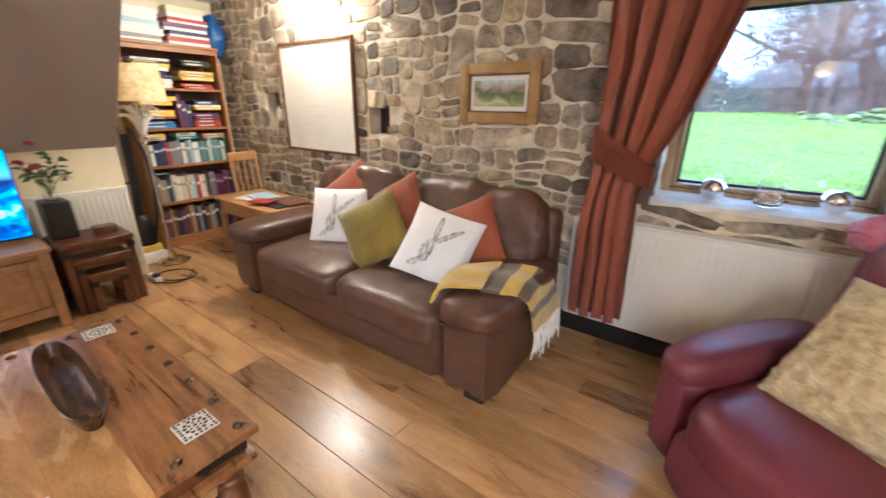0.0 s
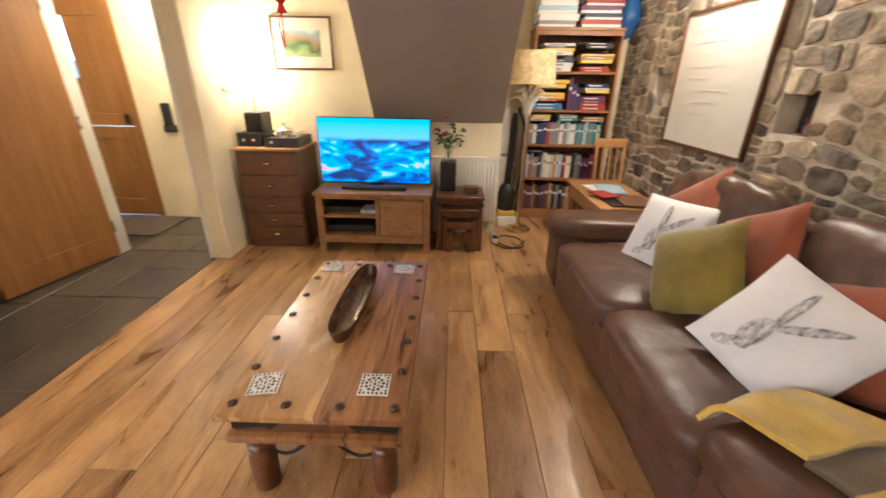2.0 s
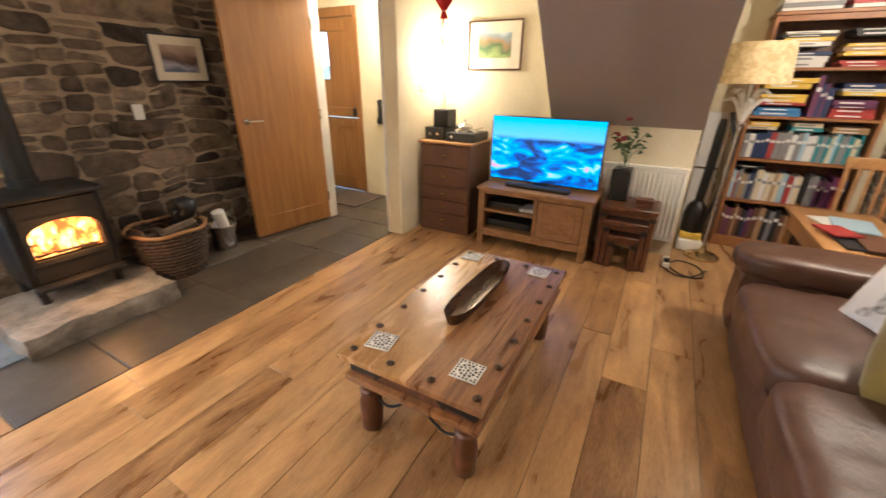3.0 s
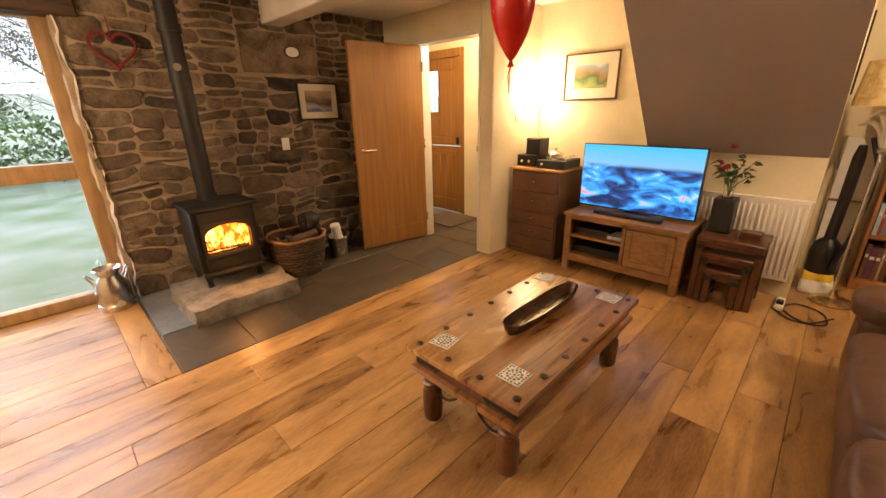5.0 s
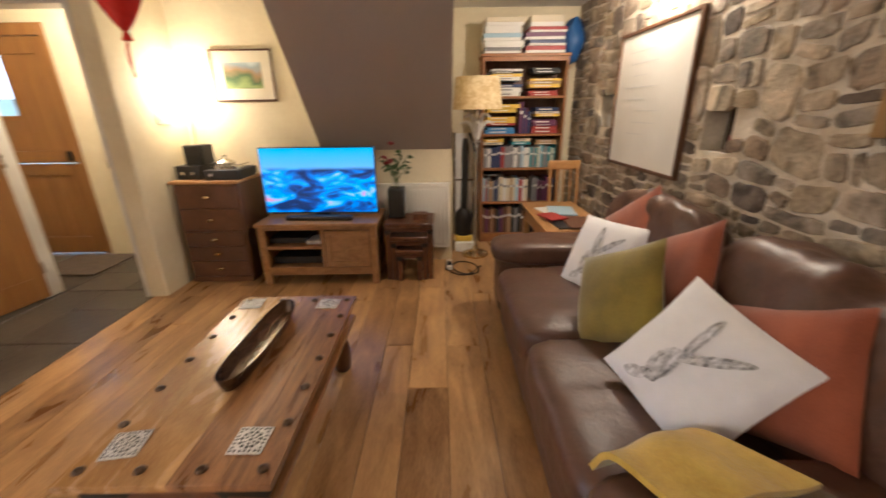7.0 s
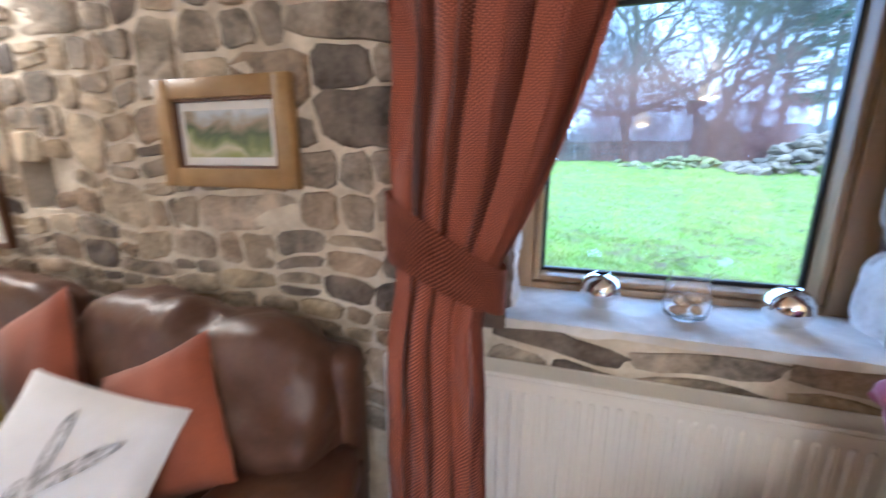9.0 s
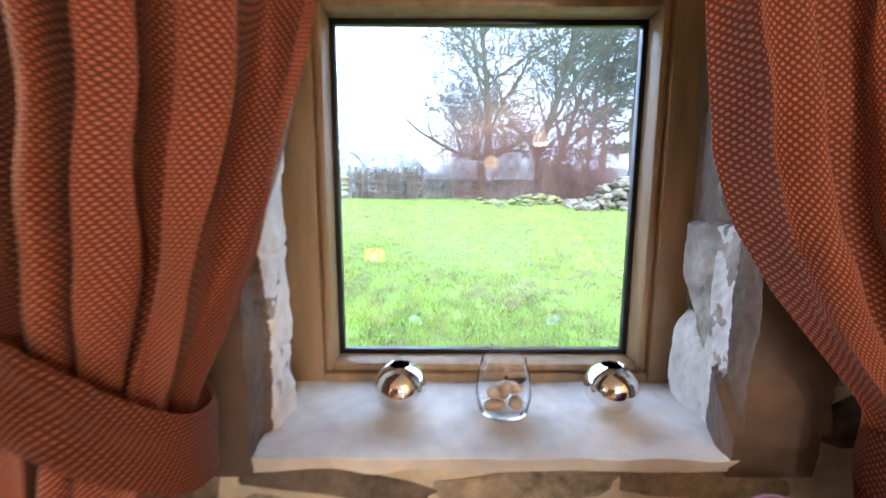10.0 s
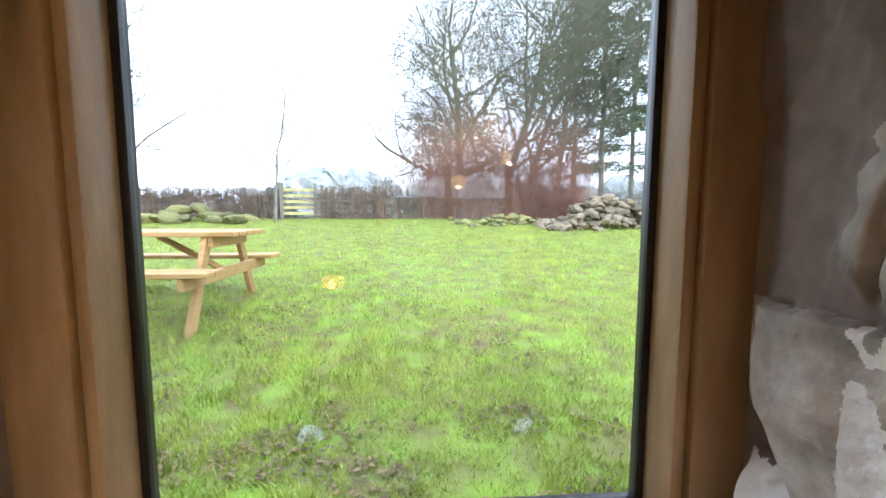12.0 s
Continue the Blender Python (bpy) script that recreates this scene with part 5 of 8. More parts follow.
def build_balloon():
    b = thing("balloon", (-0.95, 2.855, 1.555), "red balloon with dangling ribbon hung from the ceiling", "balloon")
    part("skin", lathe(bmesh.new(), [(0, 0.0), (0.008, 0.003), (0.022, 0.022), (0.043, 0.058), (0.062, 0.10), (0.076, 0.15), (0.083, 0.205), (0.080, 0.255), (0.064, 0.297), (0.036, 0.322), (0, 0.33)], 28), RED_FOIL, b)
    part("knot", lathe(bmesh.new(), [(0.005, 0.006), (0.009, -0.006), (0.014, -0.02), (0.004, -0.018), (0, -0.018)], 10), RED_FOIL, b)
    for k, (dx, dy, L) in enumerate(((0.004, 0.0, 0.10), (-0.004, -0.014, 0.095))):
        bm = bmesh.new()
        pts = curve([(0, 0, -0.015), (dx, dy, -0.05), (dx * 2, dy * 0.6, -0.015 - L)], 4)
        tube(bm, pts, 0.0022, 4)
        part("ribbon", bm, RED_FOIL, b, "thin red ribbon")
    part("string", rod(bmesh.new(), (0, 0, 0.325), (0, 0, CEIL - 1.555), 0.0012, seg=5), RED_FOIL, b)


build_balloon()

BEAM = surface("white_painted_beam", (0.62, 0.60, 0.55), (0.76, 0.74, 0.69), 0.7, 4, (1, 1, 1), 0.2, 40)
setting("ceiling_beam", a_box(-1.40, -1.21, SOUTH, NORTH, 2.1, CEIL + 0.02, 0.008), BEAM, "white painted ceiling beam", "beam")
DARK_BEAM = surface("old_dark_timber", (0.03, 0.016, 0.009), (0.085, 0.045, 0.025), 0.7, 5, (1, 6, 6), 0.4, 40)
setting("lintel", a_box(0.0, 2.3, SOUTH - 0.1, SOUTH + 0.05, 2.0, 2.16, 0.01), DARK_BEAM, "dark old timber lintel over the glazed opening", "lintel")


# ---- armchair ----
def build_armchair():
    a = thing("armchair", (1.02, 4.32, 0), "maroon leather recliner armchair by the radiator", "armchair", rz=-37)
    part("base", a_box(-0.34, 0.34, -0.36, 0.34, 0.05, 0.26, 0.02, 2), MAROON, a)
    for x in (-0.32, 0.26):
        for y in (-0.34, 0.26):
            part("foot", a_box(x, x + 0.06, y, y + 0.06, 0, 0.055, 0.006), PINE, a, "small wooden foot")
    bm = bmesh.new()
    puff(bm, -0.265, 0.265, -0.49, 0.22, 0.26, 0.475, 5, 16, 0.012, 1)
    part("seat_cushion", bm, MAROON, a)
    bm = bmesh.new()
    puff(bm, -0.27, 0.27, -0.475, -0.30, 0.07, 0.34, 5, 14, 0.01, 2)
    part("front_panel", bm, MAROON, a)
    for k, x in enumerate((-0.45, 0.25)):
        bm = bmesh.new()
        puff(bm, x + 0.015, x + 0.185, -0.40, 0.36, 0.06, 0.50, 7, 12, 0.006, k)
        arm = part("arm", bm, MAROON, a)
        bm = bmesh.new()
        puff(bm, x - 0.005, x + 0.205, -0.43, 0.34, 0.41, 0.57, 3, 14, 0.006, k + 4)
        part("arm_pad", bm, MAROON, arm)
    lean = pose(0, 0.26, 0.42, -14, 0, 0)
    bm = bmesh.new()
    puff(bm, -0.33, 0.33, -0.08, 0.13, -0.1, 0.60, 4.5, 18, 0.012, 8, lean)
    part("backrest", bm, MAROON, a)
    bm = bmesh.new()
    puff(bm, -0.28, 0.28, -0.13, 0.05, 0.28, 0.54, 3.5, 16, 0.014, 9, lean)
    part("head_cushion", bm, MAROON, a)


build_armchair()
SHAGGY = surface("cream_shaggy_wool", (0.40, 0.30, 0.14), (0.68, 0.57, 0.36), 0.95, 26, (1, 1, 1), 1.0, 90, contrast=0.2, depth=0.03)
cush = thing("cushion", (0, 0, 0), "shaggy cream cushion with a white back on the armchair", "cushion")
cush.matrix_basis = pose(1.02, 4.32, 0, 0, 0, -37) @ pose(0.03, -0.04, 0.645, 50, 0, 0)
bm = cushion_mesh(0.49, 0.16, 40, 3)
for v in bm.verts:
    if v.co.z > 0.01:
        v.co.z += 0.016 * noise.noise(v.co * 34) + 0.008 * noise.noise(v.co * 80)
part("cover", bm, SHAGGY, cush)
bm = cushion_mesh(0.505, 0.05, 12, 4)
bmesh.ops.translate(bm, verts=bm.verts, vec=(0, 0, -0.045))
part("back_cover", bm, LINEN, cush, "smooth white back")


PINK = surface("pink_checked_wool", (0.30, 0.07, 0.13), (0.45, 0.14, 0.22), 0.95, 30, (1, 1, 1), 0.3, 120, sheen=0.4)
bm = bmesh.new()
puff(bm, -0.15, 0.16, -0.08, 0.085, -0.02, 0.06, 3, 30, 0.05, 12)
for v in bm.verts:
    v.co += noise.noise_vector(v.co * 17) * 0.022 + noise.noise_vector(v.co * 40) * 0.006
rug = new("blanket", mesh_of("blanket", bm, PINK))
rug.matrix_basis = pose(1.02, 4.32, 0, 0, 0, -37) @ pose(-0.235, 0.385, 0.89)
tagged(rug, "crumpled pink wool blanket over the armchair back", "blanket")


# ---- window ----
def bar(parent, name, x0, x1, y0, y1, z0, z1, mat, bevel=0.006, label=""):
    return wpart(name, a_box(x0, x1, y0, y1, z0, z1, bevel, 2), mat, parent, label)


def build_window():
    w = thing("window_1", (0.665, 5.4, WZ0), "square oak-framed casement window onto the lawn", "window")
    w["kind"] = "structure"
    fr = bar(w, "window_frame", 0.158, 0.253, 5.345, 5.47, WZ0, 1.9, OAK_FRAME)
    bar(w, "window_frame", 1.085, 1.178, 5.345, 5.47, WZ0, 1.9, OAK_FRAME)
    bar(w, "window_frame", 0.253, 1.085, 5.346, 5.47, WZ0, 0.928, OAK_FRAME)
    bar(w, "window_frame", 0.253, 1.085, 5.346, 5.47, 1.832, 1.9, OAK_FRAME)
    s0, s1, t0, t1 = 0.2555, 1.0825, 0.9305, 1.8295
    g0, g1, h0, h1 = 0.282, 1.054, 0.958, 1.802
    bar(w, "sash", s0, g0 - 0.006, 5.352, 5.455, t0, t1, OAK_FRAME, 0.008)
    bar(w, "sash", g1 + 0.006, s1, 5.352, 5.455, t0, t1, OAK_FRAME, 0.008)
    bar(w, "sash", g0 - 0.006, g1 + 0.006, 5.353, 5.455, t0, h0 - 0.006, OAK_FRAME, 0.008)
    bar(w, "sash", g0 - 0.006, g1 + 0.006, 5.353, 5.455, h1 + 0.006, t1, OAK_FRAME, 0.008)
    for a in ((g0 - 0.008, g0 + 0.007, h0 - 0.008, h1 + 0.008), (g1 - 0.007, g1 + 0.008, h0 - 0.008, h1 + 0.008), (g0, g1, h0 - 0.008, h0 + 0.007), (g0, g1, h1 - 0.007, h1 + 0.008)):
        bar(w, "gasket", a[0], a[1], 5.418, 5.44, a[2], a[3], BLACK, 0.002, "black rubber gasket")
    p = wpart("pane", a_box(g0 - 0.004, g1 + 0.004, 5.426, 5.432, h0 - 0.004, h1 + 0.004), GLASS, w)
    p.visible_shadow = False
    bm = bmesh.new()
    tube(bm, [(0.72, 5.345, 0.915), (0.72, 5.32, 0.915), (0.75, 5.315, 0.918), (0.775, 5.33, 0.918)], 0.006)
    wpart("catch", bm, IRON, w, "black iron window catch")


build_window()

WHITEWASH = surface("flaking_whitewash_on_stone", (0.50, 0.45, 0.39), (0.86, 0.84, 0.80), 0.9, 3.4, (1, 1, 1), 0.6, 24, contrast=0.12, depth=0.02, detail=3)


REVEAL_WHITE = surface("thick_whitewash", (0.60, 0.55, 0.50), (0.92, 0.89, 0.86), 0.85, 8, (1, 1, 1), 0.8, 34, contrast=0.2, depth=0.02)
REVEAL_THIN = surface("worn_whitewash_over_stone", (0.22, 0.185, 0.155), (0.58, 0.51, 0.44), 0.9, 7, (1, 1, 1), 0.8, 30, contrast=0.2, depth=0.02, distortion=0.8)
# Plaster colour of the upper slab; beside the frame it also paints shade.
REVEAL_SLAB = surface("grey_brown_plaster_and_shade", (0.12, 0.088, 0.072), (0.31, 0.245, 0.205), 0.85, 5, (1, 1, 1), 0.5, 30, contrast=0.25, depth=0.015)
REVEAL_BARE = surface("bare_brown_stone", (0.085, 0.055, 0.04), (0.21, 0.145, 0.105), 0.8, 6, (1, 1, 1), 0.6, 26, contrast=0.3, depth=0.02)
SILL = surface("whitewashed_sill", (0.60, 0.57, 0.53), (0.86, 0.84, 0.80), 0.8, 6, (1, 1, 1), 0.35, 30, contrast=0.2)


def smooth_step(a, b, v):
    f = max(0, min(1, (v - a) / (b - a)))
    return f * f * (3 - 2 * f)


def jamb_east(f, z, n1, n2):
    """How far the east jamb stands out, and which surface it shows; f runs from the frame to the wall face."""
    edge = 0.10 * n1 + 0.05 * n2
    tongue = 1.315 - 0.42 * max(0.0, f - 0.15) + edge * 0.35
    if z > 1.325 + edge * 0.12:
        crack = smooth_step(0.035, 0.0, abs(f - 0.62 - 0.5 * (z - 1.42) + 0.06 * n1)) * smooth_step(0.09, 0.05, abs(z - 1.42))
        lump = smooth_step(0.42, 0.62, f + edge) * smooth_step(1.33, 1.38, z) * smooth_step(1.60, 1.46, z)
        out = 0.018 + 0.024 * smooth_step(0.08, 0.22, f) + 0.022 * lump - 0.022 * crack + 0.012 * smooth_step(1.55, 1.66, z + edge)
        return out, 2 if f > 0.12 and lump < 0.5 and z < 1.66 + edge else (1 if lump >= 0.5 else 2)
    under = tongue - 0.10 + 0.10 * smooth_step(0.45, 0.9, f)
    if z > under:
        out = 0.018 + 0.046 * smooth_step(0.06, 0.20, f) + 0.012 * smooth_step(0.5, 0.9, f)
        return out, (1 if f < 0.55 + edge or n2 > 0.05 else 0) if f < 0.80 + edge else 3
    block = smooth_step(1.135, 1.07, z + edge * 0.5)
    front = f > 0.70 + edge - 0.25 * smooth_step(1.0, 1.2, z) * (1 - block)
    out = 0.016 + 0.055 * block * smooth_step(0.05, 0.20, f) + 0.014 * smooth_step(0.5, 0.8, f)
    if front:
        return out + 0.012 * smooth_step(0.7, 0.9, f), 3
    # Close to the frame the dark plaster carries the recess shade as colour.
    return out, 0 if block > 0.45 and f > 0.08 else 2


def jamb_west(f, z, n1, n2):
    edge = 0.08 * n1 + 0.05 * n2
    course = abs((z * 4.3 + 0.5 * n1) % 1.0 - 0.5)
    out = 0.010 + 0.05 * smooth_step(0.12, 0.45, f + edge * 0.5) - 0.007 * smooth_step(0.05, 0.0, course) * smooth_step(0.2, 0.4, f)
    # Strip along the frame: plaster in shade, the shade painted by the darker surface.
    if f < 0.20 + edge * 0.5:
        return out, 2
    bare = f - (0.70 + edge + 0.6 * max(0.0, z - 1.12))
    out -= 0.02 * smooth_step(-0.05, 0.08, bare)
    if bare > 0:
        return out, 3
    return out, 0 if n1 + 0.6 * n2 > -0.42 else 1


def reveal(side):
    """Lumpy whitewashed jamb between wall face and window frame."""
    bm = bmesh.new()
    ny, nz = 130, 380
    rows, kinds = [], []
    for j in range(nz + 1):
        z = WZ0 - 0.02 + (WZ1 - WZ0 + 0.04) * j / nz
        row, kind = [], []
        for i in range(ny + 1):
            f = i / ny
            y = 5.352 - f * (5.352 - NORTH + 0.03)
            n1 = noise.noise(Vector((side * 3.1, y * 8, z * 6)))
            n2 = noise.noise(Vector((side * 1.7, y * 23, z * 20))) + 0.45 * noise.noise(Vector((side * 2.9, y * 70, z * 62)))
            out, k = (jamb_east if side > 0 else jamb_west)(f, z, n1, n2)
            out += (0.016 * n1 + 0.0045 * n2 + 0.002 * noise.noise(Vector((side, y * 60, z * 55)))) * smooth_step(0.0, 0.2, f) + 0.004
            row.append(bm.verts.new((WX0 - 0.004 + out if side < 0 else WX1 + 0.004 - out, y, z)))
            kind.append(k)
        rows.append(row)
        kinds.append(kind)
    for _ in range(4):
        for j in range(1, nz):
            for i in range(1, ny):
                near = (rows[j - 1][i].co.x + rows[j + 1][i].co.x + rows[j][i - 1].co.x + rows[j][i + 1].co.x) / 4
                rows[j][i].co.x += 0.5 * (near - rows[j][i].co.x)
    for j in range(nz):
        for i in range(ny):
            face = bm.faces.new((rows[j][i], rows[j][i + 1], rows[j + 1][i + 1], rows[j + 1][i]))
            face.material_index = kinds[j][i]
    front = [r[-1] for r in rows]
    back = [bm.verts.new((v.co.x + side * 0.16, v.co.y + 0.0, v.co.z)) for v in front]
    for (a, b), (c, d) in zip(zip(front, front[1:]), zip(back, back[1:])):
        bm.faces.new((a, b, d, c)).material_index = 3
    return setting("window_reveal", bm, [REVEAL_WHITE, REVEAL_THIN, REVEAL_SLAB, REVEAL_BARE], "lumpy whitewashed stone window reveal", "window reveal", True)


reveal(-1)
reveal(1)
bm = bmesh.new()
nx, ny = 60, 12
rows = []
for j in range(ny + 1):
    row = []
    for i in range(nx + 1):
        x = WX0 - 0.0 + (WX1 - WX0) * i / nx
        f = j / ny
        y = 5.35 - f * (5.35 - NORTH + 0.028 + 0.012 * noise.noise(Vector((x * 8, 0, 2))))
        row.append(bm.verts.new((x, y, 0.906 + 0.005 * noise.noise(Vector((x * 9, y * 9, 0))) - 0.006 * f)))
    rows.append(row)
low = [bm.verts.new((v.co.x, v.co.y + 0.004, 0.872 + 0.01 * noise.noise(v.co * 11))) for v in rows[-1]]
back = [bm.verts.new((v.co.x, NORTH + 0.02, 0.868)) for v in rows[-1]]
rows += [low, back]
for p, q in zip(rows, rows[1:]):
    for i in range(nx):
        bm.faces.new((p[i], p[i + 1], q[i + 1], q[i]))
setting("window_sill", bm, SILL, "rough whitewashed stone window sill", "window sill", True)


def sphere_holder(x, y):
    t = thing("candle_holder", (x, y, 0.906), "polished chrome sphere candle holder on the sill", "candle holder", "chrome spheres on the sill")
    prof = [(0, 0)] + [(0.057 * math.sin(a), 0.057 - 0.057 * math.cos(a)) for a in [0.3 + k * (2.72 - 0.3) / 20 for k in range(21)]]
    prof += [(0.021, 0.107), (0.019, 0.07), (0, 0.07)]
    part("sphere", lathe(bmesh.new(), prof, 36), CHROME, t)


sphere_holder(0.463, 5.212)
sphere_holder(0.928, 5.21)
jar = thing("glass_jar", (0.69, 5.205, 0.906), "clear glass votive jar filled with pebbles", "jar")
jp = [(0, 0), (0.035, 0), (0.048, 0.01), (0.054, 0.04), (0.05, 0.085), (0.042, 0.112), (0.0405, 0.112), (0.048, 0.085), (0.0515, 0.04), (0.045, 0.014), (0, 0.008)]
part("glass", lathe(bmesh.new(), jp, 32), GLASS, jar, "clear glass wall").visible_shadow = False
jar.matrix_basis = jar.matrix_basis @ Matrix.Diagonal((1.13, 1.13, 1.13, 1))
PEBBLE = surface("tan_pebble", (0.36, 0.23, 0.12), (0.66, 0.53, 0.36), 0.5, 12, (1, 1, 1), 0.1, 60, by_object=0.5)
for k, (x, y, zz, r) in enumerate(((-0.02, -0.02, 0.026, 0.3), (0.022, -0.012, 0.026, 1.1), (0.0, 0.022, 0.026, 2), (-0.018, -0.008, 0.046, 0.8), (0.02, 0.006, 0.047, 2.2), (0.002, -0.018, 0.062, 1.5))):
    bm = bmesh.new()
    bmesh.ops.create_icosphere(bm, subdivisions=2, radius=1)
    bm.transform(pose(x, y, zz, r * 20, r * 9, r * 57) @ Matrix.Diagonal((0.021, 0.0135, 0.0115, 1)))
    part("pebble", bm, PEBBLE, jar)


# ---- curtains ----
def curtain_material():
    m, n, l, b = nodes_of("rust_lozenge_fabric", 0.75)
    tc = n.new("ShaderNodeTexCoord")
    waves = []
    for turn in (42, -42):
        mp = n.new("ShaderNodeMapping")
        mp.inputs["Rotation"].default_value = (0, radians(turn), 0)
        w = n.new("ShaderNodeTexWave")
        w.wave_type, w.bands_direction = "BANDS", "X"
        w.inputs["Scale"].default_value = 42
        w.inputs["Distortion"].default_value = 0.6
        l.new(tc.outputs["UV"], mp.inputs["Vector"])
        mp.inputs["Rotation"].default_value = (0, 0, radians(turn))
        l.new(mp.outputs[0], w.inputs["Vector"])
        waves.append(w.outputs["Fac"])
    k = n.new("ShaderNodeMath")
    k.operation = "MULTIPLY"
    l.new(waves[0], k.inputs[0])
    l.new(waves[1], k.inputs[1])
    r = n.new("ShaderNodeValToRGB")
    r.color_ramp.elements[0].position, r.color_ramp.elements[0].color = 0.2, (0.15, 0.032, 0.016, 1)
    r.color_ramp.elements[1].position, r.color_ramp.elements[1].color = 0.55, (0.52, 0.155, 0.07, 1)
    l.new(k.outputs[0], r.inputs[0])
    l.new(r.outputs[0], b.inputs["Base Color"])
    bp = n.new("ShaderNodeBump")
    bp.inputs["Strength"].default_value = 0.3
    bp.inputs["Distance"].default_value = 0.002
    l.new(k.outputs[0], bp.inputs["Height"])
    l.new(bp.outputs[0], b.inputs["Normal"])
    b.inputs["Sheen Weight"].default_value = 0.15
    return m


CURTAIN = curtain_material()


def outline_at(table, z):
    for (z0, a0, b0), (z1, a1, b1) in zip(table, table[1:]):
        if z1 <= z <= z0:
            f = (z0 - z) / (z0 - z1)
            return a0 + (a1 - a0) * f, b0 + (b1 - b0) * f
    return table[-1][1:]


def curtain_cloth(table, folds, y_mid, seed, tie_z):
    """Gathered cloth: deep uneven folds that run together at the tieback."""
    bm = bmesh.new()
    uv = bm.loops.layers.uv.new("UVMap")
    nz, nx = 110, 170
    z0, z1 = table[0][0], table[-1][0]
    rows = []
    for j in range(nz + 1):
        z = z0 + (z1 - z0) * j / nz
        a, b = outline_at(table, z)
        pinch = math.exp(-((z - tie_z) / 0.13) ** 2)
        row = []
        for i in range(nx + 1):
            u = i / nx
            drift = 0.45 * noise.noise(Vector((u * 2.2, z * 0.9, seed))) + 0.16 * noise.noise(Vector((u * 6, z * 2.6, seed + 4)))
            ph = 2 * math.pi * (folds * u + drift)
            wave = math.cos(ph)
            wave = math.copysign(abs(wave) ** 0.65, wave)
            small = 0.30 * math.cos(2.3 * ph + 3 * noise.noise(Vector((u * 5, z * 3, seed + 9))))
            deep = 0.050 * (0.75 + 0.6 * noise.noise(Vector((u * 3.1 + seed, z * 1.1, 1)))) * (1 - 0.45 * pinch)
            x = a + (b - a) * u + (0.022 * math.sin(2 * ph) + 0.006 * math.sin(ph)) * min(1.0, 6 * u, 6 * (1 - u))
            y = y_mid + deep * (wave + small) + 0.007 * noise.noise(Vector((u * 18, z * 8, seed))) + 0.012 * noise.noise(Vector((u * 4, z * 7, seed + 2)))
            row.append((bm.verts.new((x, y, z)), u * folds * 0.30, z))
        rows.append(row)
    for p, q in zip(rows, rows[1:]):
        for i in range(nx):
            quad = (p[i], p[i + 1], q[i + 1], q[i])
            f = bm.faces.new([v[0] for v in quad])
            for loop, v in zip(f.loops, quad):
                loop[uv].uv = (v[1], v[2])
    return bm


def tie_band(x0, x1, high, low, y_mid, deep=0.066):
    """A sash round the cloth; high and low: (top, bottom) of the band at x0 and at x1."""
    bm = bmesh.new()
    uv = bm.loops.layers.uv.new("UVMap")
    seg, rows = 56, []
    for j in range(9):
        row = []
        for k in range(seg):
            a = 2 * math.pi * k / seg
            c, t = math.cos(a), math.sin(a)
            x = (x0 + x1) / 2 + (x1 - x0) / 2 * math.copysign(abs(c) ** 0.8, c)
            f = (x - x0) / (x1 - x0)
            g = f ** 1.15
            top, bottom = high[0] + (low[0] - high[0]) * g, high[1] + (low[1] - high[1]) * g
            v = j / 8
            crease = 0.007 * math.sin(7 * v + 2.5 * f) + 0.008 * noise.noise(Vector((x * 14, v * 3, 2)))
            y = y_mid - (deep + crease + 0.010 * math.sin(math.pi * v)) * math.copysign(abs(t) ** 0.75, t)
            row.append((bm.verts.new((x, y, bottom + (top - bottom) * v)), k * 0.014, bottom + (top - bottom) * v))
        rows.append(row)
    for p, q in zip(rows, rows[1:]):
        for k in range(seg):
            quad = (p[k], p[(k + 1) % seg], q[(k + 1) % seg], q[k])
            f = bm.faces.new([v[0] for v in quad])
            for loop, v in zip(f.loops, quad):
                loop[uv].uv = (v[1], v[2])
    bmesh.ops.solidify(bm, geom=list(bm.faces), thickness=0.006)
    return bm


rail = thing("curtain_rail", (0.7, 5.02, 2.2), "slim dark curtain rail above the window", "curtain rail")
wpart("rod", rod(bmesh.new(), (-0.2, 4.975, 2.19), (1.75, 4.975, 2.19), 0.012), IRON, rail)
for x in (-0.12, 1.68):
    wpart("bracket", rod(bmesh.new(), (x, 4.975, 2.19), (x, NORTH + 0.01, 2.19), 0.008), IRON, rail)
left = thing("curtain", (0.1, 4.97, 0.25), "rust patterned curtain gathered by a tieback", "curtain", "window curtains")
wpart("cloth", curtain_cloth([(2.18, -0.10, 0.53), (1.70, -0.085, 0.43), (1.53, -0.075, 0.385), (1.30, -0.075, 0.305), (1.19, -0.075, 0.255), (1.10, -0.075, 0.21), (1.0, -0.075, 0.175),
                              (0.92, -0.09, 0.165), (0.73, -0.115, 0.18), (0.40, -0.12, 0.19), (0.22, -0.115, 0.195)], 4.3, 4.915, 1.0, 1.08), CURTAIN, left)
wpart("tieback", tie_band(-0.085, 0.222, (1.265, 1.095), (1.085, 0.975), 4.915), CURTAIN, left, "tieback band of the same fabric")
right = thing("curtain", (1.4, 4.97, 0.25), "rust patterned curtain drawn aside from the window", "curtain", "window curtains")
wpart("cloth", curtain_cloth([(2.18, 0.83, 1.62), (1.66, 0.92, 1.60), (1.45, 0.965, 1.59), (1.33, 1.015, 1.58), (1.235, 1.075, 1.57), (1.05, 1.22, 1.56), (0.85, 1.25, 1.56), (0.45, 1.22, 1.58)], 4.2, 4.95, 5.0, 1.05), CURTAIN, right)
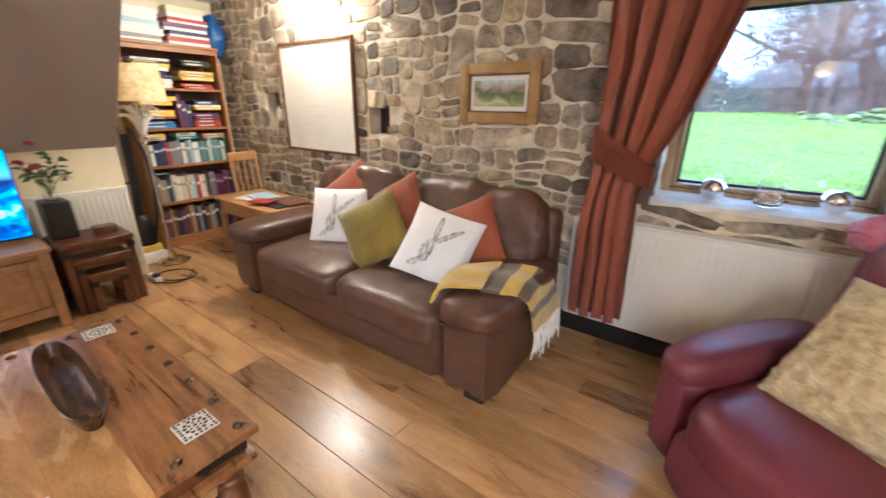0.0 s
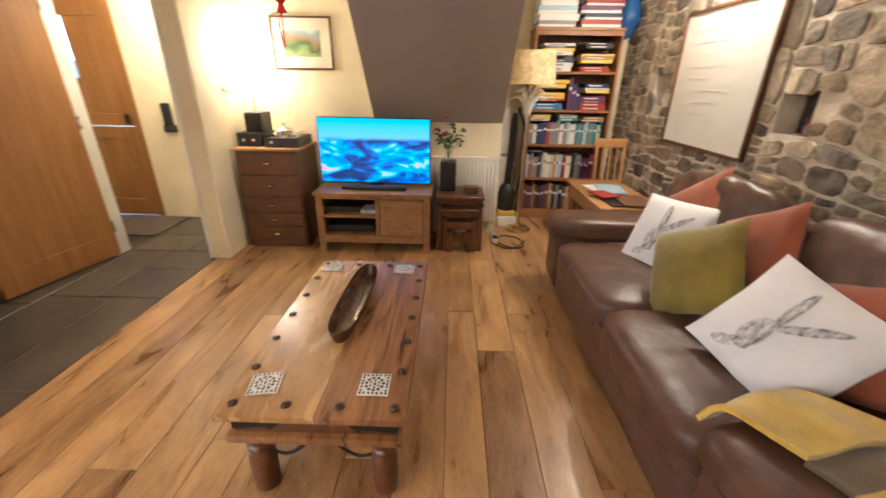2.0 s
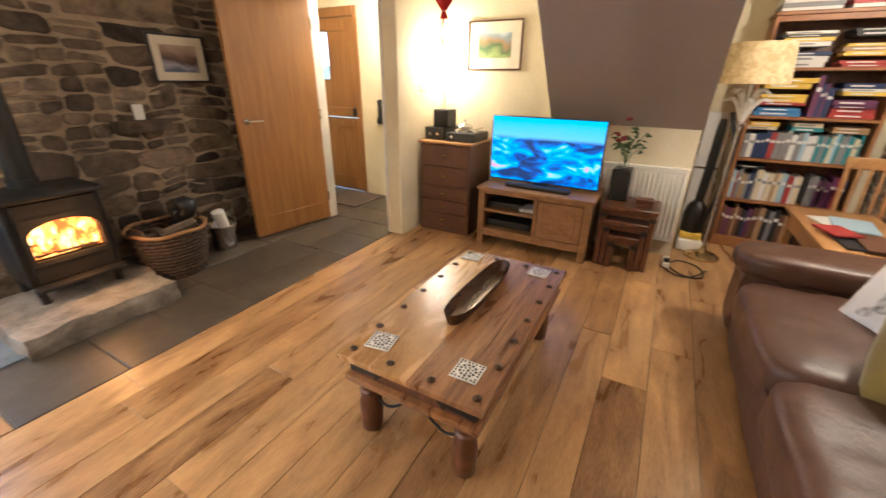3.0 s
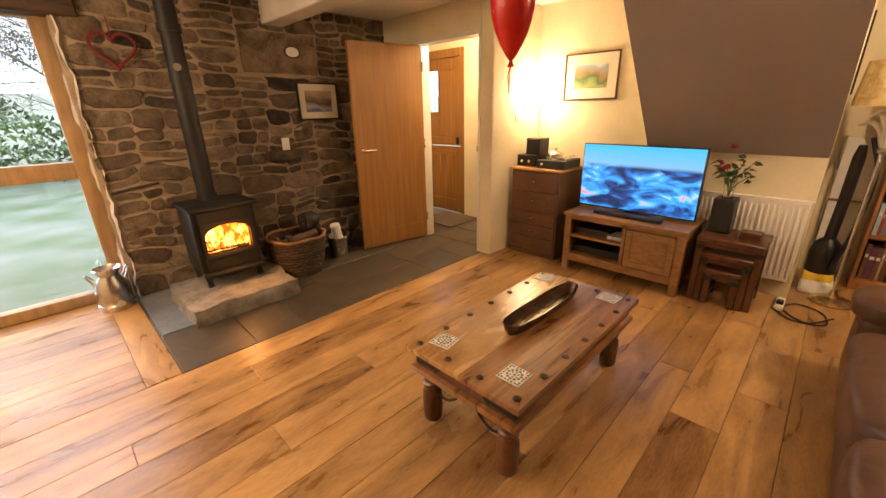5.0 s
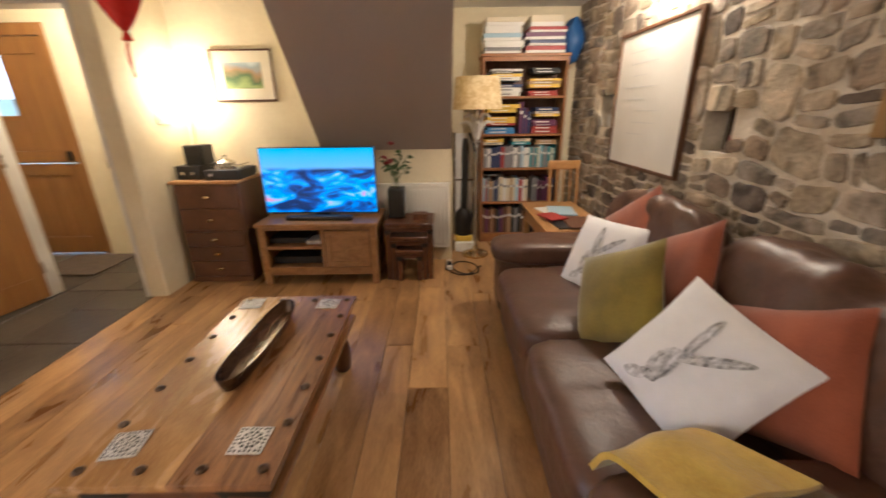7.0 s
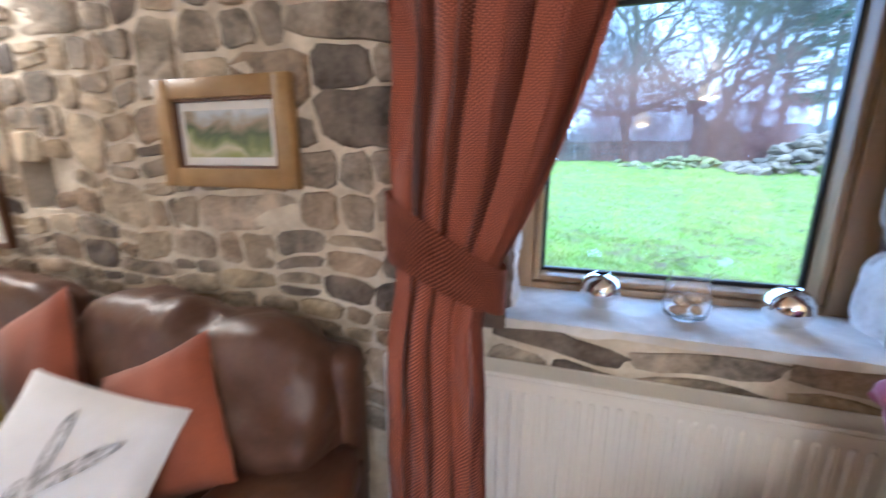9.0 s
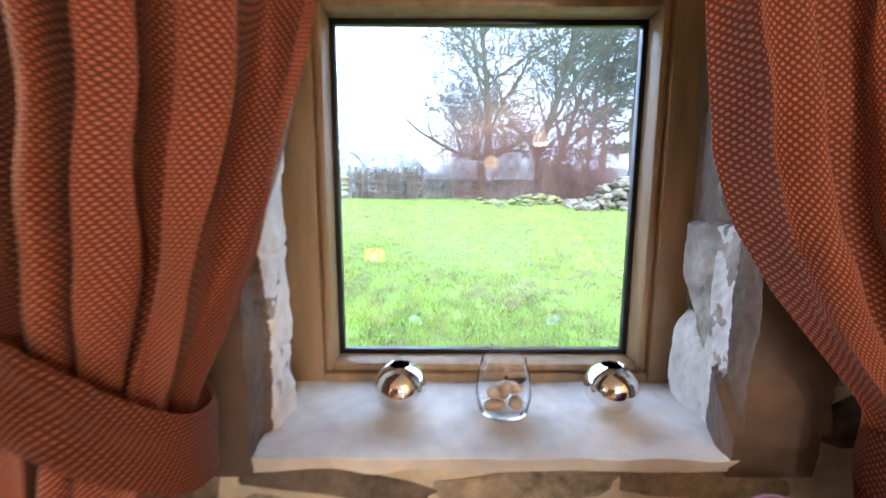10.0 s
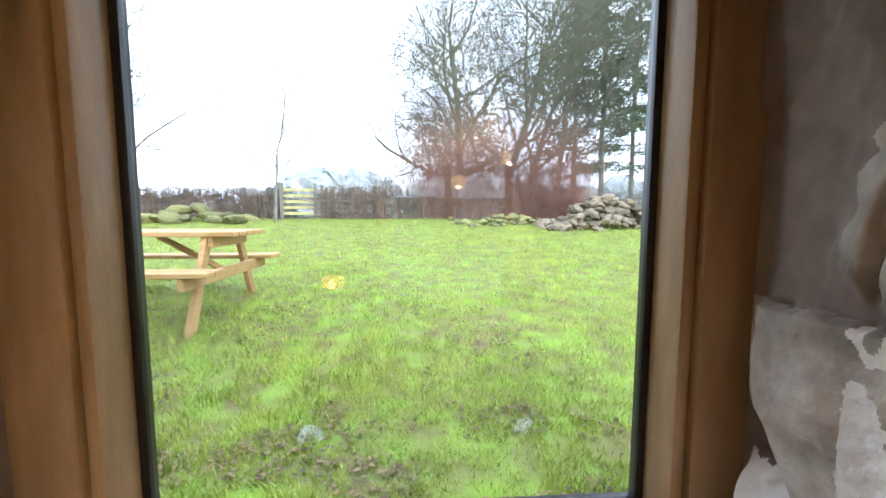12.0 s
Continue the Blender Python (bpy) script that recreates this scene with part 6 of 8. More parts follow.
wpart("tieback", tie_band(1.225, 1.57, (1.02, 0.92), (1.20, 1.06), 4.95), CURTAIN, right, "tieback band of the same fabric")


# ---- stove and hearth ----
def fire_material():
    m, n, l, b = nodes_of("burning_fire", 0.9)
    tc = n.new("ShaderNodeTexCoord")
    mp = n.new("ShaderNodeMapping")
    mp.inputs["Scale"].default_value = (11, 11, 6)
    l.new(tc.outputs["Object"], mp.inputs["Vector"])
    ns = n.new("ShaderNodeTexNoise")
    ns.inputs["Scale"].default_value = 1.6
    ns.inputs["Detail"].default_value = 4
    ns.inputs["Distortion"].default_value = 1.2
    l.new(mp.outputs[0], ns.inputs["Vector"])
    r = n.new("ShaderNodeValToRGB")
    e = r.color_ramp.elements
    e[0].position, e[0].color = 0.40, (0.55, 0.05, 0.003, 1)
    e[1].position, e[1].color = 0.66, (1.0, 0.62, 0.20, 1)
    x = e.new(0.53)
    x.color = (1.0, 0.30, 0.03, 1)
    l.new(ns.outputs[0], r.inputs[0])
    l.new(r.outputs[0], b.inputs["Emission Color"])
    b.inputs["Emission Strength"].default_value = 4.5
    b.inputs["Base Color"].default_value = (0.1, 0.02, 0.005, 1)
    return m


FIRE = fire_material()


def build_stove():
    s = thing("wood_stove", (-0.455, 0.44, 0.13), "black iron wood-burning stove with a lit fire", "stove")
    x0, x1, y0, y1 = -0.70, -0.215, 0.26, 0.655
    wpart("body", a_box(x0 + 0.02, x1 - 0.02, y0, y1 - 0.09, 0.24, 0.725, 0.01, 2), IRON, s)
    for a, b in ((x0 + 0.02, -0.622), (-0.292, x1 - 0.02)):
        wpart("front_cheek", a_box(a, b, y1 - 0.092, y1 - 0.03, 0.24, 0.725, 0.006), IRON, s)
    wpart("top_plate", a_box(x0, x1, y0 - 0.01, y1 + 0.015, 0.725, 0.752, 0.009, 2), IRON, s)
    wpart("ash_lip", a_box(x0 + 0.03, x1 - 0.03, y1 - 0.06, y1 + 0.05, 0.225, 0.25, 0.008, 2), IRON, s)
    for x in (x0 + 0.035, x1 - 0.075):
        for y in (y0 + 0.02, y1 - 0.07):
            wpart("leg", tube(bmesh.new(), curve([(x + 0.02, y + 0.02, 0.25), (x + 0.022, y + 0.022, 0.19), (x + 0.018, y + 0.03, 0.128)], 3), [0.026, 0.025, 0.024, 0.022, 0.02, 0.021, 0.024], 8), IRON, s)
    d = wpart("door_panel", a_box(x0 + 0.055, x1 - 0.055, y1 - 0.03, y1 - 0.022, 0.255, 0.362, 0.003), IRON, s)
    wpart("door_panel", a_box(x0 + 0.055, x1 - 0.055, y1 - 0.03, y1 - 0.008, 0.625, 0.715, 0.004), IRON, s)
    bm = bmesh.new()
    n = 16
    w, z0, h, arch = 0.325, 0.388, 0.215, 0.075
    ring = [(-w / 2, 0), (w / 2, 0)] + [(w / 2 * math.cos(math.pi * k / n), h - arch + arch * math.sin(math.pi * k / n)) for k in range(n + 1)]
    big = [(-0.185, -0.03), (0.185, -0.03)] + [(0.185 if k < n / 2 - 2 else (-0.185 if k > n / 2 + 2 else 0.37 * (n / 2 - k) / n * 2), 0.13 if k == 0 or k == n else 0.245) for k in range(n + 1)]
    f = [bm.verts.new((-0.4575 + u, y1 - 0.004, z0 + v)) for u, v in ring]
    g = [bm.verts.new((-0.4575 + u, y1 - 0.004, z0 + v)) for u, v in big]
    fb = [bm.verts.new((-0.4575 + u, y1 - 0.03, z0 + v)) for u, v in ring]
    k = len(ring)
    for i in range(k):
        j = (i + 1) % k
        bm.faces.new((f[i], f[j], g[j], g[i]))
        bm.faces.new((f[i], fb[i], fb[j], f[j]))
    wpart("door", bm, IRON, s, "arched cast iron door")
    bm = slab_from(bmesh.new(), [(-0.4575 + u * 1.02, z0 - 0.003 + v * 1.02) for u, v in ring], 0.01, "y")
    bmesh.ops.translate(bm, verts=bm.verts, vec=(0, y1 - 0.085, 0))
    wpart("fire", bm, FIRE, s, "bright orange flames")
    for q, x in enumerate((-0.55, -0.46, -0.37)):
        wpart("log", rod(bmesh.new(), (x - 0.05, y1 - 0.06, 0.40 + 0.012 * q), (x + 0.06, y1 - 0.052, 0.412), 0.017, seg=8), DARK_BEAM, s, "charred log")
    for q in range(7):
        bm = bmesh.new()
        x = -0.585 + q * 0.043
        h = 0.07 + 0.06 * abs(noise.noise(Vector((q * 1.7, 0.3, 0))) * 2)
        lathe(bm, [(0.0, 0.40), (0.024, 0.42), (0.02, 0.40 + h * 0.6), (0.007, 0.40 + h), (0, 0.40 + h * 1.12)], 8, (x, y1 - 0.058, 0))
        wpart("flame", bm, FIRE, s, "flame")
    wpart("handle", rod(bmesh.new(), (x1 - 0.075, y1 + 0.0, 0.50), (x1 - 0.075, y1 + 0.03, 0.50), 0.008), STEEL, s)
    p = wpart("flue_pipe", rod(bmesh.new(), (-0.44, 0.36, 0.75), (-0.44, 0.36, CEIL), 0.064, seg=28), IRON, s, "black flue pipe")
    for z, r in ((0.775, 0.072), (1.62, 0.068), (1.95, 0.075)):
        wpart("collar", rod(bmesh.new(), (-0.44, 0.36, z - 0.025), (-0.44, 0.36, z + 0.025), r, seg=28), IRON, p)
    wpart("flue_dial", rod(bmesh.new(), (-0.424, 0.42, 1.70), (-0.42, 0.432, 1.70), 0.026, seg=20), STEEL, p, "round metal flue thermometer")


build_stove()
bulb("stove_fire_light", (-0.457, 0.72, 0.47), 5, 0.06, (1.0, 0.42, 0.1))


def rough_block(x0, x1, y0, y1, z0, z1, seed, amount, n=18, m=None):
    bm = bmesh.new()
    bmesh.ops.create_cube(bm, size=1)
    bmesh.ops.subdivide_edges(bm, edges=list(bm.edges), cuts=n, use_grid_fill=True)
    for v in bm.verts:
        p = Vector((v.co.x * (x1 - x0) + (x0 + x1) / 2, v.co.y * (y1 - y0) + (y0 + y1) / 2, v.co.z * (z1 - z0) + (z0 + z1) / 2))
        k = noise.noise_vector(p * 5 + Vector((seed, 0, 0))) * amount + noise.noise_vector(p * 19 + Vector((0, seed, 0))) * amount * 0.35
        k.z *= 0.35 if v.co.z > 0.49 else (0.0 if v.co.z < -0.49 else 1)
        v.co = p + k
    if m:
        bm.transform(m)
    return bm


single("hearth_stone", rough_block(-0.80, -0.05, -0.36, 0.30, 0, 0.128, 2, 0.035, 16), HEARTH, "rough pale stone hearth slab under the stove", "hearth", (0, 0.66, 0), rz=0)
single("slate_tile", a_box(-0.1, 0.135, 0.07, 0.9, -0.004, 0.012, 0.003), surface("blue_grey_slate", (0.12, 0.14, 0.16), (0.24, 0.27, 0.30), 0.45, 5, (1, 1, 1), 0.2, 40), "blue-grey slate beside the hearth", "slate")

WICKER = surface("dark_wicker", (0.02, 0.011, 0.006), (0.085, 0.045, 0.022), 0.7, 20, (1, 1, 1), 0.4, 90, by_object=0.3)
BARK = surface("log_bark", (0.04, 0.028, 0.02), (0.15, 0.11, 0.075), 0.9, 10, (1, 1, 1), 0.6, 50, by_object=0.3)
CUT = surface("cut_log_end", (0.35, 0.22, 0.1), (0.52, 0.36, 0.18), 0.8, 12, (1, 1, 1), 0.2, 60)


def build_basket():
    b = thing("log_basket", (-1.04, 0.50, 0), "round dark wicker basket of logs beside the stove", "basket")
    seg = 44
    for r in range(13):
        z = 0.012 + r * 0.0265
        rad = 0.19 + 0.055 * (r / 12) ** 0.8
        bm = bmesh.new()
        ring = [Vector(((rad + 0.006 * (1 if (k + r) % 2 else -1)) * math.cos(2 * math.pi * k / seg), (rad + 0.006 * (1 if (k + r) % 2 else -1)) * math.sin(2 * math.pi * k / seg), z)) for k in range(seg)]
        tube(bm, ring + [ring[0]], 0.0125, 6)
        part("weave", bm, WICKER, b)
    part("floor_disc", lathe(bmesh.new(), [(0, 0.004), (0.17, 0.004), (0.17, 0.016), (0, 0.016)], 24), WICKER, b)
    part("rim", tube(bmesh.new(), [(0.25 * math.cos(2 * math.pi * k / 32), 0.25 * math.sin(2 * math.pi * k / 32), 0.345 + 0.008 * math.sin(k)) for k in range(33)], 0.014, 8), OAK_LIGHT, b, "paler woven rim")
    for a in (0.3, 3.4):
        c = Vector((0.235 * math.cos(a), 0.235 * math.sin(a), 0.32))
        t = Vector((-math.sin(a), math.cos(a), 0))
        part("handle", tube(bmesh.new(), curve([c - t * 0.07, c - t * 0.05 + Vector((0, 0, 0.07)), c + t * 0.05 + Vector((0, 0, 0.07)), c + t * 0.07], 5), 0.011, 7), WICKER, b)
    rng = random.Random(5)
    for k in range(9):
        a, q = rng.uniform(0, 6.28), rng.uniform(0.0, 0.10)
        z = 0.17 + 0.06 * (k // 4) + rng.uniform(0, 0.03)
        d = Vector((math.cos(a + 1.2), math.sin(a + 1.2), rng.uniform(-0.2, 0.35))) * 0.12
        c = Vector((q * math.cos(a), q * math.sin(a), z))
        lg = thing("firewood_log", (-1.04, 0.50, 0.03), "split firewood log lying in the wicker basket", "log", "logs in the basket")
        part("bark", rod(bmesh.new(), c - d, c + d, 0.042, 0.038, 9), BARK, lg)
        part("cut_end", rod(bmesh.new(), c + d, c + d * 1.03, 0.034, 0.034, 9), CUT, lg, "pale cut end")


build_basket()
gl = thing("gloves", (-1.17, 0.44, 0.30), "dark crumpled gauntlet gloves on the log basket", "gloves")
bm = bmesh.new()
puff(bm, -0.07, 0.07, -0.06, 0.06, 0.0, 0.15, 2.2, 14, 0.05, 4)
part("glove", bm, BLACK, gl)
bm = bmesh.new()
puff(bm, -0.10, 0.02, -0.03, 0.06, 0.05, 0.20, 2.0, 12, 0.06, 6)
part("glove", bm, BLACK, gl)
bk = thing("coal_bucket", (-1.50, 0.42, 0), "small galvanised bucket with kindling by the door", "bucket")
part("pail", lathe(bmesh.new(), [(0, 0), (0.085, 0), (0.105, 0.2), (0.112, 0.205), (0.108, 0.212), (0.1, 0.2), (0.08, 0.01), (0, 0.01)], 24), STEEL, bk)
part("handle", tube(bmesh.new(), [(0.106 * math.cos(a), 0.03, 0.205 + 0.09 * math.sin(a)) for a in [math.pi * k / 12 for k in range(13)]], 0.004, 6), STEEL, bk)
pp = thing("newspaper", (-1.50, 0.42, 0.13), "rolled pale newspaper in the bucket", "newspaper")
part("roll", rod(bmesh.new(), (-0.02, 0, 0), (0.03, 0.02, 0.2), 0.045, 0.05, 12), PAPER, pp)
bm = bmesh.new()
puff(bm, -1.36, -1.22, 0.2, 0.42, 0.0, 0.26, 5, 12, 0.012, 2)
sc = single("coal_scuttle", bm, IRON, "squat black coal scuttle against the stone wall", "scuttle")

ch = thing("milk_churn", (0.27, 0.14, 0), "small silver milk churn with a wire handle by the glazing", "churn")
part("body", lathe(bmesh.new(), [(0, 0), (0.105, 0), (0.11, 0.01), (0.108, 0.20), (0.07, 0.265), (0.068, 0.29), (0.09, 0.325), (0.086, 0.328), (0.06, 0.29), (0, 0.27)], 28), STEEL, ch)
for a in (0.3, 3.44):
    c = Vector((0.1 * math.cos(a), 0.1 * math.sin(a), 0.22))
    part("handle", tube(bmesh.new(), curve([c, c * 1.35 + Vector((0, 0, 0.0)), c * 1.25 + Vector((0, 0, 0.03)), c * 0.86 + Vector((0, 0, 0.06))], 4), 0.006, 6), STEEL, ch)
part("hoop", tube(bmesh.new(), [(0.111 * math.cos(2 * math.pi * k / 28), 0.111 * math.sin(2 * math.pi * k / 28), 0.05) for k in range(29)], 0.006, 6), STEEL, ch)

ht = thing("wicker_heart", (-0.14, SOUTH + 0.05, 1.825), "red wicker heart hanging on the stone wall", "heart decoration")
bm = bmesh.new()
hp = [(0.008 * 16 * math.sin(t) ** 3, 0, 0.008 * (13 * math.cos(t) - 5 * math.cos(2 * t) - 2 * math.cos(3 * t) - math.cos(4 * t))) for t in [2 * math.pi * k / 48 for k in range(49)]]
tube(bm, hp, 0.011, 7)
part("hoop", bm, plain("red_wicker", (0.17, 0.012, 0.014), 0.7), ht)
part("cord", rod(bmesh.new(), (0, 0, 0.03), (0, -0.01, 0.2), 0.004, seg=6), plain("red_cord", (0.2, 0.02, 0.02), 0.8), ht)
pq = thing("oval_plaque", (-1.44, SOUTH + 0.03, 1.90), "oval cream enamel plaque with a black rim on the wall", "plaque")
for r, d, m in ((1.0, 0.0, BLACK), (0.82, 0.006, WHITE_METAL)):
    bm = lathe(bmesh.new(), [(0.05 * r, 0), (0.05 * r, 0.01), (0, 0.014)], 28)
    bm.transform(Matrix.Translation((0, d, 0)) @ Matrix.Rotation(radians(-90), 4, "X") @ Matrix.Diagonal((1.5, 1, 1, 1)))
    part("rim" if r == 1 else "face", bm, m, pq)
cd = thing("small_card", (-1.24, SOUTH + 0.07, 1.055), "small white card standing on the stone ledge", "card")
part("sheet", a_box(-0.035, 0.035, -0.004, 0.004, 0, 0.11, 0.001), PAPER, cd)


vt = thing("votive", (-1.68, NORTH + 0.055, 1.13), "small dark red glass votive in a wall niche", "candle holder")
part("glass", lathe(bmesh.new(), [(0, 0), (0.028, 0), (0.034, 0.01), (0.038, 0.085), (0.034, 0.085), (0.030, 0.012), (0, 0.01)], 20), plain("dark_red_glass", (0.20, 0.01, 0.02), 0.12), vt)
part("candle", lathe(bmesh.new(), [(0, 0.011), (0.028, 0.011), (0.028, 0.05), (0, 0.05)], 16), PAPER, vt, "short white candle")
jg = thing("jug", (-3.15, NORTH + 0.06, 1.20), "small pale grey stoneware jug in a wall niche", "jug")
part("body", lathe(bmesh.new(), [(0, 0), (0.036, 0), (0.05, 0.04), (0.045, 0.085), (0.03, 0.11), (0.034, 0.13), (0.030, 0.13), (0.026, 0.11), (0, 0.10)], 24), PEARL, jg)
part("handle", tube(bmesh.new(), curve([(0.03, 0, 0.115), (0.072, 0, 0.10), (0.07, 0, 0.06), (0.047, 0, 0.045)], 5), 0.006, 7), PEARL, jg)


# ---- doors ----
def build_door():
    d = thing("door_1", (-2.535, 0.64, 0), "plain oak veneer door standing open into the room", "door", rz=-10)
    d["kind"] = "structure"
    part("leaf", a_box(0.0, 0.785, -0.042, 0.0, 0.01, 1.985, 0.003), OAK, d)
    for y, s in ((0.004, 1), (-0.046, -1)):
        part("bottom_rail", a_box(0.075, 0.71, min(y, y - 0.008 * s), max(y, y - 0.008 * s), 0.03, 0.19, 0.002), OAK, d)
        h = part("handle", tube(bmesh.new(), curve([(0.715, y - 0.002 * s, 1.02), (0.715, y + 0.045 * s, 1.02), (0.69, y + 0.052 * s, 1.02), (0.60, y + 0.05 * s, 1.02)], 5), 0.009, 8), CHROME, d, "chrome lever handle")
        part("rose", rod(bmesh.new(), (0.715, y - 0.004 * s, 1.02), (0.715, y + 0.006 * s, 1.02), 0.025, seg=20), CHROME, h)
    for z in (0.2, 1.0, 1.75):
        part("hinge", rod(bmesh.new(), (-0.004, 0.004, z), (-0.004, 0.004, z + 0.09), 0.007), STEEL, d)


build_door()
WHITE_GLOSS = surface("white_gloss_paint", (0.66, 0.64, 0.6), (0.78, 0.76, 0.72), 0.35, 4, (1, 1, 1), 0.04, 50)
for name, a in (("trim", (-2.65, -2.508, 0.58, 0.632, 0, 2.02)), ("trim", (-2.65, -2.512, 1.395, 1.423, 0, 2.02)), ("trim", (-2.65, -2.51, 0.632, 1.395, 1.995, 2.03))):
    setting(name, a_box(*a, 0.004), WHITE_GLOSS, "white painted door lining", "door frame", True)

bm = a_box(-3.70, -3.54, 0.32, 1.42, -0.2, CEIL)
box(bm, -3.70, -3.54, -0.6, 0.32, 2.1, CEIL)
setting("wall_hall_west", bm, PLASTER, "cream plastered hall wall beside the outer door", "wall")


def build_outer_door():
    d = thing("door_2", (-3.58, -0.1, 0), "panelled honey oak outer door with a small window", "door")
    d["kind"] = "structure"
    X = -3.56
    for y0, y1 in ((-0.555, -0.46), (0.14, 0.245)):
        wpart("stile", a_box(X - 0.04, X, y0, y1, 0.01, 0.912, 0.004), OAK, d)
        wpart("stile", a_box(X - 0.04, X, y0, y1, 0.92, 2.0, 0.004), OAK, d)
    for z0, z1 in ((0.01, 0.18), (0.80, 0.912), (0.92, 1.03), (1.86, 2.0)):
        wpart("rail", a_box(X - 0.04, X - 0.001, -0.46, 0.14, z0, z1, 0.004), OAK, d)
    for k in range(4):
        y = -0.46 + k * 0.15
        wpart("board", a_box(X - 0.03, X - 0.012, y + 0.001, y + 0.149, 0.18, 0.80, 0.003), OAK, d)
    wpart("board", a_box(X - 0.03, X - 0.012, -0.46, -0.16, 1.03, 1.35, 0.003), OAK, d)
    wpart("board", a_box(X - 0.03, X - 0.012, -0.158, 0.14, 1.03, 1.86, 0.003), OAK, d)
    p = wpart("pane", a_box(X - 0.028, X - 0.022, -0.46, -0.158, 1.35, 1.86), GLASS, d)
    p.visible_shadow = False
    for y in (-0.46, -0.176):
        wpart("glazing_bead", a_box(X - 0.02, X - 0.006, y, y + 0.018, 1.35, 1.86, 0.003), OAK, d)
    wpart("latch", a_box(X, X + 0.02, 0.17, 0.21, 0.94, 1.03, 0.004), IRON, d)
    for a in ((0.252, 0.32, 0, 2.1), (-0.64, -0.562, 0, 2.1)):
        setting("trim", a_box(X - 0.08, X + 0.02, a[0], a[1], a[2], a[3], 0.004), OAK, "oak door frame", "door frame")
    setting("trim", a_box(X - 0.08, X + 0.02, -0.56, 0.25, 2.003, 2.1, 0.004), OAK, "oak door frame head", "door frame")


build_outer_door()
mat = single("door_mat", rough_block(-3.5, -2.95, 0.02, 0.62, 0.0, 0.014, 6, 0.008, 8), surface("brown_coir", (0.06, 0.042, 0.028), (0.13, 0.095, 0.065), 0.95, 30, (1, 1, 1), 0.8, 120), "brown coir mat inside the outer door", "door mat")
ph = thing("wall_phone", (-3.54, 0.62, 1.0), "black handset in a cradle on the hall wall", "telephone")
part("cradle", a_box(0, 0.04, -0.06, 0.06, -0.13, -0.06, 0.01, 2), BLACK, ph)
part("handset", a_box(0.005, 0.05, -0.04, 0.04, -0.08, 0.14, 0.015, 2), BLACK, ph)

# ---- glazed opening beside the stove ----
gz_ = thing("window_2", (1.2, -0.12, 0), "tall oak-framed glazed screen onto the gravel", "window")
gz_["kind"] = "structure"
for x0, x1 in ((0.15, 0.245), (1.14, 1.24), (2.105, 2.2)):
    bar(gz_, "window_frame", x0, x1, -0.18, -0.08, 0.0, 2.12, OAK_FRAME)
for x0, x1 in ((0.245, 1.14), (1.24, 2.105)):
    for z0, z1 in ((0.0, 0.085), (0.96, 1.08), (2.0, 2.12)):
        bar(gz_, "window_frame", x0, x1, -0.179, -0.081, z0, z1, OAK_FRAME)
    for z0, z1 in ((0.085, 0.96), (1.08, 2.0)):
        p = wpart("pane", a_box(x0 - 0.003, x1 + 0.003, -0.133, -0.127, z0 - 0.003, z1 + 0.003), GLASS, gz_)
        p.visible_shadow = False
bm = bmesh.new()
nz = 46
rows = []
for j in range(nz + 1):
    z = 2.0 * j / nz
    row = []
    for i in range(7):
        f = i / 6
        y = -0.079 + f * (SOUTH + 0.079 + 0.035)
        row.append(bm.verts.new((GX0 - 0.028 + (1 - f) * 0.03 + 0.03 * noise.noise(Vector((0, y * 8, z * 6))) + 0.012 * noise.noise(Vector((2, y * 22, z * 21))), y, z)))
    rows.append(row)
for p, q in zip(rows, rows[1:]):
    for i in range(6):
        bm.faces.new((p[i], p[i + 1], q[i + 1], q[i]))
setting("screen_reveal", bm, WHITEWASH, "lumpy whitewashed edge of the stone wall", "reveal", True)


# pendants in the east of the room
for k, (x, y, z) in enumerate(((1.65, 2.06, 2.0), (1.22, 1.06, 1.83))):
    p = thing("pendant_lamp", (x, y, z), "small lit cream pendant lamp", "pendant lamp", "pendant lamps")
    part("shade", lathe(bmesh.new(), [(0.10, -0.06), (0.085, 0.05), (0.03, 0.09), (0.028, 0.088), (0.083, 0.048), (0.098, -0.06)], 24), glowing("pendant_glow", (1, 0.72, 0.38), 3), p).visible_shadow = False
    part("flex", rod(bmesh.new(), (0, 0, 0.09), (0, 0, CEIL - z), 0.004, seg=6), BLACK, p)

setting("baseboard", a_box(-0.2, 1.7, NORTH - 0.026, NORTH + 0.01, 0, 0.11, 0.004), IRON, "low dark slate baseboard under the radiator", "baseboard")


# ---- outside ----
def smooth(a, b, v):
    f = max(0, min(1, (v - a) / (b - a)))
    return f * f * (3 - 2 * f)


def ground_z(x, y):
    if y < -0.42:
        return -0.06 + 0.02 * noise.noise(Vector((x * 0.4, y * 0.4, 0))) + 0.04 * max(0, -y - 8)
    if y < 5.56 and -4.4 < x < 2.7:
        return -0.3
    rise_ = 0.26 + 0.092 * (min(y, 16.6) - 5.56) - 0.02 * max(0, min(y, 60) - 17.5)
    return rise_ + 0.025 * noise.noise(Vector((x * 0.5, y * 0.5, 3))) * smooth(5.6, 7, y)


def afield(across, away):
    """A place on the lawn from the window: a share across the outlook, and metres away."""
    return 0.681 + away * (0.068 + 0.998 * across), 4.808 + away * (0.998 - 0.068 * across)


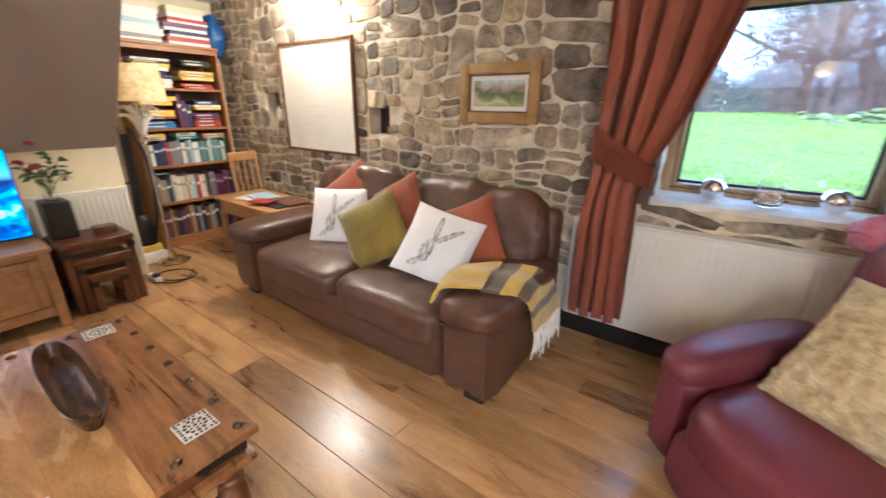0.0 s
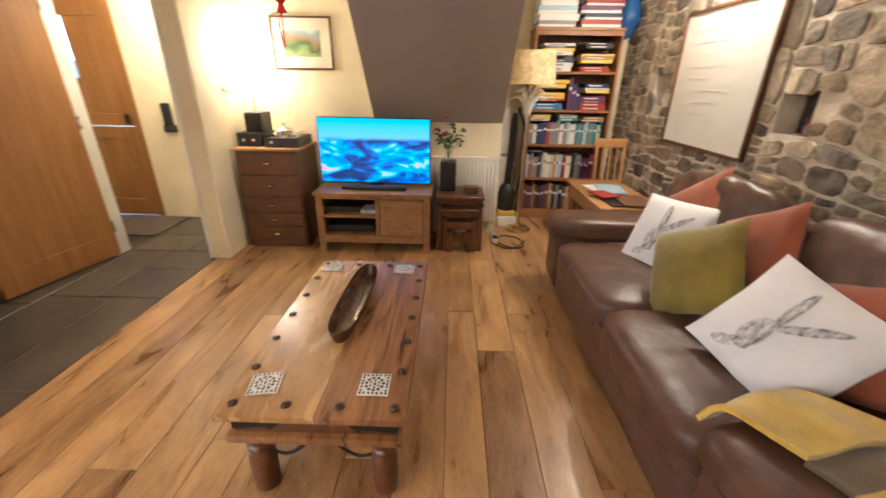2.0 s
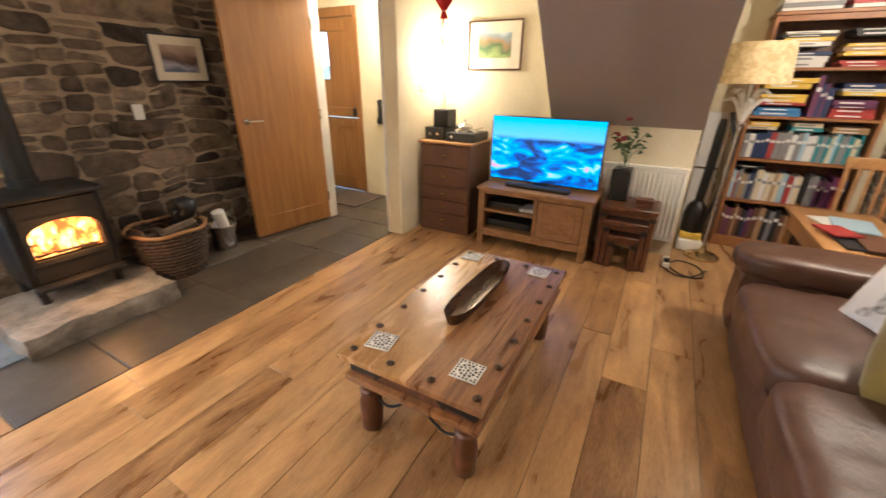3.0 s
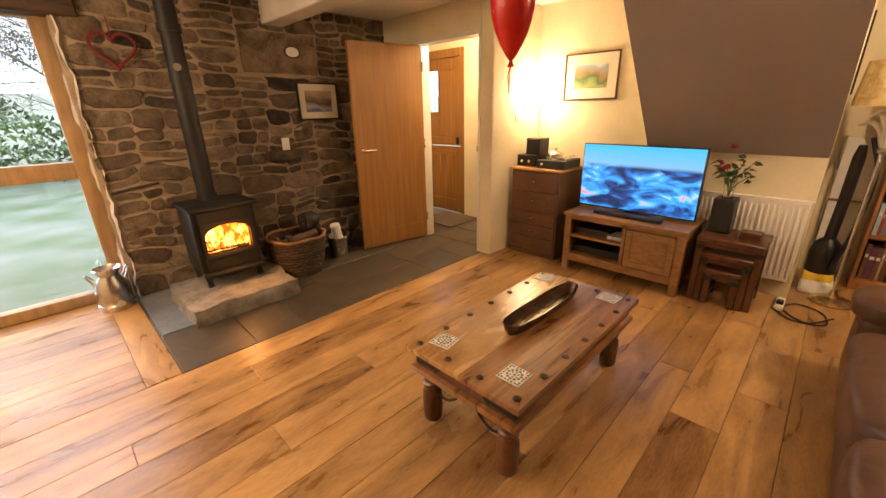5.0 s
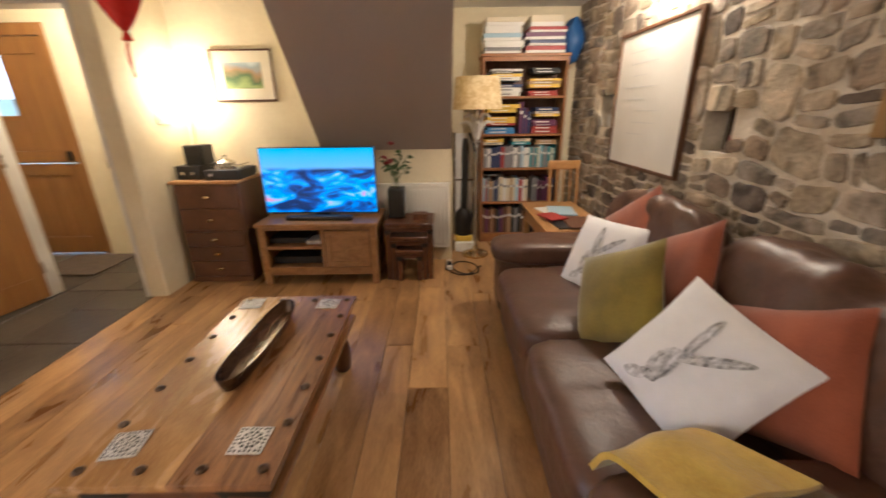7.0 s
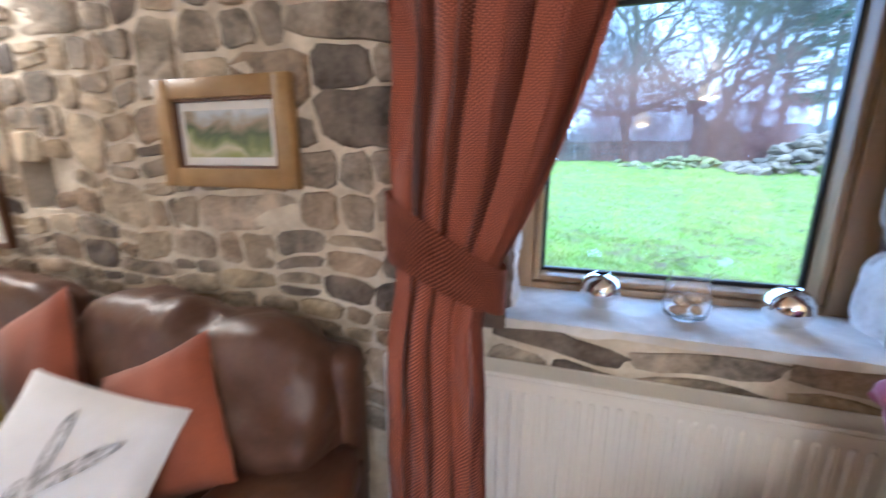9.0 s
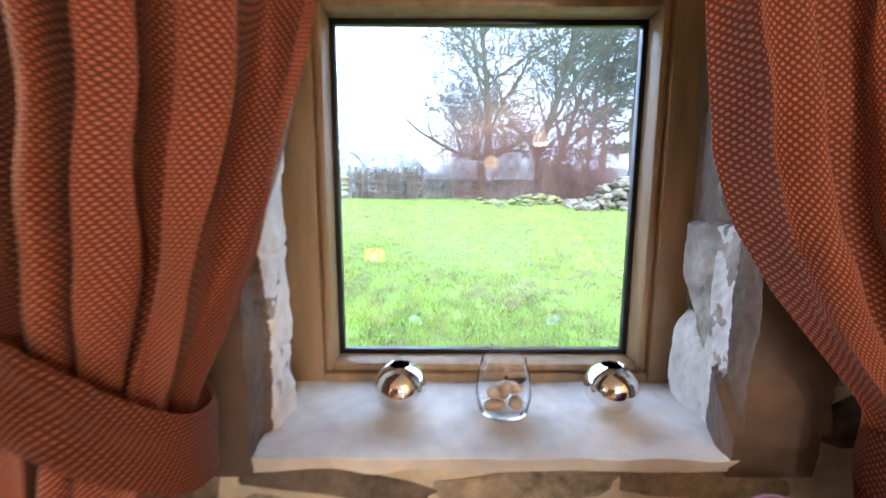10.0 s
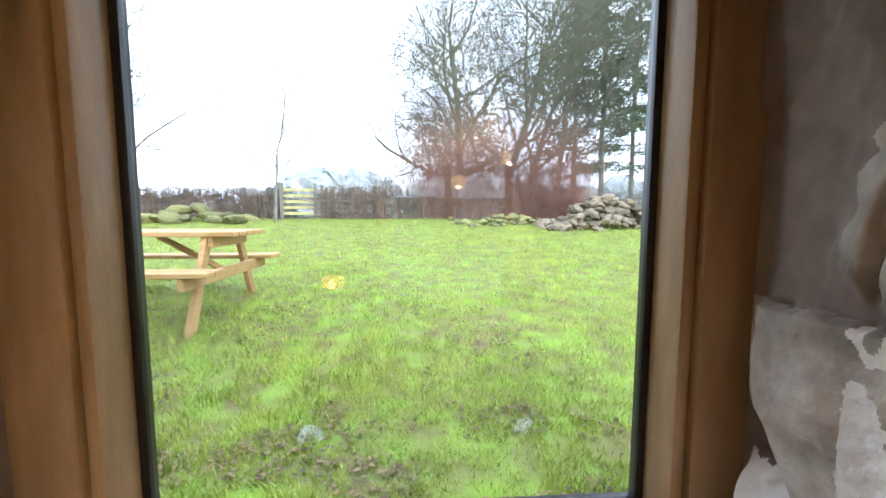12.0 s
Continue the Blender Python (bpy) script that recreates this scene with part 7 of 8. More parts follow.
LAWN = surface("wet_lawn", (0.12, 0.085, 0.035), (0.17, 0.29, 0.028), 0.9, 5.0, (1, 1, 1), 0.6, 60, contrast=0.2, depth=0.03, detail=8)
GRAVEL = surface("wet_gravel_and_moss", (0.05, 0.10, 0.022), (0.19, 0.21, 0.165), 0.8, 1.1, (1, 1, 1), 0.5, 60, contrast=0.2, depth=0.02, detail=8)
xs = [-2500, -400, -120, -50, -25, -15, -10] + [-8 + 0.5 * k for k in range(13)] + [-1.5 + 0.3 * k for k in range(24)] + [6, 7, 8, 9, 10, 12, 15, 25, 50, 120, 400, 2500]
ys = [-2500, -400, -120, -40, -20, -12, -8, -5, -3, -2, -1.2, -0.6, -0.43, -0.41, 5.55, 5.57] + [5.8 + 0.3 * k for k in range(30)] + [15, 15.5, 16, 16.6, 17.2, 18, 20, 24, 30, 45, 80, 150, 400, 2500]
xs = sorted(set(xs + [-4.41, -4.39, 2.69, 2.71]))
bm = bmesh.new()
grid = [[bm.verts.new((x, y, ground_z(x, y))) for x in xs] for y in ys]
for j in range(len(ys) - 1):
    for i in range(len(xs) - 1):
        f = bm.faces.new((grid[j][i], grid[j][i + 1], grid[j + 1][i + 1], grid[j + 1][i]))
        f.material_index = 1 if ys[j] < -0.41 else 0
setting("ground", bm, [LAWN, GRAVEL], "sloping wet lawn with muddy patches and gravel", "ground", True)

GRASS = surface("grass_blade", (0.13, 0.20, 0.020), (0.43, 0.51, 0.085), 0.6, 2.6, (1, 1, 1), 0.0, 30, by_island=0.5, contrast=0.35)


def build_grass():
    rng = random.Random(21)
    verts, faces = [], []
    for k in range(120000):
        d = 0.75 + 11.0 * rng.random() ** 1.7
        x, y = afield(rng.uniform(-0.85, 0.62), d)
        if y < 5.62:
            continue
        if noise.noise(Vector((x * 5.0, y * 5.0, 7))) + 0.5 * noise.noise(Vector((x * 0.8, y * 1.3, 4))) > 0.30 and rng.random() < 0.75:
            continue
        z = ground_z(x, y)
        h = rng.uniform(0.018, 0.05) * (1 + 0.5 * noise.noise(Vector((x * 0.9, y * 0.9, 1))))
        a = rng.uniform(0, 6.28)
        w = rng.uniform(0.0022, 0.004) * (1 + d * 0.16)
        lean = rng.uniform(-0.03, 0.03), rng.uniform(-0.03, 0.03)
        i = len(verts)
        verts += [(x - w * math.cos(a), y - w * math.sin(a), z - 0.01), (x + w * math.cos(a), y + w * math.sin(a), z - 0.01), (x + lean[0], y + lean[1], z + h)]
        faces.append((i, i + 1, i + 2))
    me = bpy.data.meshes.new("grass")
    me.from_pydata(verts, [], faces)
    me.materials.append(GRASS)
    tagged(new("grass", me), "short tufty green grass blades on the lawn", "grass", kind="stuff")


build_grass()
EARTH = surface("muddy_leaf_litter", (0.05, 0.035, 0.018), (0.20, 0.14, 0.06), 0.9, 3, (1, 1, 1), 0.0, 30, by_island=0.6)


def build_litter():
    """Worm casts and dead leaves lying in drifts on the lawn."""
    rng = random.Random(77)
    verts, faces = [], []
    for k in range(17000):
        d = 0.8 + 9.0 * rng.random() ** 1.4
        x, y = afield(rng.uniform(-0.85, 0.62), d)
        if y < 5.65 or noise.noise(Vector((x * 1.3, y * 2.2, 17))) + 0.4 * noise.noise(Vector((x * 6, y * 6, 2))) < 0.12:
            continue
        z = ground_z(x, y) + rng.uniform(0.012, 0.034)
        a, s = rng.uniform(0, 6.28), rng.uniform(0.006, 0.015) * (1 + 0.08 * d)
        i = len(verts)
        for q in range(5):
            b = a + q * 1.2566
            r = s * rng.uniform(0.6, 1.2)
            verts.append((x + r * math.cos(b), y + r * math.sin(b), z + rng.uniform(-0.005, 0.006)))
        faces.append((i, i + 1, i + 2, i + 3, i + 4))
    me = bpy.data.meshes.new("leaf_litter")
    me.from_pydata(verts, [], faces)
    me.materials.append(EARTH)
    tagged(new("leaf_litter", me), "brown leaf litter and mud flecks on the lawn", "leaf litter", kind="stuff")


build_litter()

WOOD_NEW = surface("treated_softwood", (0.28, 0.15, 0.05), (0.50, 0.31, 0.13), 0.65, 4, (1, 6, 6), 0.15, 60, distortion=0.8)


def build_picnic_table():
    yc, gx = 8.55, -1.12
    z0 = ground_z(gx, yc)
    t = thing("picnic_table", (gx - 0.9, yc, z0), "wooden picnic table with attached benches on the lawn", "picnic table")
    xa, xb = -1.95, 0.28
    for k in range(5):
        y = -0.36 + k * 0.146
        part("top_board", a_box(xa + 0.9, xb + 0.9, y, y + 0.136, 0.70, 0.742, 0.006), WOOD_NEW, t)
    for s in (-1, 1):
        for k in range(2):
            y = s * 0.66 - 0.135 + k * 0.137
            part("bench_board", a_box(xa + 0.9, xb + 0.9, y, y + 0.13, 0.42, 0.46, 0.006), WOOD_NEW, t)
    for x in (0.02, -1.7):
        x += 0.9
        for s in (-1, 1):
            bm = slab_from(bmesh.new(), [(s * 0.24, 0.70), (s * 0.33, 0.70), (s * 0.66, -0.06), (s * 0.56, -0.06)], 0.045, "x")
            bmesh.ops.translate(bm, verts=bm.verts, vec=(x, 0, 0))
            part("leg", bm, WOOD_NEW, t)
        part("bench_bearer", a_box(x + 0.045, x + 0.09, -0.78, 0.78, 0.32, 0.42, 0.005), WOOD_NEW, t)
        part("top_bearer", a_box(x + 0.045, x + 0.09, -0.33, 0.33, 0.61, 0.70, 0.005), WOOD_NEW, t)
        d = -1 if x > 0.5 else 1
        bm = bmesh.new()
        tube(bm, [(x + 0.02, 0, 0.37), (x + d * 0.55, 0, 0.69)], 0.03, 4)
        part("brace", bm, WOOD_NEW, t)


build_picnic_table()

TWIG = surface("bare_grey_bark", (0.11, 0.105, 0.095), (0.27, 0.26, 0.23), 0.9, 3, (1, 1, 1), 0.3, 30)
RED_TWIG = surface("reddish_bare_twig", (0.18, 0.085, 0.065), (0.38, 0.22, 0.17), 0.9, 4, (1, 1, 1), 0.2, 40)
MOSSY = surface("mossy_bark", (0.10, 0.105, 0.075), (0.25, 0.25, 0.18), 0.9, 2, (1, 1, 1), 0.3, 30)


class Sticks:
    """Collects thin tapering sticks into one mesh."""

    def __init__(self):
        self.verts, self.faces = [], []

    def add(self, a, b, ra, rb, seg=4):
        d = (b - a)
        if d.length < 1e-5:
            return
        d.normalize()
        side = d.cross(Vector((0.3, 0.2, 1)) if abs(d.z) < 0.9 else Vector((1, 0, 0))).normalized()
        up = side.cross(d)
        i = len(self.verts)
        for p, r in ((a, ra), (b, rb)):
            for k in range(seg):
                t = 2 * math.pi * k / seg
                self.verts.append(tuple(p + r * (math.cos(t) * side + math.sin(t) * up)))
        for k in range(seg):
            j = (k + 1) % seg
            self.faces.append((i + k, i + j, i + seg + j, i + seg + k))

    def mesh(self, name, material):
        me = bpy.data.meshes.new(name)
        me.from_pydata(self.verts, [], self.faces)
        me.materials.append(material)
        me.shade_smooth()
        return me


def grow(trunk, limbs, twigs, p, d, length, r, level, rng, most, spread=0.6, up=0.05):
    """A limb that bends as it goes, carries side limbs along its outer part and ends in finer ones."""
    steps = 7 if level == 0 else 6 if level == 1 else 5 if level == 2 else 4
    bucket = trunk if level == 0 else limbs if level < 3 else twigs
    wild = 0.10 + 0.07 * level
    turn = rng.uniform(0, 6.28)
    for k in range(steps):
        d = (d + Vector((rng.gauss(0, wild), rng.gauss(0, wild), rng.gauss(0, wild * 0.7) + up))).normalized()
        q = p + d * (length / steps)
        r2 = max(0.005, r * (0.88 if level < 2 else 0.82))
        bucket.add(p, q, r, r2, 7 if level == 0 else 5 if level == 1 else 3)
        p, r = q, r2
        far = (k + 1) / steps
        if level < most and far > (0.28 if level == 0 else 0.15):
            for c in range(2 if level == 0 or level < 3 and rng.random() < 0.75 else 1):
                turn += 2.4 + rng.uniform(-0.5, 0.5)
                ax = d.cross(Vector((0.31, 0.17, 1.0))).normalized()
                by = d.cross(ax)
                side = ax * math.cos(turn) + by * math.sin(turn)
                lean = spread * rng.uniform(0.7, 1.25)
                nd = (d * math.cos(lean) + side * math.sin(lean)).normalized()
                grow(trunk, limbs, twigs, p, nd, length * rng.uniform(0.55, 0.85) * (1.12 - 0.45 * far), max(0.005, r * rng.uniform(0.45, 0.7)), level + 1, rng, most, spread, up * 0.75)


def bare_tree(across, away, height, r, seed, most, label, material=TWIG, lean=(0, 0, 1), spread=0.8, stems=1):
    x, y = afield(across, away)
    a, b, c = Sticks(), Sticks(), Sticks()
    rng_ = random.Random(seed)
    for k in range(stems):
        off = Vector((rng_.uniform(-0.3, 0.3), rng_.uniform(-0.3, 0.3), 0)) * (stems > 1)
        grow(a, b, c, Vector((off.x, off.y, -0.2)), (Vector(lean) + off * 0.7).normalized(), height * 0.5, r, 0, rng_, most, spread)
    t = thing("tree", (x, y, ground_z(x, y)), label, "tree", "trees behind the lawn")
    for name, s in (("trunk", a), ("limbs", b), ("twigs", c)):
        if s.verts:
            o = new(name, s.mesh(name, material))
            o.parent = t
    return t


bare_tree(0.07, 14.0, 11.5, 0.18, 3, 4, "tall bare winter tree with spreading limbs", MOSSY, (-0.12, 0, 1), 0.95)
bare_tree(0.15, 13.4, 12.5, 0.17, 8, 4, "tall bare winter tree with mossy bark", MOSSY, (-0.02, 0, 1), 0.72)
bare_tree(0.20, 14.5, 13.5, 0.14, 15, 3, "tall bare winter tree in the thicket", TWIG, (0.12, 0, 1), 0.65)
bare_tree(0.27, 15.5, 12.0, 0.12, 23, 3, "slender bare winter tree in the thicket", TWIG, (0.1, 0, 1), 0.65)
bare_tree(0.035, 14.6, 6.2, 0.09, 31, 4, "low spreading bare tree at the thicket edge", TWIG, (-0.35, 0, 1), 1.0)
bare_tree(-0.425, 11.0, 7.6, 0.05, 44, 2, "thin young sapling by the gate", TWIG, (-0.03, 0, 1), 0.42)
bare_tree(-0.98, 9.5, 8.0, 0.10, 47, 3, "bare tree reaching over the hedge", TWIG, (0.2, 0, 1), 0.8)

NEEDLE = surface("pine_needles", (0.06, 0.11, 0.07), (0.17, 0.27, 0.17), 0.8, 3, (1, 1, 1), 0.0, 30, by_island=0.6, contrast=0.35)


def conifer(across, away, height, seed):
    rng = random.Random(seed)
    x, y = afield(across, away)
    t = thing("conifer", (x, y, ground_z(x, y) - 0.2), "tall pine tree with drooping green branches", "tree", "pines behind the lawn")
    trunk, limbs = Sticks(), Sticks()
    p, r = Vector((0, 0, 0)), 0.13
    verts, faces = [], []
    for k in range(14):
        q = p + Vector((rng.uniform(-0.05, 0.05), rng.uniform(-0.05, 0.05), height / 14))
        trunk.add(p, q, r, r * 0.93, 7)
        p, r = q, r * 0.93
        for b in range(5 if k > 1 else 0):
            a = rng.uniform(0, 6.28)
            L = (2.3 - 1.3 * k / 14) * rng.uniform(0.5, 1.0)
            e = p + Vector((math.cos(a) * L, math.sin(a) * L, rng.uniform(-0.5, 0.15)))
            limbs.add(p, e, 0.03, 0.008, 4)
            if k < 4 and rng.random() < 0.6:
                continue
            for n in range(230):
                f = rng.uniform(0.25, 1.0)
                c = p.lerp(e, f) + Vector((rng.gauss(0, 0.22), rng.gauss(0, 0.22), rng.gauss(-0.08, 0.10)))
                i = len(verts)
                s = rng.uniform(0.10, 0.20)
                d1 = Vector((rng.uniform(-1, 1), rng.uniform(-1, 1), rng.uniform(-0.7, 0.4))) * s
                d2 = Vector((rng.uniform(-1, 1), rng.uniform(-1, 1), rng.uniform(-0.5, 0.5))) * s * 0.35
                verts += [tuple(c), tuple(c + d1 + d2), tuple(c + d1 * 1.5 - d2)]
                faces.append((i, i + 1, i + 2))
    for name, s in (("trunk", trunk), ("branches", limbs)):
        o = new(name, s.mesh(name, TWIG))
        o.parent = t
    me = bpy.data.meshes.new("needles")
    me.from_pydata(verts, [], faces)
    me.materials.append(NEEDLE)
    o = new("needles", me)
    o.parent = t


conifer(0.40, 15.5, 11, 4)
conifer(0.475, 17.5, 12, 5)
conifer(0.33, 18.0, 12, 6)
conifer(0.58, 16.5, 11, 7)


def thicket(name, label, spots, material, count, seed, tall, radius=0.006):
    """Many upright thin stems with side twigs, in one sheet of stuff."""
    rng = random.Random(seed)
    s = Sticks()
    for k in range(count):
        (a0, d0), (a1, d1) = spots
        f = rng.random()
        x, y = afield(a0 + (a1 - a0) * f, d0 + (d1 - d0) * f + rng.uniform(-0.5, 0.5))
        z = ground_z(x, y) - 0.05
        h = tall * rng.uniform(0.45, 1.1) * (0.55 + 0.45 * math.sin(math.pi * min(1, max(0, 0.08 + 0.84 * f))))
        p = Vector((x, y, z))
        d = Vector((rng.gauss(0, 0.28), rng.gauss(0, 0.28), 1)).normalized()
        for j in range(4):
            q = p + d * h / 4
            s.add(p, q, radius * (1 - j * 0.2), radius * (0.8 - j * 0.2), 3)
            for b in range(2):
                w = Vector((rng.gauss(0, 0.6), rng.gauss(0, 0.6), rng.uniform(0.1, 1))).normalized()
                s.add(q, q + w * h * rng.uniform(0.12, 0.3), radius * 0.5, radius * 0.25, 3)
            p = q
            d = (d + Vector((rng.gauss(0, 0.2), rng.gauss(0, 0.2), 0))).normalized()
    tagged(new(name, s.mesh(name, material)), label, "bush", kind="stuff")


thicket("brambles", "dense reddish bare brambles under the trees", ((-0.07, 12.2), (0.36, 11.6)), RED_TWIG, 1500, 5, 3.1)
thicket("undergrowth", "bare undergrowth beneath the pines", ((0.25, 13.5), (0.62, 13.0)), TWIG, 500, 6, 1.6)


HEDGE = surface("brown_hedge_stems", (0.09, 0.065, 0.05), (0.27, 0.21, 0.16), 0.9, 3, (1, 1, 1), 0.2, 30)


def laid_hedge(name, a0, a1, away, seed):
    rng = random.Random(seed)
    s = Sticks()
    n = int((a1 - a0) * 1500)
    for k in range(n):
        a = rng.uniform(a0, a1)
        x, y = afield(a, away + rng.uniform(-0.2, 0.2))
        z = ground_z(x, y) - 0.05
        if rng.random() < 0.35:
            s.add(Vector((x, y, z)), Vector((x + rng.uniform(-0.06, 0.06), y, z + rng.uniform(0.75, 1.05))), 0.016, 0.012, 4)
        else:
            L = rng.uniform(0.5, 1.5)
            p = Vector((x, y, z + rng.uniform(0.0, 0.75)))
            s.add(p, p + Vector((L * rng.choice((-1, 1)) * 0.9, rng.uniform(-0.15, 0.15), rng.uniform(-0.1, 0.4))), 0.012, 0.005, 3)
        for b in range(3):
            p = Vector((x + rng.uniform(-0.2, 0.2), y, z + rng.uniform(0.4, 0.95)))
            s.add(p, p + Vector((rng.gauss(0, 0.1), rng.gauss(0, 0.1), rng.uniform(0.05, 0.22))), 0.005, 0.002, 3)
    tagged(new(name, s.mesh(name, HEDGE)), "laid hedge of bare woven stems", "hedge", kind="stuff")


laid_hedge("hedge", -0.86, -0.40, 11.7, 3)
laid_hedge("hedge", -0.31, -0.05, 11.7, 4)

LICHEN = surface("lichened_gate_wood", (0.30, 0.28, 0.10), (0.55, 0.52, 0.24), 0.9, 6, (1, 1, 1), 0.3, 40)
gx, gy = afield(-0.362, 11.5)
gt = thing("field_gate", (gx, gy, ground_z(gx, gy)), "small lichened wooden field gate in the hedge", "gate", rz=20)
for x in (-0.5, 0.42, 0.62):
    part("post", a_box(x - 0.05, x + 0.05, -0.05, 0.05, -0.1, 1.0 if x > 0.6 else 1.05, 0.008), TWIG, gt)
for k in range(5):
    part("bar", a_box(-0.45, 0.38, -0.02, 0.02, 0.12 + k * 0.17, 0.20 + k * 0.17, 0.004), LICHEN, gt)
part("notice", a_box(-0.12, 0.06, -0.035, -0.025, 0.84, 0.96), plain("faded_pink_sign", (0.7, 0.42, 0.4), 0.6), gt, "small faded pink notice")

ROCK = surface("fieldstone", (0.06, 0.05, 0.03), (0.27, 0.22, 0.15), 0.9, 2.5, (1, 1, 1), 0.5, 20, by_object=0.7, contrast=0.4)
MOSS_ROCK = surface("mossy_fieldstone", (0.08, 0.085, 0.04), (0.28, 0.28, 0.10), 0.95, 4, (1, 1, 1), 0.6, 30, by_object=0.5, contrast=0.3)


def rock_mesh(seed):
    bm = bmesh.new()
    bmesh.ops.create_icosphere(bm, subdivisions=2, radius=1)
    for v in bm.verts:
        c = v.co.copy()
        for k in range(5):
            nrm = noise.noise_vector(Vector((seed * 3.7, k * 2.9, 1.3))).normalized()
            over = c.dot(nrm) - 0.62
            if over > 0:
                c -= nrm * over
        v.co = c + noise.noise_vector(v.co * 2 + Vector((seed, 0, 0))) * 0.10
    return bm


def rock_pile(name, label, a0, a1, away, tall, count, seed, material, size=(0.10, 0.24)):
    rng = random.Random(seed)
    cx, cy = afield((a0 + a1) / 2, away)
    t = thing(name, (cx, cy, ground_z(cx, cy)), label, "stone pile")
    kinds = [mesh_of("stone", rock_mesh(seed + k), material, False) for k in range(6)]
    half = (a1 - a0) / 2 * away
    for k in range(count):
        u = rng.uniform(-1, 1)
        top = tall * max(0.08, 1 - abs(u - 0.15) ** 1.5)
        z = top * rng.random() ** 0.8
        depth = 0.9 * (1 - z / (tall * 1.15))
        o = new("stone", rng.choice(kinds))
        o.parent = t
        s = rng.uniform(*size)
        px, py = u * half, rng.uniform(-depth, depth * 0.6)
        o.matrix_basis = pose(px, py, z + ground_z(cx + px, cy + py) - ground_z(cx, cy), rng.uniform(-25, 25), rng.uniform(-25, 25), rng.uniform(0, 360)) @ Matrix.Diagonal((s * 1.3, s, s * 0.6, 1))


rock_pile("stone_pile", "heap of loose fieldstones at the lawn edge", 0.24, 0.56, 10.2, 0.80, 290, 2, ROCK, (0.07, 0.17))
rock_pile("stone_pile", "low scatter of mossy stones under the brambles", 0.02, 0.27, 10.9, 0.2, 60, 9, MOSS_ROCK, (0.07, 0.15))
rock_pile("mossy_rocks", "low mossy rocks beside the hedge", -0.80, -0.50, 10.6, 0.35, 40, 5, MOSS_ROCK, (0.14, 0.3))

# Pale grey-blue instead of bark colour: the haze of distance is painted in.
FAR_HAZED = surface("hazed_far_wood", (0.20, 0.23, 0.24), (0.34, 0.37, 0.38), 1.0, 0.2, (1, 1, 1), 0.0, 3)


def far_wood(name, a0, a1, away, tall, seed):
    """A distant line of bare crowns, with the haze put into their pale colour."""
    rng = random.Random(seed)
    bm = bmesh.new()
    n = 26
    for k in range(n):
        a = a0 + (a1 - a0) * (k + rng.uniform(-0.4, 0.4)) / n
        x, y = afield(a, away * rng.uniform(0.95, 1.05))
        h = tall * rng.uniform(0.6, 1.05) * (0.75 + 0.25 * math.sin(math.pi * k / n))
        m = Matrix.Translation((x, y, 1.0 + h * 0.45)) @ Matrix.Diagonal((h * 0.5, h * 0.5, h * 0.55, 1))
        made = bmesh.ops.create_icosphere(bm, subdivisions=3, radius=1, matrix=m)
        for v in made["verts"]:
            v.co += noise.noise_vector(v.co * (2.6 / h) + Vector((k, 0, 0))) * h * 0.28 + noise.noise_vector(v.co * (9 / h)) * h * 0.10
    ob = new(name, mesh_of(name, bm, FAR_HAZED, False))
    tagged(ob, "distant line of bare winter trees with haze put into their colour", "far trees", kind="stuff")


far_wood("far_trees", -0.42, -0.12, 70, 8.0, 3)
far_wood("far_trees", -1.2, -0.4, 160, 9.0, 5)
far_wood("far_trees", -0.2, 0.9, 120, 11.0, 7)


def south_shrubs():
    rng = random.Random(12)
    verts, faces = [], []
    for k in range(9000):
        x, y = rng.uniform(-9, 6), rng.uniform(-12, -8.5)
        top = 1.3 + 0.9 * noise.noise(Vector((x * 0.5, 0, 0)))
        z = top * rng.random()
        i = len(verts)
        c = Vector((x, y, z + 0.05))
        d1 = Vector((rng.uniform(-1, 1), rng.uniform(-1, 1), rng.uniform(-1, 1))) * 0.14
        d2 = Vector((rng.uniform(-1, 1), rng.uniform(-1, 1), rng.uniform(-1, 1))) * 0.07
        verts += [tuple(c), tuple(c + d1 + d2), tuple(c + d1 - d2)]
        faces.append((i, i + 1, i + 2))
    me = bpy.data.meshes.new("shrubbery")
    me.from_pydata(verts, [], faces)
    me.materials.append(LEAF)
    tagged(new("shrubbery", me), "bank of evergreen shrubs beyond the gravel", "shrubs", kind="stuff")


south_shrubs()
for k, (x, y) in enumerate(((-1.2, -10.0), (2.6, -11.0), (-5.0, -12.0))):
    a, b, c = Sticks(), Sticks(), Sticks()
    grow(a, b, c, Vector((0, 0, -0.1)), Vector((0.1, 0, 1)), 4.2, 0.12, 0, random.Random(60 + k), 4, 0.85)
    t = thing("tree", (x, y, ground_z(x, y)), "bare spreading tree beyond the gravel drive", "tree", "trees beyond the drive")
    for name, s in (("trunk", a), ("limbs", b), ("twigs", c)):
        o = new(name, s.mesh(name, MOSSY))
        o.parent = t


# ---- floor boards, flags and wall stones ----
def board(parent, name, x0, x1, y0, y1, z1, material, bevel=0.0016, deep=0.012):
    bm = a_box(0, x1 - x0, 0, y1 - y0, -deep, 0, bevel)
    o = new(name, mesh_of(name, bm, material, False))
    o.parent = parent
    o.location = (x0, y0, z1)
    return o


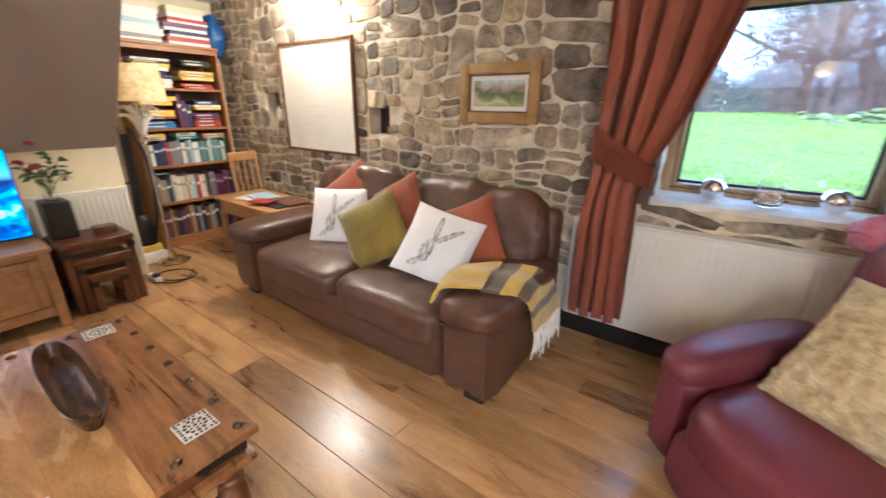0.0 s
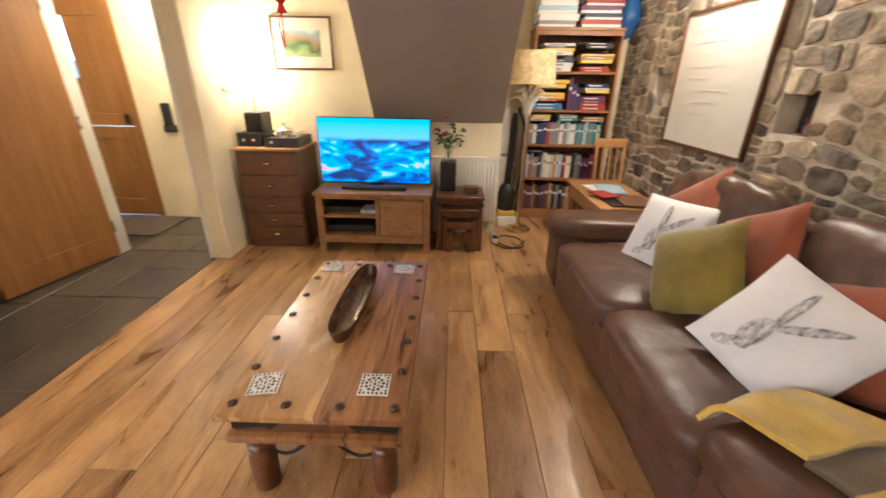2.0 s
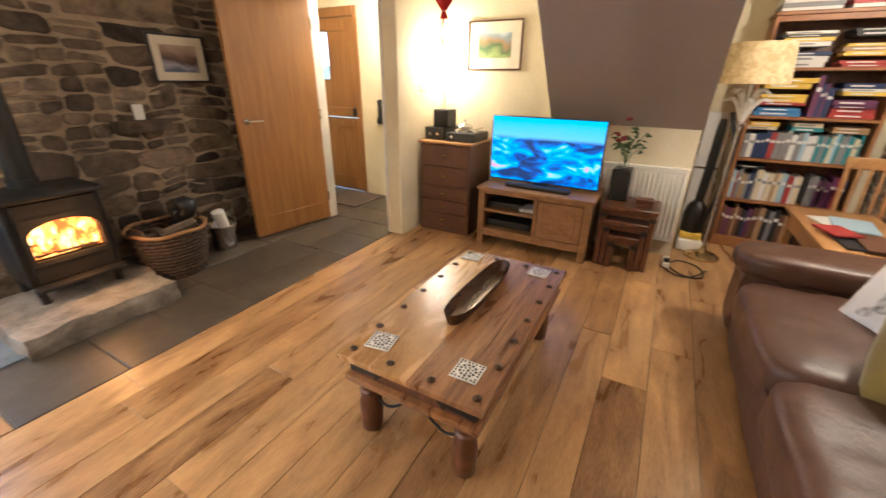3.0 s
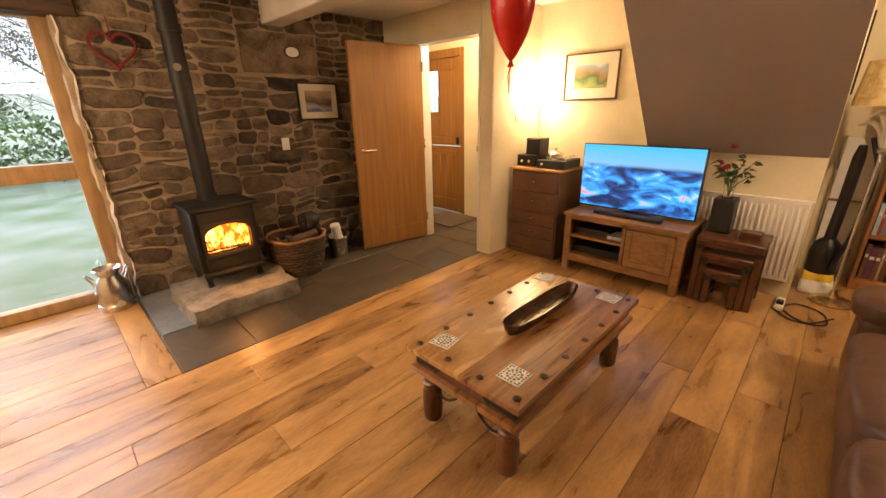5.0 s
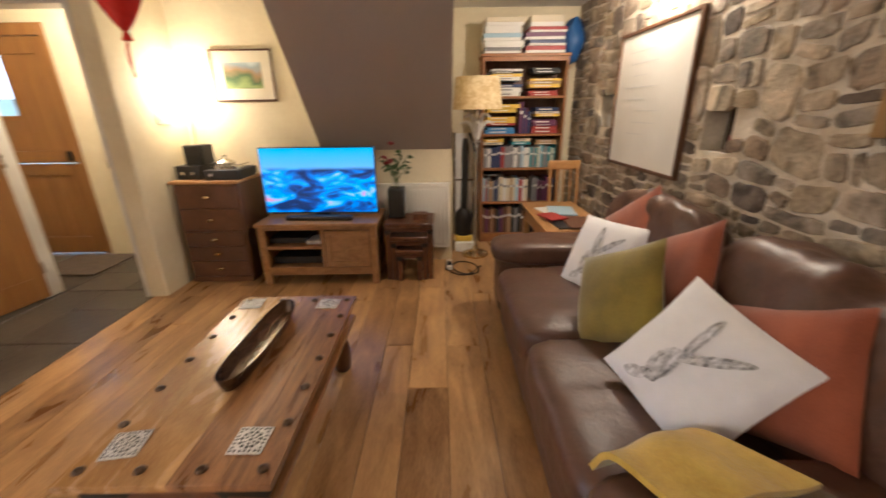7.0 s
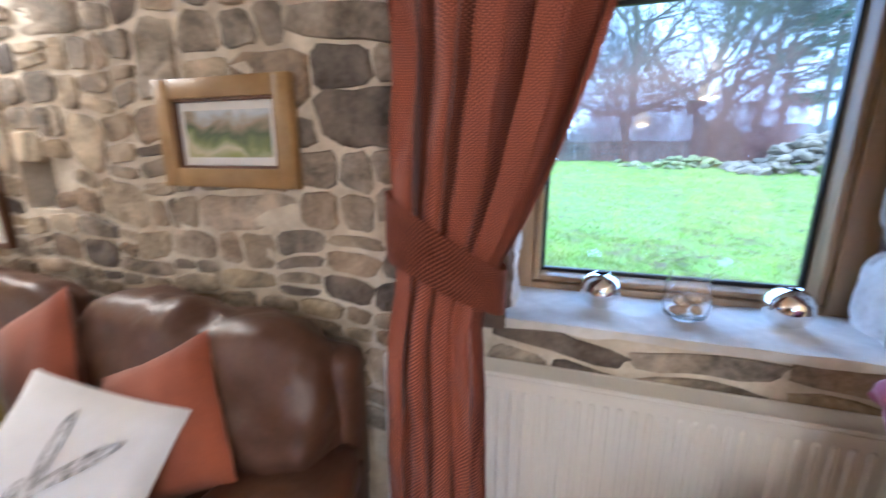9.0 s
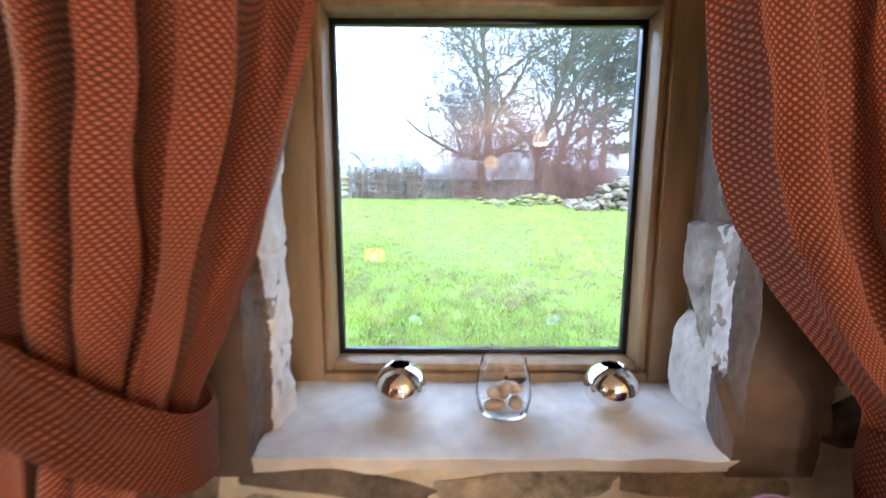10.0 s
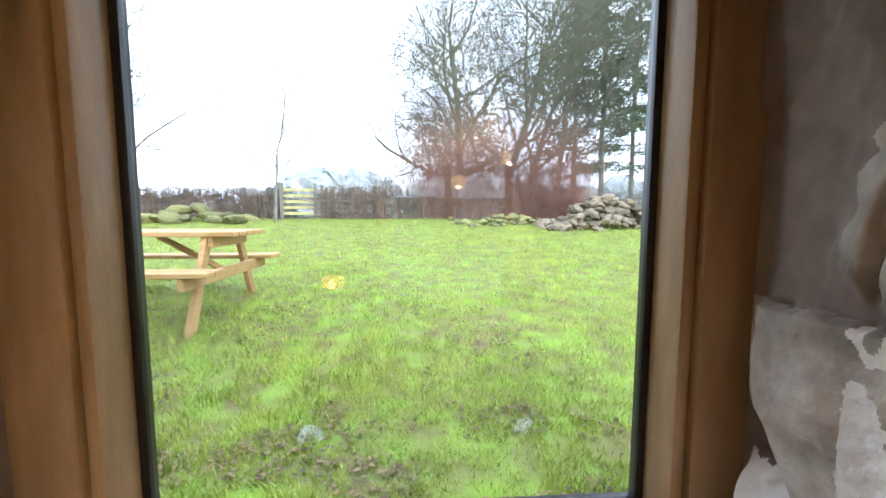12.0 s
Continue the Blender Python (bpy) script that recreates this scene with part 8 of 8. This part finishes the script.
rng = random.Random(17)
y = 1.452
while y < NORTH - 0.02:
    w = rng.choice((0.145, 0.165, 0.185, 0.205))
    y1 = min(y + w, NORTH + 0.01)
    x = -4.06 - rng.uniform(0, 1.2)
    while x < EAST:
        L = rng.uniform(1.1, 2.6)
        a, b = max(x, -4.06), min(x + L, EAST)
        if b - a > 0.05:
            board(floor_bed, "floor_board", a + 0.0008, b - 0.0008, y + 0.0008, y1 - 0.0008, rng.uniform(-0.0006, 0.0006), PLANK)
        x += L
    y = y1
y = -0.08
while y < 1.44:
    y1 = min(y + rng.choice((0.15, 0.17, 0.19)), 1.4515)
    x = 0.322
    while x < EAST:
        L = rng.uniform(0.9, 1.9)
        board(floor_bed, "floor_board", x + 0.0008, min(x + L, EAST) - 0.0008, y + 0.0008, y1 - 0.0008, rng.uniform(-0.0006, 0.0006), PLANK)
        x += L
    y = y1
border = board(floor_bed, "border_board", 0, 1.52, 0, 0.168, 0.003, PLANK)
border.location, border.rotation_euler = (0.3205, -0.075, 0.002), (0, 0, radians(90))


def split(x0, x1, z0, z1, rng, small, big, out, wide=1.7):
    w, h = x1 - x0, z1 - z0
    area = w * h
    if area < small or (area < big and rng.random() < 0.42 and 0.6 < w / h < 3.8):
        out.append((x0, x1, z0, z1))
        return
    if w / h > wide * rng.uniform(0.75, 1.3):
        c = x0 + w * rng.uniform(0.36, 0.64)
        split(x0, c, z0, z1, rng, small, big, out, wide)
        split(c, x1, z0, z1, rng, small, big, out, wide)
    else:
        c = z0 + h * rng.uniform(0.36, 0.64)
        split(x0, x1, z0, c, rng, small, big, out, wide)
        split(x0, x1, c, z1, rng, small, big, out, wide)


cells = []
rng = random.Random(6)
split(-2.643, 0.148, 0.065, 1.448, rng, 0.3, 0.75, cells, 1.4)
split(-3.54, -2.645, -0.598, 1.415, rng, 0.16, 0.45, cells, 1.4)
for a, b, c, d in cells:
    board(floor_bed, "flagstone", a + 0.0025, b - 0.0025, c + 0.0025, d - 0.0025, rng.uniform(-0.003, 0.001), FLAG, 0.004)


def wander(x, z, seed):
    """Joints of the wall wander off the true."""
    p = Vector((x, z, seed))
    return noise.noise_vector(p * 2.6) * 0.042 + noise.noise_vector(p * 7.5) * 0.016


def rubble(wall, material, cells, face, out, seed, gap, proud, square=6.0):
    """Irregular stones, each of its own outline, set in wide mortar; out: the way the wall looks along y."""
    rng = random.Random(seed)
    for x0, x1, z0, z1 in cells:
        w, h = x1 - x0, z1 - z0
        g = gap * rng.uniform(0.6, 1.5)
        cx, cz = (x0 + x1) / 2, (z0 + z1) / 2
        power = rng.uniform(square, 22.0)
        tilt = rng.uniform(-0.10, 0.10)
        skew = rng.uniform(-0.16, 0.16), rng.uniform(-0.16, 0.16)
        n = 16
        prof = []
        for k in range(n):
            a = 2 * math.pi * (k + 0.5) / n
            c, t = math.cos(a), math.sin(a)
            r = (abs(c) ** power + abs(t) ** power) ** (-1 / power) * rng.uniform(0.95, 1.04)
            u, v = c * r * (1 + skew[0] * t), t * r * (1 + skew[1] * c)
            u, v = u * (w - g) / 2, v * (h - g) / 2
            u, v = u - tilt * v, v + tilt * u
            d = wander(cx + u, cz + v, seed)
            prof.append((u + d.x, v + d.y))
        bm = bmesh.new()
        lift = proud * rng.uniform(0.35, 1.3)
        lean = rng.uniform(-0.05, 0.05), rng.uniform(-0.06, 0.06)
        rings = []
        for scale, d in ((1.03, -0.010), (1.0, 0.45), (0.95, 0.92), (0.50, 1.0)):
            ring = []
            for u, v in prof:
                deep = d if d < 0 else lift * d * rng.uniform(0.75, 1.2) + (lean[0] * u + lean[1] * v) * d
                ring.append(bm.verts.new((u * scale, out * deep, v * scale)))
            rings.append(ring)
        for p, q in zip(rings, rings[1:]):
            for k in range(n):
                bm.faces.new((p[k], p[(k + 1) % n], q[(k + 1) % n], q[k]))
        bm.faces.new(rings[-1])
        o = new("stone", mesh_of("stone", bm, material))
        o.parent = wall
        o.location = (cx, face, cz)


rng = random.Random(29)
north = []
split(-4.05, -1.36, 0.4, 1.1, rng, 0.012, 0.03, north, 1.6)
split(-1.36, -0.06, 0.4, 1.1, rng, 0.013, 0.034, north, 1.7)
split(-4.05, -2.4, 1.1, CEIL, rng, 0.012, 0.045, north, 1.5)
split(-2.4, -0.9, 1.1, CEIL, rng, 0.017, 0.06, north, 1.5)
split(-0.9, -0.06, 1.1, CEIL, rng, 0.03, 0.08, north, 1.6)
split(-4.05, -2.4, 0.0, 0.4, rng, 0.02, 0.05, north)
split(-0.06, WX0 - 0.06, 0.0, CEIL, rng, 0.02, 0.05, north)
split(WX0 - 0.04, WX1 + 0.04, 0.68, WZ0 - 0.02, rng, 0.03, 0.05, north, 2.0)
split(WX1 + 0.10, EAST, 0.6, CEIL, rng, 0.03, 0.08, north)
def in_niche(c):
    return any(max(0, min(c[1], b) - max(c[0], a)) * max(0, min(c[3], d) - max(c[2], e)) > 0.3 * (c[1] - c[0]) * (c[3] - c[2]) for a, b, e, d in NICHES)


north = [c for c in north if not in_niche(c)]
rubble(wall_north, STONE, north, NORTH, -1, 3, 0.015, 0.011)
rng = random.Random(31)
south = []
split(-2.6, 0.125, 0.0, 1.7, rng, 0.021, 0.075, south, 2.5)
split(-2.6, -1.70, 1.7, CEIL, rng, 0.016, 0.05, south, 2.5)
split(-0.98, 0.125, 1.7, CEIL, rng, 0.02, 0.07, south, 2.5)
split(-1.70, -0.98, 2.06, CEIL, rng, 0.02, 0.05, south, 2.5)
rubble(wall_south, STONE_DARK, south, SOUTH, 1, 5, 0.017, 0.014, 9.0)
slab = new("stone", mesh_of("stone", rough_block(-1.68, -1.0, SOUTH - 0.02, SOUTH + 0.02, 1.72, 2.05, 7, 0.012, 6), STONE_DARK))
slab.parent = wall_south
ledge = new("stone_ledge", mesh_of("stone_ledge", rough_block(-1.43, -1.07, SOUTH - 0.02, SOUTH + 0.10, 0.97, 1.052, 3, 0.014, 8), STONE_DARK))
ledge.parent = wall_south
# Niche backs take the dark stone, so the recess shade is in the colour.
for k, (a, b, c, d) in enumerate(NICHES):
    back = new("stone", mesh_of("stone", rough_block(a + 0.002, b - 0.002, NORTH + 0.125, NORTH + 0.165, c + 0.002, d - 0.002, 4 + k, 0.010, 5), STONE_DARK))
    back.parent = wall_north
